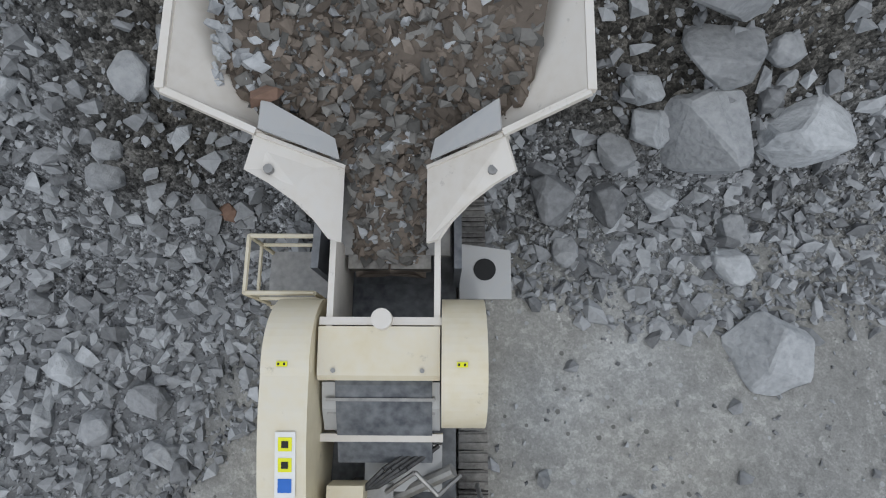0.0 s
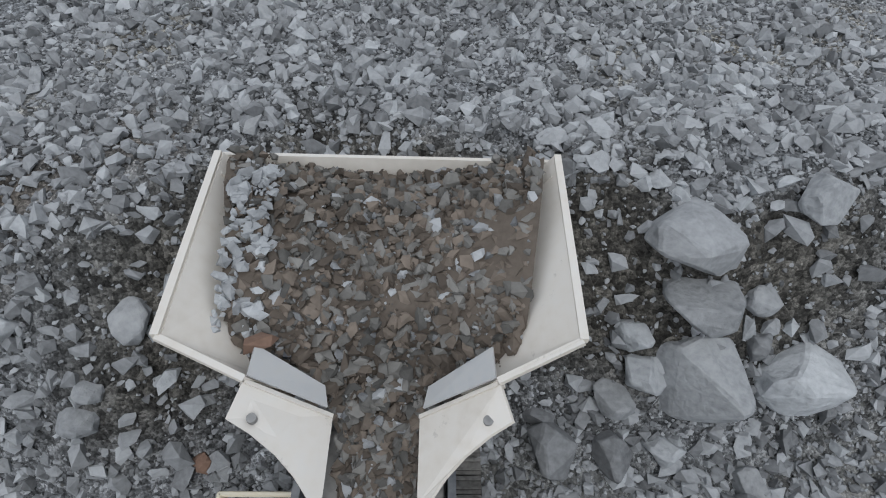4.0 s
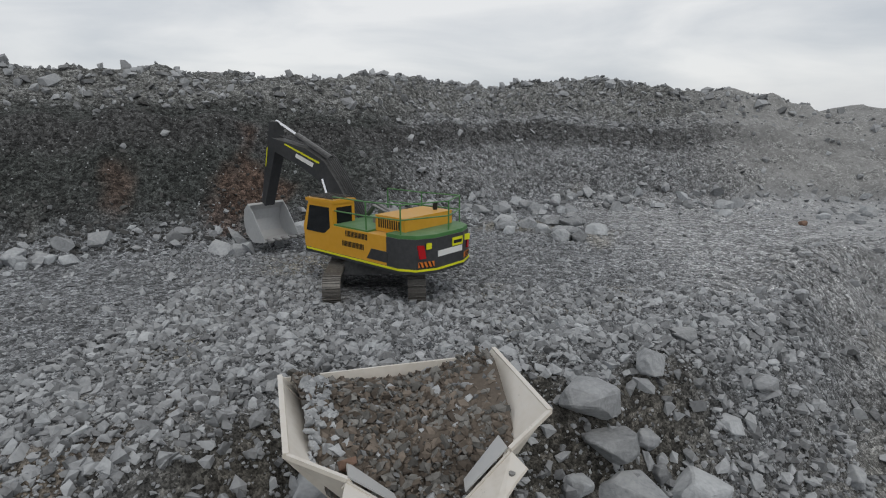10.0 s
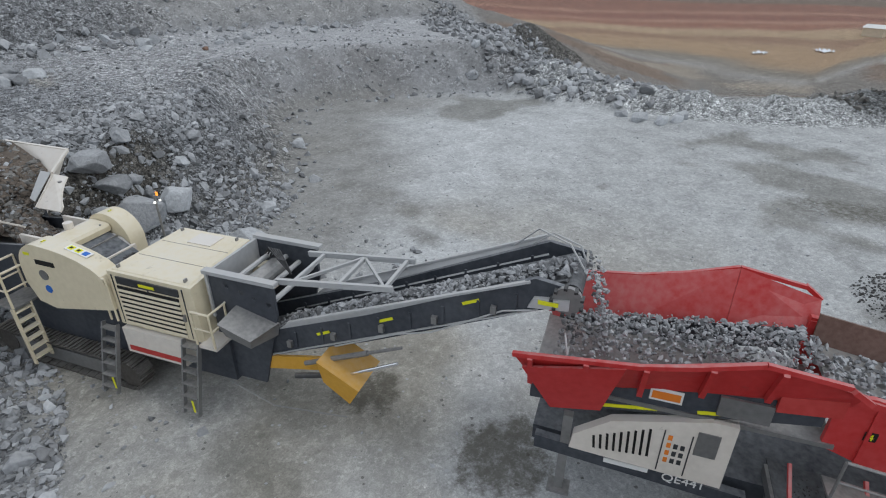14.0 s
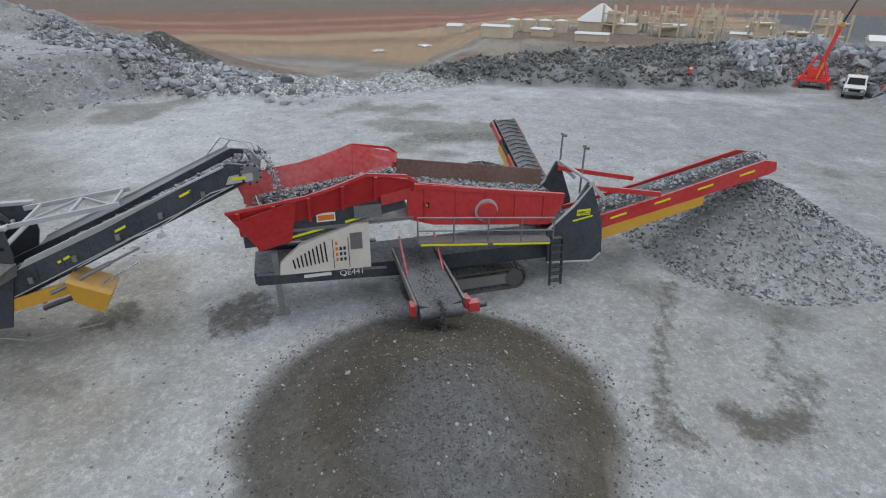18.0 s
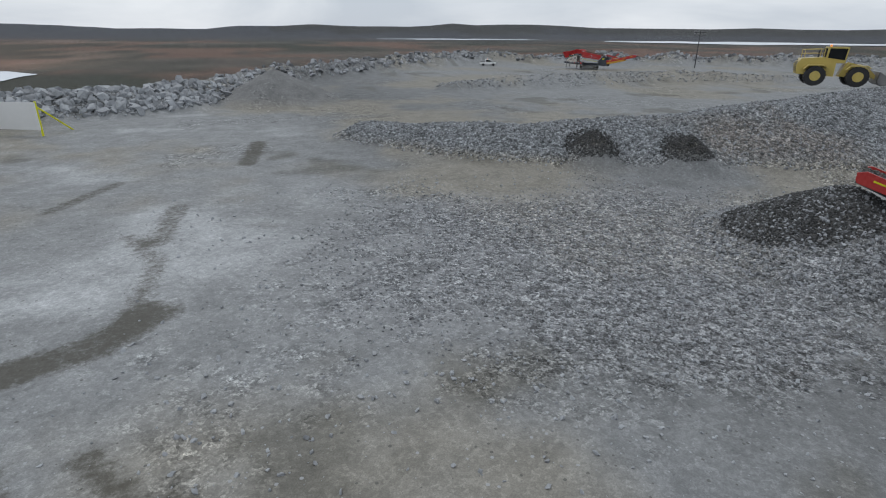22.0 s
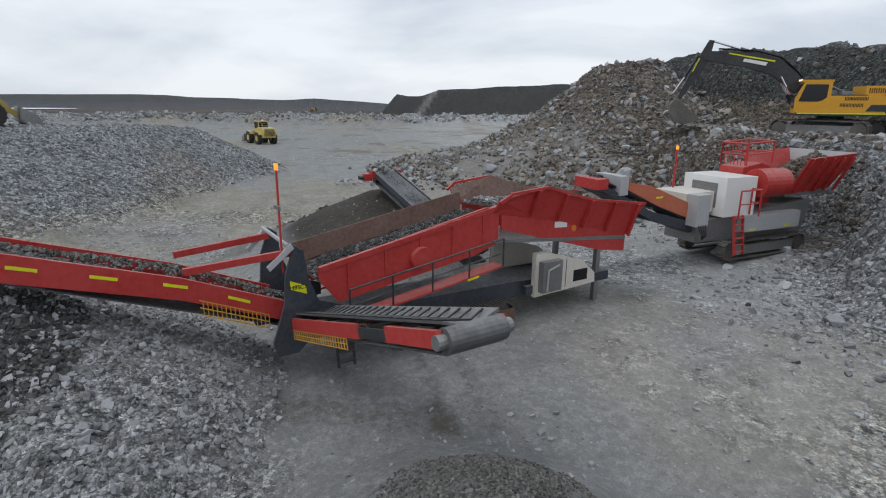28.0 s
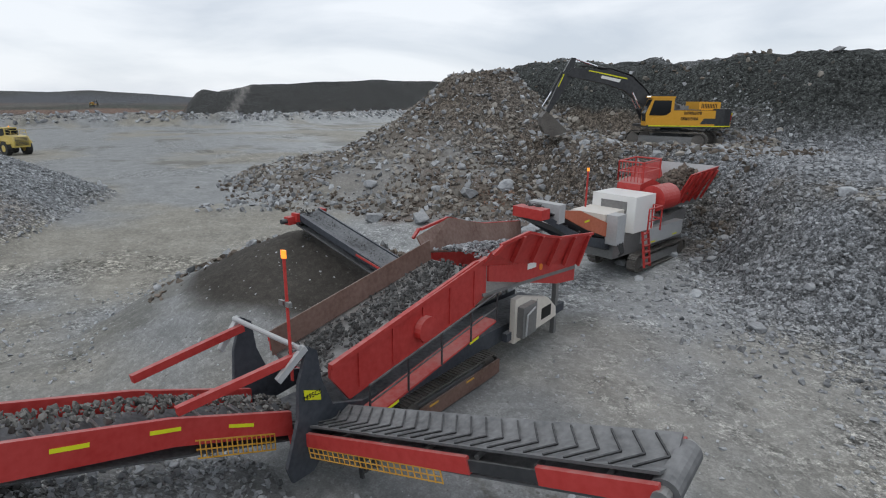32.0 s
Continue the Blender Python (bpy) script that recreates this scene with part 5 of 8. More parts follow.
    for q in range(5):
        yy = -10.2 - 1.3 * q
        one("bracket", c, STEEL, box, -0.84, -0.73, yy - 0.06, yy + 0.06, 1.72 - (yy + 8.6) * 0.43, 1.9 - (yy + 8.6) * 0.43)
    lift = one("lift_ram", c, CHARCOAL, rod, (-0.86, -10.3, 1.55), (-0.86, -11.8, 2.0), 0.08, 10, label="dark hydraulic ram under the belt")
    one("piston", lift, CHROME, rod, (-0.86, -11.8, 2.0), (-0.86, -13.2, 2.75), 0.045, 10)
    for q in range(9):
        one("drum_lug", c, RUBBER, beam, (-0.9, -16.85 + 0.3 * math.cos(q * 0.7), 5.28 + 0.3 * math.sin(q * 0.7)), (-0.7, -16.85 + 0.3 * math.cos(q * 0.7), 5.28 + 0.3 * math.sin(q * 0.7)), 0.07, 0.05)
    heap_on("crushed_stone", c, STONE, (0.15, -9.4, 2.3), (0.15, -16.9, 5.54), 1.0, 1500, 41, "grey crushed stone riding on the belt", (0.06, 0.26), 0.16)
    # yellow side chute conveyor
    y = one("dirt_chute", r, YELLOW, panel, [(-0.8, -8.8, 1.35), (-0.8, -11.3, 1.95), (-0.8, -11.3, 2.35), (-0.8, -8.8, 1.75)], 0.08, label="yellow side chute with worn plates")
    one("chute_mouth", y, YELLOW, hexa, [(-1.0, -11.9, 1.2), (-0.2, -11.9, 1.2), (-0.2, -11.2, 1.7), (-1.0, -11.2, 1.7), (-1.2, -12.3, 1.9), (0.0, -12.3, 1.9), (0.0, -11.2, 2.5), (-1.2, -11.2, 2.5)])
    one("chain", y, STEEL, pipe, [(-1.2, -8.4, 1.1), (-1.3, -9.8, 0.75), (-1.2, -11.9, 0.95)], 0.02)
    # load in the hopper
    rs = np.random.RandomState(5)
    n = 6000
    yy = -1.5 + 4.6 * rs.rand(n)
    half = np.interp(yy, [-1.7, -0.35, 0.1, 2.9], [0.46, 0.5, 1.75, 2.2])
    xx = (rs.rand(n) * 2 - 1) * half
    zz = np.interp(yy, [-1.7, -0.4, 0.8, 2.2, 2.9], [3.5, 4.1, 4.85, 5.25, 5.1]) + 0.5 * (np.abs(xx) / 2.3) ** 2 - 0.05 - 0.5 * np.clip(0.3 - yy, 0, 1) * np.abs(xx)
    size = 0.05 + 0.30 * rs.rand(n) ** 3.6
    share = rs.rand(n)
    for mat, lo, hi, lab in ((STONE_BROWN, 0, 0.5, "dark earthy rubble in the feed hopper"), (STONE_MID, 0.5, 0.93, "dark grey rubble in the feed hopper"), (STONE, 0.93, 1.01, "grey rubble in the feed hopper")):
        pick = (share >= lo) & (share < hi)
        ob = new("hopper_rubble", stone_mesh("hopper_rubble", mat, np.stack([xx, yy, zz], 1)[pick], size[pick], 9 + int(10 * lo)))
        ob.parent = r
        tagged(ob, lab, kind="stuff")
    n = 150
    ex, ey = -2.0 + 0.5 * rs.rand(n), 0.35 + 2.5 * rs.rand(n)
    ez = np.interp(ey, [-0.4, 0.8, 2.2, 2.9], [4.1, 4.85, 5.25, 5.1]) + 0.5 * (ex / 2.3) ** 2 + 0.02
    ob = new("hopper_rubble", stone_mesh("hopper_rubble", STONE_PALE, np.stack([ex, ey, ez], 1), 0.08 + 0.26 * rs.rand(n) ** 2, 77))
    ob.parent = r
    tagged(ob, "pale broken stone along the hopper edge", kind="stuff")
    block = new("rusty_block", stone_mesh("rusty_block", STONE_RUST, [(-1.4, 0.2, 4.98)], [0.5], 78))
    block.parent = r
    tagged(block, "rusty brown block of rock")
    def top(q, v):
        w = np.interp(q, [-1.7, -0.35, 0.1, 2.9], [0.5, 0.52, 1.8, 2.25]) * v
        return w, np.interp(q, [-1.7, -0.4, 0.8, 2.2, 2.9], [3.5, 4.1, 4.85, 5.25, 5.1]) + 0.5 * (np.abs(w) / 2.3) ** 2 - 0.10 - 0.5 * np.clip(0.3 - q, 0, 1) * np.abs(w) + 0.22 * rough(np.array([w * 1.0]), np.array([q]), 0.9, 3)[0]
    bm = bmesh.new()
    rows = []
    for i in range(24):
        q = -1.7 + 4.58 * i / 23
        rows.append([bm.verts.new((top(q, v / 9)[0], q, top(q, v / 9)[1])) for v in range(-9, 10)])
    for ra, rb in zip(rows, rows[1:]):
        for k in range(18):
            bm.faces.new([ra[k], ra[k + 1], rb[k + 1], rb[k]])
    for ring in (rows[0], rows[-1]):
        foot = [bm.verts.new((v.co.x * 0.6, v.co.y, 3.45)) for v in ring]
        for k in range(18):
            bm.faces.new([ring[k + 1], ring[k], foot[k], foot[k + 1]])
    part("load", bm, STONE_BROWN, r, "earthy load filling the hopper")
    for s in (-1, 1):
        one("joint_plate", r, CREAM_GREY, beam, (s * 1.50, -0.30, 4.95), (s * 0.58, -0.42, 4.20), 0.05, 0.16)
        one("liner_plate", r, PALE_STEEL, panel, [(s * 1.44, -0.26, 5.04), (s * 0.60, -0.38, 4.40), (s * 0.66, -0.12, 4.44), (s * 1.42, 0.12, 5.06)][:: s], 0.03, label="scuffed blue-grey liner plate")
    return r


# ---- red tracked screener ----
def screener(name, m, label, side_a, side_b, fresh, seed):
    """side_a: reach and head height of the middle belt; side_b: foot and head of the front belt."""
    r = thing(name, m, label, "screener")
    red = RED if fresh else RED_FADED
    for x in (-1.05, 1.05):
        track_frame(r, x, -9.6, -4.9, 0.42, 0.46, 36)
    near = -1 if fresh else 1
    one("chassis", r, NAVY, prism, [(-12.4, 0.9), (-4.5, 1.0), (0.1, 1.35), (0.1, 1.75), (-4.5, 1.6), (-12.4, 1.55)], -0.85, 0.85, label="dark blue chassis", bevel=0.02)
    for x in (-1.15, 1.15):
        one("side_sill", r, NAVY, prism, [(-4.3, 1.25), (0.0, 1.5), (0.0, 1.85), (-4.3, 1.55)], x - 0.1, x + 0.1, label="dark blue sill")
        one("support_leg", r, STEEL, box, x - 0.09, x + 0.09, -0.75, -0.55, 0.35 if fresh else 0.5, 2.6, label="dusty support leg")
        one("leg_foot", r, STEEL, box, x - 0.2, x + 0.2, -0.9, -0.4, 0.3, 0.38)
        h = one("engine_house", r, CREAM_GREY, prism, [(-3.75, 1.75), (-0.75, 1.85), (-0.8, 2.25), (-1.5, 2.85), (-3.3, 3.4), (-3.75, 3.4)], min(x, x * 1.18), max(x, x * 1.18), label="dusty cream engine door with vents", bevel=0.02)
        out = x * 1.18
        sg = 1 if x > 0 else -1
        for k in range(9 if fresh else 0):
            one("vent_slot", h, BLACK, hexa, [(out + sg * a, -1.25 - 0.13 * k + b, 2.02 + c + 0.016 * k) for c, sk in ((0, 0), (0.34 + 0.05 * k, 0.04)) for a, b in ((-0.01, -0.03 + sk), (0.012, -0.03 + sk), (0.012, 0.02 + sk), (-0.01, 0.02 + sk))])
        one("control_panel", h, STEEL, box, min(out, out + sg * 0.02), max(out, out + sg * 0.02), -3.5, -3.1, 2.5, 3.1)
        if fresh:
            for k in range(10):
                one("notice", h, CHARCOAL if k % 3 else SIGN_ORANGE, box, min(out, out + sg * 0.012), max(out, out + sg * 0.012), -2.68 - 0.13 * (k % 3), -2.60 - 0.13 * (k % 3), 2.12 + 0.2 * (k // 3), 2.24 + 0.2 * (k // 3))
            for yy in (-2.52, -3.03):
                one("door_seam", h, CHARCOAL, box, min(out, out + sg * 0.01), max(out, out + sg * 0.01), yy - 0.012, yy + 0.012, 1.85, 2.95)
        else:
            one("dark_opening", h, BLACK, box, min(out, out + sg * 0.015), max(out, out + sg * 0.015), -1.9, -1.2, 2.05, 2.5, label="dark grille opening")
            one("grey_box", h, STEEL, box, min(out, out + sg * 0.25), max(out, out + sg * 0.25), -3.6, -2.7, 1.95, 3.1, label="grey equipment box", bevel=0.02)
            one("pipe", h, PALE_STEEL, pipe, [(out + sg * 0.27, -3.4, 2.0), (out + sg * 0.3, -3.4, 2.8), (out + sg * 0.3, -2.9, 2.95)], 0.035)
            one("door_seam", h, CHARCOAL, box, min(out, out + sg * 0.01), max(out, out + sg * 0.01), -2.3, -2.28, 1.9, 3.0)
        # hopper side
        top = [(0.55, 4.32), (-1.8, 4.62), (-2.7, 4.85), (-3.7, 5.18), (-5.0, 5.0), (-5.35, 4.75)]
        low = [(-5.35, 4.35), (-3.6, 4.2), (-1.6, 3.85), (0.1, 3.55)]
        w0, w1 = 1.72 * sg, 1.2 * sg
        wing_paint = RUST_STEEL if not fresh and sg < 0 else red
        hp = one("hopper_side", r, wing_paint, panel, [(w0, -1.8, 4.62), (w0 * 0.98, -3.7, 5.18), (w1, -3.6, 4.0), (w1, -1.6, 3.6)][:: sg], 0.05, label="red flared hopper side")
        one("rear_wing", hp, wing_paint, panel, [(w0, 0.55, 4.32), (w0, -1.8, 4.62), (w1, -1.6, 3.6), (w1, 0.1, 3.3)][:: sg], 0.05)
        one("front_wing", hp, wing_paint, panel, [(w0 * 0.98, -3.7, 5.18), (w0 * 0.9, -5.3, 4.8), (w1, -5.3, 4.3), (w1, -3.6, 4.0)][:: sg], 0.05)
        bm = bmesh.new()
        for (a, b), (c, d) in zip(top, top[1:]):
            beam(bm, (w0, a, b), (w0 * (0.95 if c < -4 else 1), c, d), 0.09, 0.09)
        part("rim", bm, red, hp)
        for k in range(5):
            yy = 0.2 - k * 1.05
            zt = np.interp(-yy, [-0.55, 1.8, 2.7, 3.7, 5.0], [4.32, 4.62, 4.85, 5.18, 5.0])
            one("rib", hp, red, beam, (w0 * 1.01, yy, zt - 0.03), (w1 * 1.12, yy, zt - 0.95), 0.10, 0.14)
        if fresh:
            one("corner_flap", r, RED, panel, [(w0 * 0.98, 0.35, 4.0), (w0 * 1.04, -1.55, 4.55), (w1 * 1.08, -1.25, 3.0), (w1 * 1.05, -0.25, 2.75)][:: sg], 0.05, label="red folded corner flap")
        one("hopper_frame", r, NAVY if fresh else red, prism, [(-1.0, 2.95), (-5.0, 3.75), (-5.0, 4.25), (-1.6, 3.75), (0.2, 3.35), (0.2, 2.9)], sg * 1.19 - 0.04, sg * 1.19 + 0.04, label="hopper frame plate")
        for k in range(2 if fresh else 0):
            bm = bmesh.new()
            beam(bm, (sg * 1.236, -1.2 - k * 1.8, 3.1 + k * 0.36), (sg * 1.236, -2.3 - k * 1.8, 3.32 + k * 0.36), 0.012, 0.08)
            part("reflective_strip", bm, YELLOW_BRIGHT, r)
        # screen box
        sb = one("screen_side", r, red, prism, [(-5.1, 3.3), (-5.1, 4.5), (-5.6, 4.55), (-10.9, 3.62), (-10.9, 3.3), (-10.4, 2.5), (-6.0, 3.0)], sg * 1.16 - 0.05, sg * 1.16 + 0.05, label="red screen box side", bevel=0.015)
        bm = bmesh.new()
        beam(bm, (sg * 1.2, -5.1, 4.52), (sg * 1.2, -10.9, 3.6), 0.14, 0.14)
        part("top_rail", bm, red, sb)
        for k in range(5):
            yy = -5.7 - k * 1.1
            one("stiffener", sb, red, box, sg * 1.21 - 0.04, sg * 1.21 + 0.04, yy - 0.03, yy + 0.03, 3.1 - k * 0.1, 4.35 - k * 0.17)
        if fresh:
            one("drive_ring", sb, PALE_STEEL, rod, (sg * 1.2, -7.9, 3.35), (sg * 1.26, -7.9, 3.35), 0.42, 24, label="pale worn ring")
        one("drive_cover", sb, red, rod, (sg * 1.2, -7.9, 3.35), (sg * 1.42, -7.9, 3.35), 0.34, 18, label="round drive cover")
        # walkway
        wk = one("walkway", r, STEEL if fresh else red, hexa, [(sg * 1.25, -10.3, 2.05), (sg * 1.8, -10.3, 2.05), (sg * 1.8, -5.3, 2.6), (sg * 1.25, -5.3, 2.6), (sg * 1.25, -10.3, 2.11), (sg * 1.8, -10.3, 2.11), (sg * 1.8, -5.3, 2.66), (sg * 1.25, -5.3, 2.66)], label="dusty steel walkway")
        for a, b in ((-5.4, -7.8), (-8.0, -10.2)) if fresh else ((-6.2, -6.6), (-9.4, -9.8)):
            bm = bmesh.new()
            beam(bm, (sg * 1.81, a, 2.58 + (a + 5.3) * 0.11), (sg * 1.81, b, 2.58 + (b + 5.3) * 0.11), 0.014, 0.07)
            part("reflective_strip", bm, YELLOW_BRIGHT, wk)
        railing(r, STEEL if fresh else CHARCOAL, [(sg * 1.8, -5.3 - k * 1.25, 2.63 - k * 0.137) for k in range(5)], 0.95, 0.03, "dark walkway handrail")
        # front plate
        arm_plate = [(-11.75, 4.05), (-11.45, 4.0), (-11.35, 3.3), (-11.0, 2.7), (-10.1, 2.35), (-10.1, 1.95), (-11.0, 1.85), (-11.45, 1.2), (-11.8, 0.8), (-12.5, 0.8), (-12.65, 1.2), (-12.2, 2.3), (-12.1, 3.2)]
        fp = one("front_plate", r, NAVY, prism, arm_plate if not fresh else [(-10.4, 1.0), (-12.4, 0.8), (-12.7, 1.1), (-12.55, 2.4), (-11.9, 4.0), (-11.75, 4.05), (-11.3, 3.2), (-10.3, 2.3)], sg * 1.28 - 0.05, sg * 1.28 + 0.05, label="dark blue front side plate", bevel=0.01)
        if fresh:
            one("edge_tube", fp, PALE_STEEL, pipe, [(sg * 1.3, -11.95, 4.0), (sg * 1.32, -11.3, 3.2), (sg * 1.32, -10.3, 2.32)], 0.05, label="pale bent edge tube")
            one("lower_tube", fp, PALE_STEEL, pipe, [(sg * 1.34, -10.4, 0.98), (sg * 1.34, -12.3, 0.8), (sg * 1.34, -12.65, 1.1)], 0.045)
            one("reflective_strip", fp, YELLOW_BRIGHT, beam, (sg * 1.335, -11.3, 2.58), (sg * 1.335, -12.1, 2.72), 0.014, 0.06)
        pq = sticker(fp, "plate_sign", YELLOW_BRIGHT, (sg * 1.335, -11.7, 2.9), 0.55, 0.24, "x", sg, "pale yellow machine number plate")
        writing("M9SC5", pq, pose(sg * 1.352, -11.7, 2.83, 90, 0, 90 * sg), 0.17, BLACK)
        bm = bmesh.new()
        beam(bm, (sg * 1.29, -11.8, 4.02), (sg * 1.15, -12.6, 3.3), 0.12, 0.14)
        part("grey_bracket", bm, PALE_STEEL, r)
        # lifting arm to the main conveyor
        bm = bmesh.new()
        beam(bm, (sg * 1.15, -11.8, 3.8), (sg * 0.95, -15.2, 3.12), 0.12, 0.18)
        part("lifting_arm", bm, red, r, "red lifting arm")
        cs = one("conveyor_side", r, red, prism, [(-12.0, 1.7), (-15.3, 2.35), (-20.4, 3.45), (-20.7, 3.6), (-20.6, 3.95), (-20.0, 4.05), (-15.3, 2.95), (-12.0, 2.3)], sg * 0.80 - 0.05, sg * 0.80 + 0.05, label="red conveyor side beam", bevel=0.01)
        for k in range(4):
            bm = bmesh.new()
            a = -13.2 - k * 1.9
            beam(bm, (sg * 0.856, a, 2.28 - (a + 13.2) * 0.215), (sg * 0.856, a - 0.7, 2.28 - (a - 0.7 + 13.2) * 0.215), 0.014, 0.08)
            part("reflective_strip", bm, YELLOW_BRIGHT, cs)
        if fresh:
            one("belt_guard", cs, YELLOW, prism, [(-12.6, 1.35), (-17.4, 2.4), (-17.4, 2.8), (-12.6, 1.85)], sg * 0.84 - 0.03, sg * 0.84 + 0.03, label="yellow belt guard")
        else:
            bm = bmesh.new()
            for k in range(16):
                a = -12.6 - 0.14 * k
                beam(bm, (sg * 0.86, a, 1.5 - (a + 12.6) * 0.2), (sg * 0.86, a, 1.9 - (a + 12.6) * 0.2), 0.02, 0.025)
            for q in (0, 0.2, 0.4):
                beam(bm, (sg * 0.86, -12.6, 1.5 + q), (sg * 0.86, -14.8, 1.94 + q), 0.02, 0.03)
            part("belt_guard", bm, YELLOW, cs, "yellow mesh belt guard")
    if fresh:
        one("plaque", r, WHITE, box, -1.245, -1.232, -2.7, -2.1, 3.55, 3.85, label="white sign with orange mark")
        one("plaque_mark", r, SIGN_ORANGE, box, -1.252, -1.24, -2.66, -2.14, 3.6, 3.78)
        num = sticker(r, "number_plate", BLACK, (-1.215, -5.75, 3.75), 0.2, 0.2, "x", -1, "black plate with a yellow four")
        writing("4", num, pose(-1.232, -5.75, 3.68, 90, 0, -90), 0.2, YELLOW_BRIGHT)
        writing("QE441", r, pose(-1.268, -3.1, 1.5, 90, 0, -90), 0.3, WHITE)
        one("name_bar", r, WHITE, box, -1.27, -1.25, -2.4, -1.5, 1.58, 1.7, label="white maker's mark drawn as a bar")
        one("dust_plate", r, RED_FADED, prism, [(-4.2, 3.95), (-5.2, 4.1), (-5.2, 4.5), (-4.6, 4.55), (-4.2, 4.3)], -1.34, -1.24, label="dusty pink cover plate")
        one("grey_box", r, STEEL, box, -1.3, -1.24, -4.2, -3.3, 3.55, 4.0)
    else:
        one("white_plate", r, WHITE, box, 1.232, 1.245, -3.0, -2.5, 3.72, 3.9)
        one("oval_mark", r, SIGN_ORANGE, rod, (1.23, -2.2, 3.68), (1.25, -2.2, 3.68), 0.1, 16)
    one("hopper_floor", r, STEEL, box, -1.25, 1.25, -5.3, 0.2, 3.3, 3.4, label="hopper floor")
    one("screen_deck", r, STEEL, hexa, [(-1.1, -10.8, 3.1), (1.1, -10.8, 3.1), (1.1, -5.2, 4.0), (-1.1, -5.2, 4.0), (-1.1, -10.8, 3.2), (1.1, -10.8, 3.2), (1.1, -5.2, 4.1), (-1.1, -5.2, 4.1)], label="worn screen deck")
    heap_on("screened_stone", r, STONE if fresh else STONE_DARK, (0, -5.2, 4.12), (0, -10.9, 3.22), 2.1, 1000, seed, "stone spread over the screen deck", (0.06, 0.22), 0.1)
    heap_on("hopper_stone", r, STONE, (0, -0.2, 3.7), (0, -5.0, 4.3), 2.5, 1700, seed + 1, "grey stone in the hopper", (0.05, 0.2), 0.3)
    one("belt_skirt", r, RUST_STEEL, hexa, [(0.98 * -near - 0.02, -11.0, 3.2), (0.98 * -near + 0.02, -11.0, 3.2), (0.98 * -near + 0.02, -5.2, 4.1), (0.98 * -near - 0.02, -5.2, 4.1), (1.05 * -near - 0.02, -11.0, 3.85), (1.05 * -near + 0.02, -11.0, 3.85), (1.05 * -near + 0.02, -5.2, 4.75), (1.05 * -near - 0.02, -5.2, 4.75)], label="rusty brown skirt plate")
    mc = conveyor("main_conveyor", r, BELT, (0, -11.2, 1.9), (0, -20.45, 3.85), 1.3, "wide dusty main belt")
    heap_on("screened_stone", mc, STONE if fresh else STONE_MID, (0, -11.6, 2.1), (0, -20.5, 4.0), 1.15, 800, seed + 2, "grey stone riding on the belt", (0.08, 0.24), 0.12)
    one("cross_tube", r, PALE_STEEL, rod, (-1.3, -11.95, 4.0), (1.3, -11.95, 4.0), 0.07, 10)
    for x in ((-0.2, 1.6) if fresh else (1.1,)):
        ml = one("light_mast", r, STEEL if fresh else RED_FADED, rod, (x, -12.1, 3.2), (x, -12.1, 5.0 if fresh else 6.0), 0.04, 8, label="mast with work lamps")
        many("work_lamps", ml, STEEL, [(box, x - 0.18, x - 0.04, -12.2, -12.1, 4.95, 5.06), (box, x + 0.04, x + 0.18, -12.2, -12.1, 4.95, 5.06)])
        if not fresh:
            one("beacon", ml, BEACON, rod, (x, -12.1, 6.0), (x, -12.1, 6.17), 0.065, 12, label="lit amber beacon")
    ladder(r, "ladder", CHARCOAL, (near * 1.95, -10.5, 0.35), (near * 1.75, -10.5, 2.3), 0.45, 7, (0, 1, 0), "dark steel ladder")
    # middle side belt
    reach, hz, za = side_a
    wide_a = 1.35 if fresh else 1.0
    a = conveyor("side_conveyor", r, BELT, (-0.3, -5.4, za), (-reach, -5.4, hz), wide_a, "side belt carrying fine stone")
    motor = one("drive_motor", a, red, box, -reach - 0.14, -reach + 0.16, -5.4 - wide_a / 2 - 0.55, -5.4 - wide_a / 2 - 0.2, hz - 0.3, hz + 0.02, label="red drive motor", bevel=0.03)
    one("motor_cap", motor, CHARCOAL, rod, (-reach, -5.4 - wide_a / 2 - 0.8, hz - 0.14), (-reach, -5.4 - wide_a / 2 - 0.55, hz - 0.14), 0.1, 12)
    for s in (-1, 1):
        bm = bmesh.new()
        beam(bm, (-0.6, -5.4 + s * (wide_a / 2 + 0.08), za + 0.1), (-reach, -5.4 + s * (wide_a / 2 + 0.08), hz + 0.05), 0.07, 0.24)
        part("side_beam", bm, STEEL if fresh else NAVY, a)
    for s in (-1, 1):
        one("red_end", a, red, box, -reach - 0.05, -reach + 0.3, -5.4 + s * (wide_a / 2 + 0.18) - 0.08, -5.4 + s * (wide_a / 2 + 0.18) + 0.08, hz - 0.2, hz + 0.15)
    for yy in (-4.78, -6.02):
        one("brace", a, red, beam, (-reach * 0.55, yy, za * 0.5 + hz * 0.5 + 0.1), (-1.2, yy, 2.7), 0.06, 0.08)
    heap_on("fine_stone", a, STONE_DARK, (-0.6, -5.4, za + 0.05), (-reach, -5.4, hz + 0.08), 0.8, 260, seed + 3, "fine dark stone on the side belt", (0.03, 0.09), 0.08)
    # front side belt with chevrons
    p0, p1 = Vector(side_b[0]), Vector(side_b[1])
    wide = 1.05 if fresh else 1.15
    b = conveyor("side_conveyor", r, BELT if fresh else BELT_PALE, p0, p1, wide, "long chevron side belt")
    d = (p1 - p0).normalized()
    s = d.cross(Vector((0, 0, 1))).normalized()
    up = s.cross(d)
    bar = bmesh.new()
    for sg in (-1, 1):
        beam(bar, s * sg * wide * 0.44 + up * 0.08, d * 0.34, 0.03, 0.03)
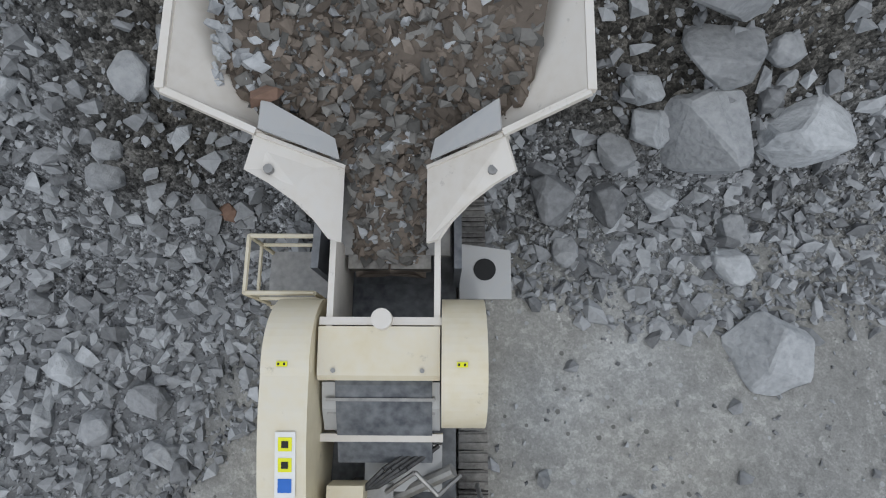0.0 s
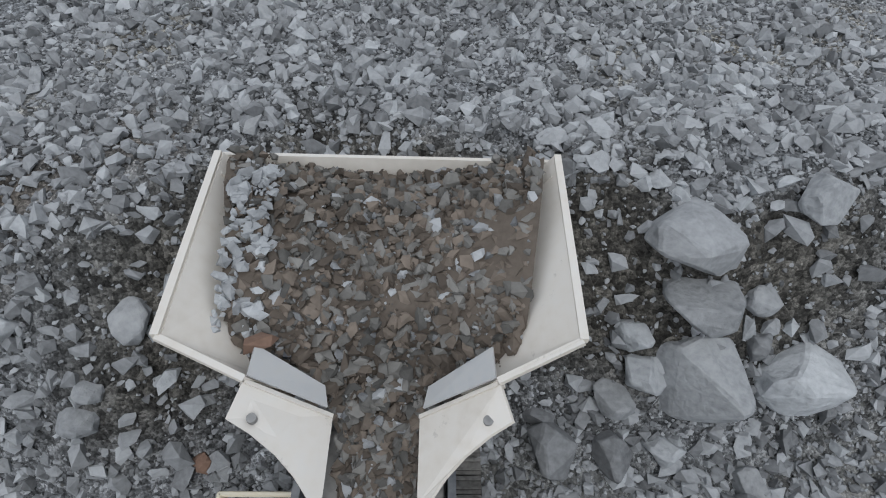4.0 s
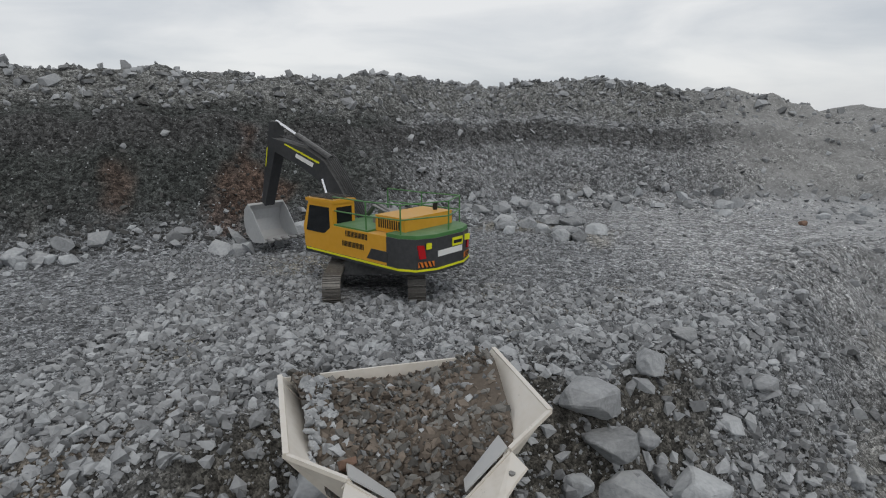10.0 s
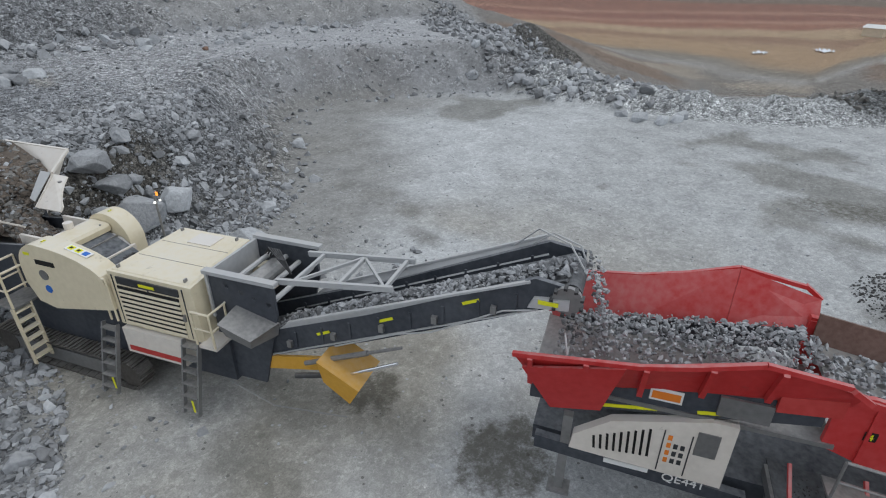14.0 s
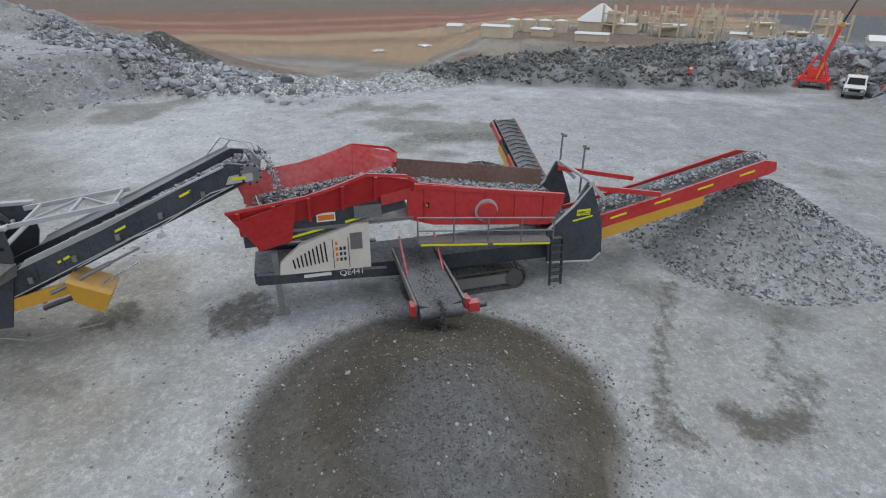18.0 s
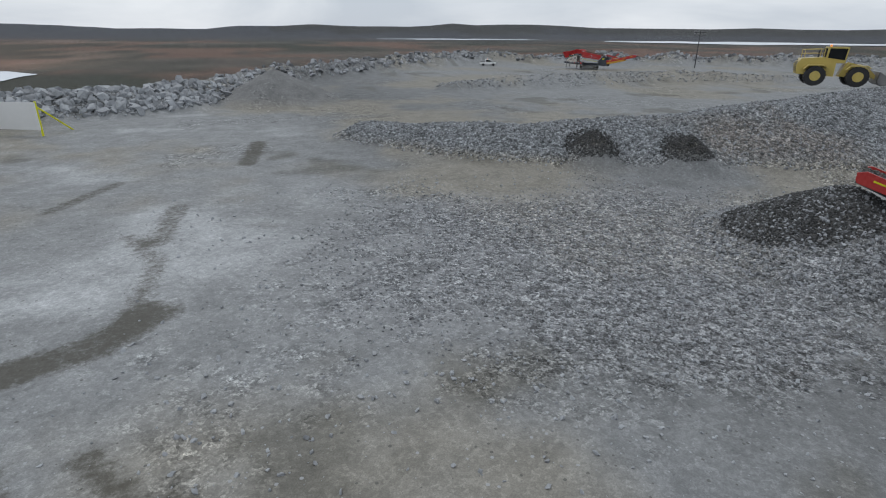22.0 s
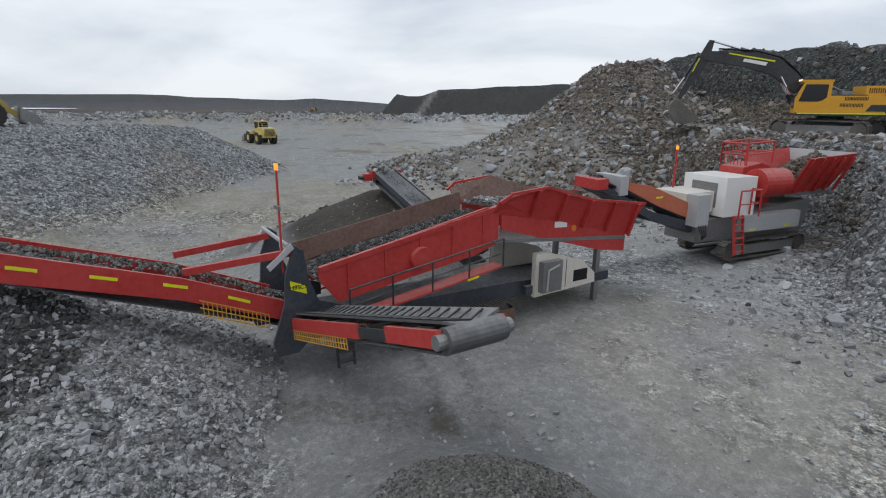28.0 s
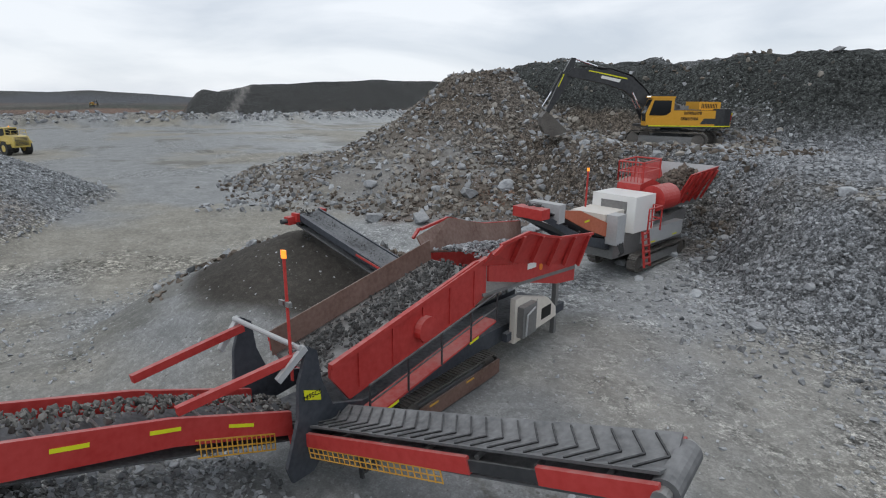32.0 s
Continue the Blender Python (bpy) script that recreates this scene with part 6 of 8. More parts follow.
    bar = mesh_of("chevron", bar, RUBBER)
    for k in range(int((p1 - p0).length / 0.36)):
        ob = new("chevron", bar)
        ob.parent = b
        ob.matrix_basis = Matrix.Translation(p0 + d * (0.3 + k * 0.36) + up * 0.03)
    for sg in (-1, 1):
        bm = bmesh.new()
        beam(bm, p0 + s * sg * (wide / 2 + 0.075) - up * 0.18, p0.lerp(p1, 0.62) + s * sg * (wide / 2 + 0.075) - up * 0.18, 0.09, 0.32)
        part("side_beam", bm, red, b, "red side beam")
        bm = bmesh.new()
        beam(bm, p0.lerp(p1, 0.78) + s * sg * (wide / 2 + 0.075) - up * 0.16, p1 + s * sg * (wide / 2 + 0.075) - up * 0.16, 0.1, 0.3)
        part("head_bracket", bm, red, b)
        bm = bmesh.new()
        beam(bm, p0.lerp(p1, 0.5) + s * sg * (wide / 2 + 0.055) - up * 0.2, p0.lerp(p1, 0.85) + s * sg * (wide / 2 + 0.055) - up * 0.2, 0.05, 0.22)
        part("dark_guard", bm, CHARCOAL, b)
        bm = bmesh.new()
        if fresh:
            beam(bm, p0.lerp(p1, 0.1) + s * sg * (wide / 2 + 0.095) - up * 0.5, p0.lerp(p1, 0.8) + s * sg * (wide / 2 + 0.095) - up * 0.5, 0.04, 0.4)
        else:
            for k in range(24):
                q = p0.lerp(p1, 0.08 + 0.02 * k)
                beam(bm, q + s * sg * (wide / 2 + 0.105) - up * 0.22, q + s * sg * (wide / 2 + 0.105) - up * 0.62, 0.02, 0.02)
            for k in range(4):
                beam(bm, p0.lerp(p1, 0.08) + s * sg * (wide / 2 + 0.105) - up * (0.24 + 0.12 * k), p0.lerp(p1, 0.54) + s * sg * (wide / 2 + 0.105) - up * (0.24 + 0.12 * k), 0.02, 0.02)
        part("belt_guard", bm, YELLOW, b, "yellow belt guard")
    one("head_drum", b, STEEL, rod, p1 - s * (wide / 2 + 0.17) - up * 0.2, p1 + s * (wide / 2 + 0.17) - up * 0.2, 0.13, 12)
    if not fresh:
        settle(r)
    return r


def settle(r):
    """This model is built with a longer screen box, a hopper that leans back and a low engine house: its pieces are drawn out to suit."""
    def fit(name, y, z):
        if name.startswith("engine_house"):
            return y * 1.04 - 0.1, z - 0.92
        if name.startswith("side_sill") or name.startswith("chassis"):
            return y, z - np.interp(y, [-5, -3.5], [0, 0.62])
        if name.startswith("support_leg") or name.startswith("leg_foot"):
            return y, z - 0.42
        base = np.interp(y, [-20.5, -15.2, -12.5, -11.8, -10.9, -5.3], [0.5, 0.38, 0.0, -0.1, -0.5, -0.2])
        lean = np.interp(y, [-5.3, 0.5], [0, 1]) * (np.interp(z, [2.9, 3.3, 4.3], [-1.0, -0.9, -0.4]) + 0.2)
        return np.interp(y, [-20.5, -12.5, -10.9, -5.1, 0.55], [-19.6, -13.3, -12.0, -5.65, 1.25]), z + (base + lean) * np.clip((z - 0.9) / 0.6, 0, 1)
    for ob in r.children:
        if ob.name.startswith("track") or ob.name.startswith("side_conveyor"):
            continue
        for q in (ob, *ob.children_recursive):
            p = q.matrix_basis.translation
            if p.length > 0.01:
                y, z = fit(ob.name, p.y, p.z)
                q.matrix_basis = Matrix.Translation((0, float(y) - p.y, float(z) - p.z)) @ q.matrix_basis
                continue
            co = np.empty(len(q.data.vertices) * 3, np.float32)
            q.data.vertices.foreach_get("co", co)
            co = co.reshape(-1, 3)
            y, z = fit(ob.name, co[:, 1].astype(float), co[:, 2].astype(float))
            co[:, 1], co[:, 2] = y, z
            q.data.vertices.foreach_set("co", co.ravel())
            q.data.update()
    for x in (-1.33, 1.33):
        guard = one("track_guard", r, RUST_STEEL, box, x - 0.03, x + 0.03, -9.0, -4.9, 0.12, 0.62, label="rusty crawler guard plate")
        for y in (-8.4, -6.6):
            one("yellow_mark", guard, YELLOW, box, x - 0.04, x + 0.04, y - 0.2, y + 0.2, 0.5, 0.56)


# ---- second crusher, grey, white and red ----
def impact_crusher():
    r = thing("tracked_crusher", pose(-51.0, -27.6, -0.5, 0, 0, 19) @ Matrix.Scale(0.98, 4), "red and white tracked crusher with orange discharge conveyor", "crusher")
    for x in (-1.2, 1.2):
        track_frame(r, x, 6.2, 12.2, 0.45, 0.5, 36)
    one("chassis", r, STEEL, prism, [(4.6, 1.0), (12.6, 0.9), (13.2, 2.6), (12, 2.6), (4.6, 2.0)], -0.95, 0.95, label="dusty grey chassis", bevel=0.02)
    for s in (-1, 1):
        one("side_box", r, PALE_STEEL, box, s * 0.95 - (0.45 if s > 0 else 0) + (0 if s > 0 else 0), s * 0.95 + 0.45, 7.4, 11.6, 1.35, 2.2, label="pale grey side box", bevel=0.03) if s > 0 else one("side_box", r, PALE_STEEL, box, -1.4, -0.95, 7.4, 11.6, 1.35, 2.2, label="pale grey side box", bevel=0.03)
        sticker(r, "reflective_strip", YELLOW_BRIGHT, (s * 1.405, 8.0, 1.45), 0.5, 0.08, "x", s)
        sticker(r, "reflective_strip", YELLOW_BRIGHT, (s * 1.405, 10.6, 1.5), 0.5, 0.08, "x", s)
    one("power_pack", r, WHITE, box, -1.25, 1.3, 5.9, 8.0, 2.2, 4.1, label="white engine house with dusty roof", bevel=0.05)
    one("grille", r, STEEL, box, -0.7, 0.8, 5.86, 5.9, 2.6, 3.8, label="grey radiator grille")
    one("front_cover", r, CREAM_GREY, box, -1.3, 0.7, 4.0, 5.85, 2.4, 3.4, label="pale dusty cover", bevel=0.06)
    one("cooler_box", r, PALE_STEEL, box, 0.72, 1.35, 4.1, 4.9, 1.9, 3.4, label="grey cooler box", bevel=0.03)
    one("red_tank", r, RED_FADED, rod, (0.95, 8.3, 3.7), (0.95, 10.2, 3.7), 0.72, 24, label="red round-ended tank", bevel=0.08)
    one("crusher_box", r, RED_FADED, prism, [(8.1, 2.2), (10.5, 2.2), (10.8, 4.2), (9.6, 4.6), (8.3, 4.4)], -1.2, 0.2, label="faded red crusher housing", bevel=0.04)
    cage = railing(r, RED_FADED, [(-1.2, 8.3, 4.5), (0.3, 8.3, 4.5), (0.3, 10.2, 4.6), (-1.2, 10.2, 4.6), (-1.2, 8.3, 4.5)], 1.1, 0.05, "red guard rail")
    for k in range(8):
        one("guard_bar", cage, RED_FADED, rod, (-1.2 + 0.2 * k, 8.3, 4.5), (-1.2 + 0.2 * k, 8.3, 5.6), 0.02, 5)
    for s in (-1, 1):
        hp = one("hopper_side", r, RED_FADED, panel, [(s * 1.9, 15.2, 5.1), (s * 1.9, 10.8, 4.9), (s * 1.0, 10.8, 3.0), (s * 1.0, 14.6, 3.2)][:: s], 0.06, label="dusty red hopper side")
        for k in range(5):
            bm = bmesh.new()
            beam(bm, (s * 1.92, 11.1 + 0.95 * k, 4.9), (s * 1.1, 11.1 + 0.95 * k, 3.1), 0.08, 0.14)
            part("rib", bm, RED_FADED, hp)
    one("hopper_rear", r, PALE_STEEL, panel, [(-1.9, 15.2, 5.1), (1.9, 15.2, 5.1), (1.0, 14.6, 3.2), (-1.0, 14.6, 3.2)], 0.06, label="grey hopper rear wall")
    one("hopper_floor", r, STEEL, box, -1.0, 1.0, 10.6, 14.7, 2.9, 3.1)
    heap_on("hopper_rubble", r, STONE_BROWN, (0, 10.9, 3.4), (0, 15.0, 4.3), 2.6, 700, 71, "earthy rubble in the hopper", (0.1, 0.5), 0.5)
    ladder(r, "ladder", RED_FADED, (1.9, 6.6, 0.4), (1.6, 6.6, 2.3), 0.6, 6, (0, 1, 0), "red access ladder")
    railing(r, RED_FADED, [(1.9, 6.2, 2.25), (1.9, 7.6, 2.25), (1.4, 7.6, 2.25)], 1.3, 0.04, "red handrail")
    c = conveyor("discharge_conveyor", r, BELT, (0, 6.0, 1.3), (0, -1.1, 4.35), 1.2, "discharge belt")
    for s in (-1, 1):
        one("side_beam", c, ORANGE if s > 0 else RED_FADED, prism, [(5.6, 1.7), (2.2, 3.0), (0.2, 3.95), (-0.2, 4.3), (1.6, 4.0), (4.2, 2.95), (5.6, 2.4)], s * 0.72 - 0.05, s * 0.72 + 0.05, label="faded orange conveyor side")
        one("lower_beam", c, NAVY, prism, [(6.2, 1.0), (2.0, 2.3), (-1.2, 4.0), (-1.2, 4.3), (2.0, 2.7), (6.2, 1.6)], s * 0.7 - 0.04, s * 0.7 + 0.04, label="dark conveyor frame")
    one("head_guard", c, PALE_STEEL, box, -0.85, 0.85, -0.25, 0.2, 3.7, 4.55, label="pale head guard", bevel=0.05)
    one("head_flap", c, RED_FADED, box, -0.8, 0.8, -1.5, -0.9, 4.05, 4.5, label="faded red head cover", bevel=0.04)
    sticker(c, "reflective_strip", YELLOW_BRIGHT, (0.775, 2.2, 3.4), 0.4, 0.09, "x", 1)
    heap_on("crushed_stone", c, STONE_DARK, (0, 5.0, 1.9), (0, -1.2, 4.5), 1.0, 350, 72, "dark stone riding on the belt")
    many("hose_bundle", r, RUBBER, [(pipe, [(1.3, 4.3 + 0.15 * k, 2.0), (1.5, 4.4 + 0.1 * k, 1.5), (1.2, 4.8, 1.2)], 0.04) for k in range(4)], "black hoses")
    m = one("beacon_mast", r, RED_FADED, rod, (-1.1, 5.0, 2.4), (-1.1, 5.0, 5.3), 0.05, 8, label="red mast with a lit beacon")
    one("beacon", m, BEACON, rod, (-1.1, 5.0, 5.3), (-1.1, 5.0, 5.46), 0.07, 10)
    for ob in r.children:
        if ob.name.startswith("track"):
            continue
        for q in (ob, *ob.children_recursive):
            co = np.empty(len(q.data.vertices) * 3, np.float32)
            q.data.vertices.foreach_get("co", co)
            co = co.reshape(-1, 3)
            co[:, 2] -= np.interp(co[:, 1], [-1.5, 5], [0.2, 0])
            co[:, 1] = np.interp(co[:, 1], [-1.5, 5, 11, 15.2], [-1.4, 5, 11, 14.6])
            q.data.vertices.foreach_set("co", co.ravel())
            q.data.update()
    return r


# ---- excavators ----
ARMS = {}


def excavator(name, m, label, arm, green, grow=1.0):
    """arm: turns of boom, stick and bucket. The house turns on the crawlers, so it is a part with its own pose."""
    r = thing(name, m, label, "excavator", "excavators")
    for x in (-1.45, 1.45):
        track_frame(r, x, -2.7, 2.7, 0.50, 0.62, 44)
    one("undercarriage", r, CHARCOAL, prism, [(-1.0, 0.7), (1.0, 0.7), (0.8, 1.15), (-0.8, 1.15)], -1.2, 1.2, label="dark undercarriage frame", bevel=0.04)
    one("slew_ring", r, CHARCOAL, rod, (0, 0, 1.1), (0, 0, 1.32), 0.75, 28)
    h = one("house", r, CHARCOAL, prism, [(-1.62, 2.3), (-1.62, -2.9), (-1.35, -3.45), (-0.7, -3.75), (0.7, -3.75), (1.35, -3.45), (1.62, -2.9), (1.62, 2.3)], 1.32, 1.5, "z", label="turning upper body", bevel=0.03)
    for s in (-1, 1):
        bd = one("body_side", h, BODY_YELLOW, prism, [(2.0 if s < 0 else 1.2, 1.5), (-2.3, 1.5), (-2.3, 2.5), (0.6, 2.5), (1.0, 2.2), (2.0 if s < 0 else 1.2, 1.9)], min(s * 0.75, s * 1.6), max(s * 0.75, s * 1.6), label="yellow body side", bevel=0.04)
        for k in range(16):
            for zz, y0 in ((2.33, -0.2), (1.95, 0.0)):
                one("grille_slot", bd, BLACK, box, s * 1.6 - 0.012, s * 1.6 + 0.012, y0 - k * 0.075 - 0.02, y0 - k * 0.075 + 0.02, zz - 0.1, zz + 0.1)
        one("dark_panel", h, CHARCOAL, prism, [(-1.3, 1.6), (-2.35, 1.6), (-2.35, 1.98), (-1.55, 1.98)], s * 1.6 - 0.015, s * 1.6 + 0.015)
        bm = bmesh.new()
        beam(bm, (s * 1.635, 2.2, 1.46), (s * 1.635, -2.9, 1.46), 0.02, 0.07)
        beam(bm, (s * 1.635, -2.9, 1.46), (s * 1.37, -3.46, 1.46), 0.02, 0.07)
        beam(bm, (s * 1.37, -3.46, 1.46), (s * 0.7, -3.77, 1.46), 0.02, 0.07)
        part("reflective_strip", bm, YELLOW_BRIGHT, h, "bright yellow edge strip")
    bm = bmesh.new()
    beam(bm, (-0.7, -3.77, 1.46), (0.7, -3.77, 1.46), 0.02, 0.07)
    part("reflective_strip", bm, YELLOW_BRIGHT, h)
    cw = one("counterweight", h, CHARCOAL, prism, [(-1.6, -2.3), (-1.6, -2.9), (-1.33, -3.45), (-0.7, -3.74), (0.7, -3.74), (1.33, -3.45), (1.6, -2.9), (1.6, -2.3)], 1.5, 2.5, "z", label="charcoal rounded counterweight", bevel=0.07)
    one("counterweight_top", h, GREEN if green else CHARCOAL, prism, [(-1.58, -2.3), (-1.58, -2.9), (-1.31, -3.42), (-0.7, -3.7), (0.7, -3.7), (1.31, -3.42), (1.58, -2.9), (1.58, -2.3)], 2.5, 2.62, "z", label="green painted deck edge" if green else "dark deck edge", bevel=0.04)
    one("name_bar", cw, WHITE, box, -0.62, 0.62, -3.762, -3.73, 1.86, 2.06, label="white maker's mark drawn as a bar")
    for s in (-1, 1):
        one("tail_light", cw, RED_LIGHT, hexa, [(s * 1.05, -3.62, 1.85), (s * 1.25, -3.54, 1.85), (s * 1.25, -3.48, 1.85), (s * 1.05, -3.5, 1.85), (s * 1.12, -3.60, 2.3), (s * 1.32, -3.50, 2.3), (s * 1.32, -3.42, 2.3), (s * 1.12, -3.5, 2.3)], label="red tail light")
        chev = one("hazard_board", cw, SIGN_ORANGE, panel, [(s * 0.78, -3.725, 1.56), (s * 1.3, -3.50, 1.56), (s * 1.3, -3.50, 1.74), (s * 0.78, -3.725, 1.74)][:: s], 0.02, label="orange and black hazard stripes")
        for k in range(4):
            f0, f1 = 0.05 + k * 0.25, 0.15 + k * 0.25
            a, b = Vector((s * 0.78, -3.74, 0)), Vector((s * 1.3, -3.515, 0))
            p = [a.lerp(b, f0) + Vector((0, 0, 1.56)), a.lerp(b, f1) + Vector((0, 0, 1.56)), a.lerp(b, min(f1 + 0.12, 1)) + Vector((0, 0, 1.74)), a.lerp(b, min(f0 + 0.12, 1)) + Vector((0, 0, 1.74))]
            one("hazard_stripe", chev, BLACK, panel, p[:: s], 0.012)
    for x, w in ((-0.85, 0.42), (-0.45, 0.36), (1.0, 0.3)):
        one("warning_sign", cw, YELLOW_BRIGHT, box, x - w / 2, x + w / 2, -3.75 + abs(x) * 0.09, -3.70 + abs(x) * 0.09, 2.16, 2.36, label="yellow warning sign")
    plq = one("number_board", cw, YELLOW_BRIGHT, box, 0.1, 0.62, -3.775, -3.74, 2.1, 2.38, label="yellow fleet board")
    one("board_bar", plq, BLACK, box, 0.15, 0.57, -3.782, -3.77, 2.18, 2.29)
    hood = one("engine_hood", h, BODY_YELLOW, box, -1.15, 1.25, -2.75, -1.3, 2.52, 3.08, label="yellow engine hood", bevel=0.12)
    for k in range(10):
        one("hood_slot", hood, BLACK, box, -1.165, -1.14, -2.5 + 0.11 * k, -2.45 + 0.11 * k, 2.65, 2.95)
    one("exhaust", h, BLACK, rod, (0.95, -2.2, 3.0), (0.95, -2.2, 3.35), 0.09, 12)
    one("deck", h, GREEN if green else CHARCOAL, box, -1.55, 1.55, -1.3, 1.0, 2.5, 2.56, label="dusty top deck")
    if green:
        for p, q in (((-1.5, 0.6, 2.55), (-1.5, -1.2, 2.55)), ((-1.5, -1.2, 2.55), (-1.5, -2.9, 2.6)), ((-1.5, -2.9, 2.6), (0.2, -3.5, 2.6)), ((0.2, -3.5, 2.6), (1.5, -2.9, 2.6)), ((1.5, -2.9, 2.6), (1.5, -1.0, 2.55)), ((1.5, -1.0, 2.55), (1.5, 0.9, 2.55))):
            one("post", h, GREEN, rod, q, Vector(q) + Vector((0, 0, 1)), 0.028, 6)
            for up in (1.0, 0.5):
                one("handrail", h, GREEN, rod, Vector(p) + Vector((0, 0, up)), Vector(q) + Vector((0, 0, up)), 0.026, 6, label="green deck handrail")
    many("deck_clutter", h, STEEL, [(box, 0.3, 0.9, -0.6, 0.2, 2.56, 2.9), (box, -0.4, 0.1, -0.9, -0.3, 2.56, 2.8), (pipe, [(0.2, 0.8, 2.6), (0.1, 0.2, 3.1), (0.3, -0.5, 2.8)], 0.05), (pipe, [(0.35, 0.8, 2.6), (0.3, 0.2, 3.15), (0.45, -0.5, 2.8)], 0.05)], "dusty hoses and boxes")
    cab = one("cab", h, BODY_YELLOW, prism, [(2.35, 1.45), (0.55, 1.45), (0.55, 3.3), (2.0, 3.3), (2.4, 2.3)], -1.58, -0.55, label="yellow cab with dark windows", bevel=0.05)
    one("window", cab, GLASS, prism, [(2.2, 2.15), (0.75, 2.15), (0.75, 3.15), (1.92, 3.15)], -1.597, -1.57, label="dark side window")
    one("window", cab, GLASS, prism, [(2.2, 2.15), (0.75, 2.15), (0.75, 3.15), (1.92, 3.15)], -0.56, -0.535)
    one("windscreen", cab, GLASS, hexa, [(-1.48, 2.37, 1.75), (-0.65, 2.37, 1.75), (-0.65, 2.43, 2.3), (-1.48, 2.43, 2.3), (-1.48, 2.02, 3.2), (-0.65, 2.02, 3.2), (-0.65, 2.05, 3.2), (-1.48, 2.05, 3.2)], label="dark windscreen")
    one("rear_window", cab, GLASS, box, -1.4, -0.7, 0.53, 0.556, 2.4, 3.15)
    one("roof_guard", cab, BODY_YELLOW, box, -1.6, -0.52, 0.5, 2.15, 3.3, 3.42, bevel=0.03)
    one("roof_lamp", cab, LAMP_ON, box, -1.4, -0.8, 2.1, 2.18, 3.36, 3.44, label="lit roof lamp")
    bars = bmesh.new()
    for k in range(8):
        beam(bars, (-1.5 + 0.13 * k, 0.6, 3.47), (-1.5 + 0.13 * k, 2.1, 3.47), 0.03, 0.04)
    part("roof_bars", bars, CHARCOAL, cab)
    # boom, stick and bucket, in the plane x = 0.15
    a1, a2, a3 = (radians(q) for q in arm)
    foot = Vector((0.15, 0.9, 2.0))
    bm = bmesh.new()
    prof = [(-0.25, -0.25), (1.2, 0.05), (2.9, 0.35), (4.2, 0.15), (6.6, -0.55), (6.75, -0.3), (6.6, 0.0), (4.3, 1.0), (3.0, 1.25), (1.9, 1.0), (0.0, 0.32)]
    def rot(p, q, a, o):
        return (o[0] + p * math.cos(a) - q * math.sin(a), o[1] + p * math.sin(a) + q * math.cos(a))
    o = (foot.y, foot.z)
    prof = [(p * grow, q * grow) for p, q in prof]
    prism(bm, [rot(p, q, a1, o) for p, q in prof], -0.2, 0.5)
    boom = part("boom", bm, CHARCOAL, h, "charcoal curved boom", 0.03)
    for s in (-0.21, 0.51):
        bm = bmesh.new()
        prism(bm, [rot(p, q, a1, o) for p, q in [(p * grow, q * grow) for p, q in ((3.2, 0.98), (5.6, 0.30), (5.6, 0.37), (3.2, 1.06))]], min(s, s * 1.02), max(s, s * 1.02) + 0.004)
        part("reflective_strip", bm, YELLOW_BRIGHT, boom)
        bm = bmesh.new()
        prism(bm, [rot(p, q, a1, o) for p, q in [(p * grow, q * grow) for p, q in ((3.5, 0.60), (4.7, 0.28), (4.7, 0.46), (3.5, 0.80))]], min(s, s * 1.02), max(s, s * 1.02) + 0.004)
        part("name_bar", bm, WHITE, boom, "white maker's mark drawn as a bar")
        b0, b1 = rot(-0.1, -0.5, a1 * 0.3, (foot.y + 0.9, foot.z)), rot(2.7, 0.5, a1, o)
        mid = ((b0[0] + b1[0]) / 2, (b0[1] + b1[1]) / 2)
        ram = one("boom_ram", h, CHARCOAL, rod, (s * 1.15, *b0), (s * 1.15, *mid), 0.12, 10)
        one("piston", ram, CHROME, rod, (s * 1.15, *mid), (s * 1.15, *b1), 0.07, 10, label="bright piston rod")
    hose = bmesh.new()
    for k in range(6):
        q = [(p, t + 0.06) for p, t in ((0.2 * grow, 0.4 * grow), (1.9 * grow, 1.06 * grow), (3.0 * grow, 1.32 * grow), (4.3 * grow, 1.08 * grow), (6.2 * grow, 0.3 * grow))]
        pipe(hose, [(-0.1 + 0.1 * k, *rot(p, t, a1, o)) for p, t in q], 0.03)
    part("boom_hoses", hose, RUBBER, boom)
    tip = rot(6.55 * grow, -0.3 * grow, a1, o)
    bm = bmesh.new()
    prism(bm, [rot(p, q, a2, tip) for p, q in ((-1.0, 0.15), (-0.9, 0.45), (0.2, 0.42), (3.0, 0.14), (3.05, -0.14), (0.2, -0.28))], -0.1, 0.4)
    stick = part("stick", bm, CHARCOAL, h, "charcoal stick", 0.03)
    for s in (-0.11, 0.41):
        bm = bmesh.new()
        prism(bm, [rot(p, q, a2, tip) for p, q in ((0.3, 0.30), (1.2, 0.21), (1.2, 0.27), (0.3, 0.37))], s, s + 0.01)
        part("reflective_strip", bm, YELLOW_BRIGHT, stick)
    r0, r1 = rot(3.0, 1.35, a1, o), rot(-0.95, 0.3, a2, tip)
    mid = ((r0[0] * 0.4 + r1[0] * 0.6), (r0[1] * 0.4 + r1[1] * 0.6))
    ram = one("stick_ram", h, CHARCOAL, rod, (0.15, *r0), (0.15, *mid), 0.13, 10)
    one("piston", ram, CHROME, rod, (0.15, *mid), (0.15, *r1), 0.07, 10)
    ram2 = one("bucket_ram", stick, CHARCOAL, rod, (0.15, *rot(0.2, 0.5, a2, tip)), (0.15, *rot(1.7, 0.45, a2, tip)), 0.1, 10)
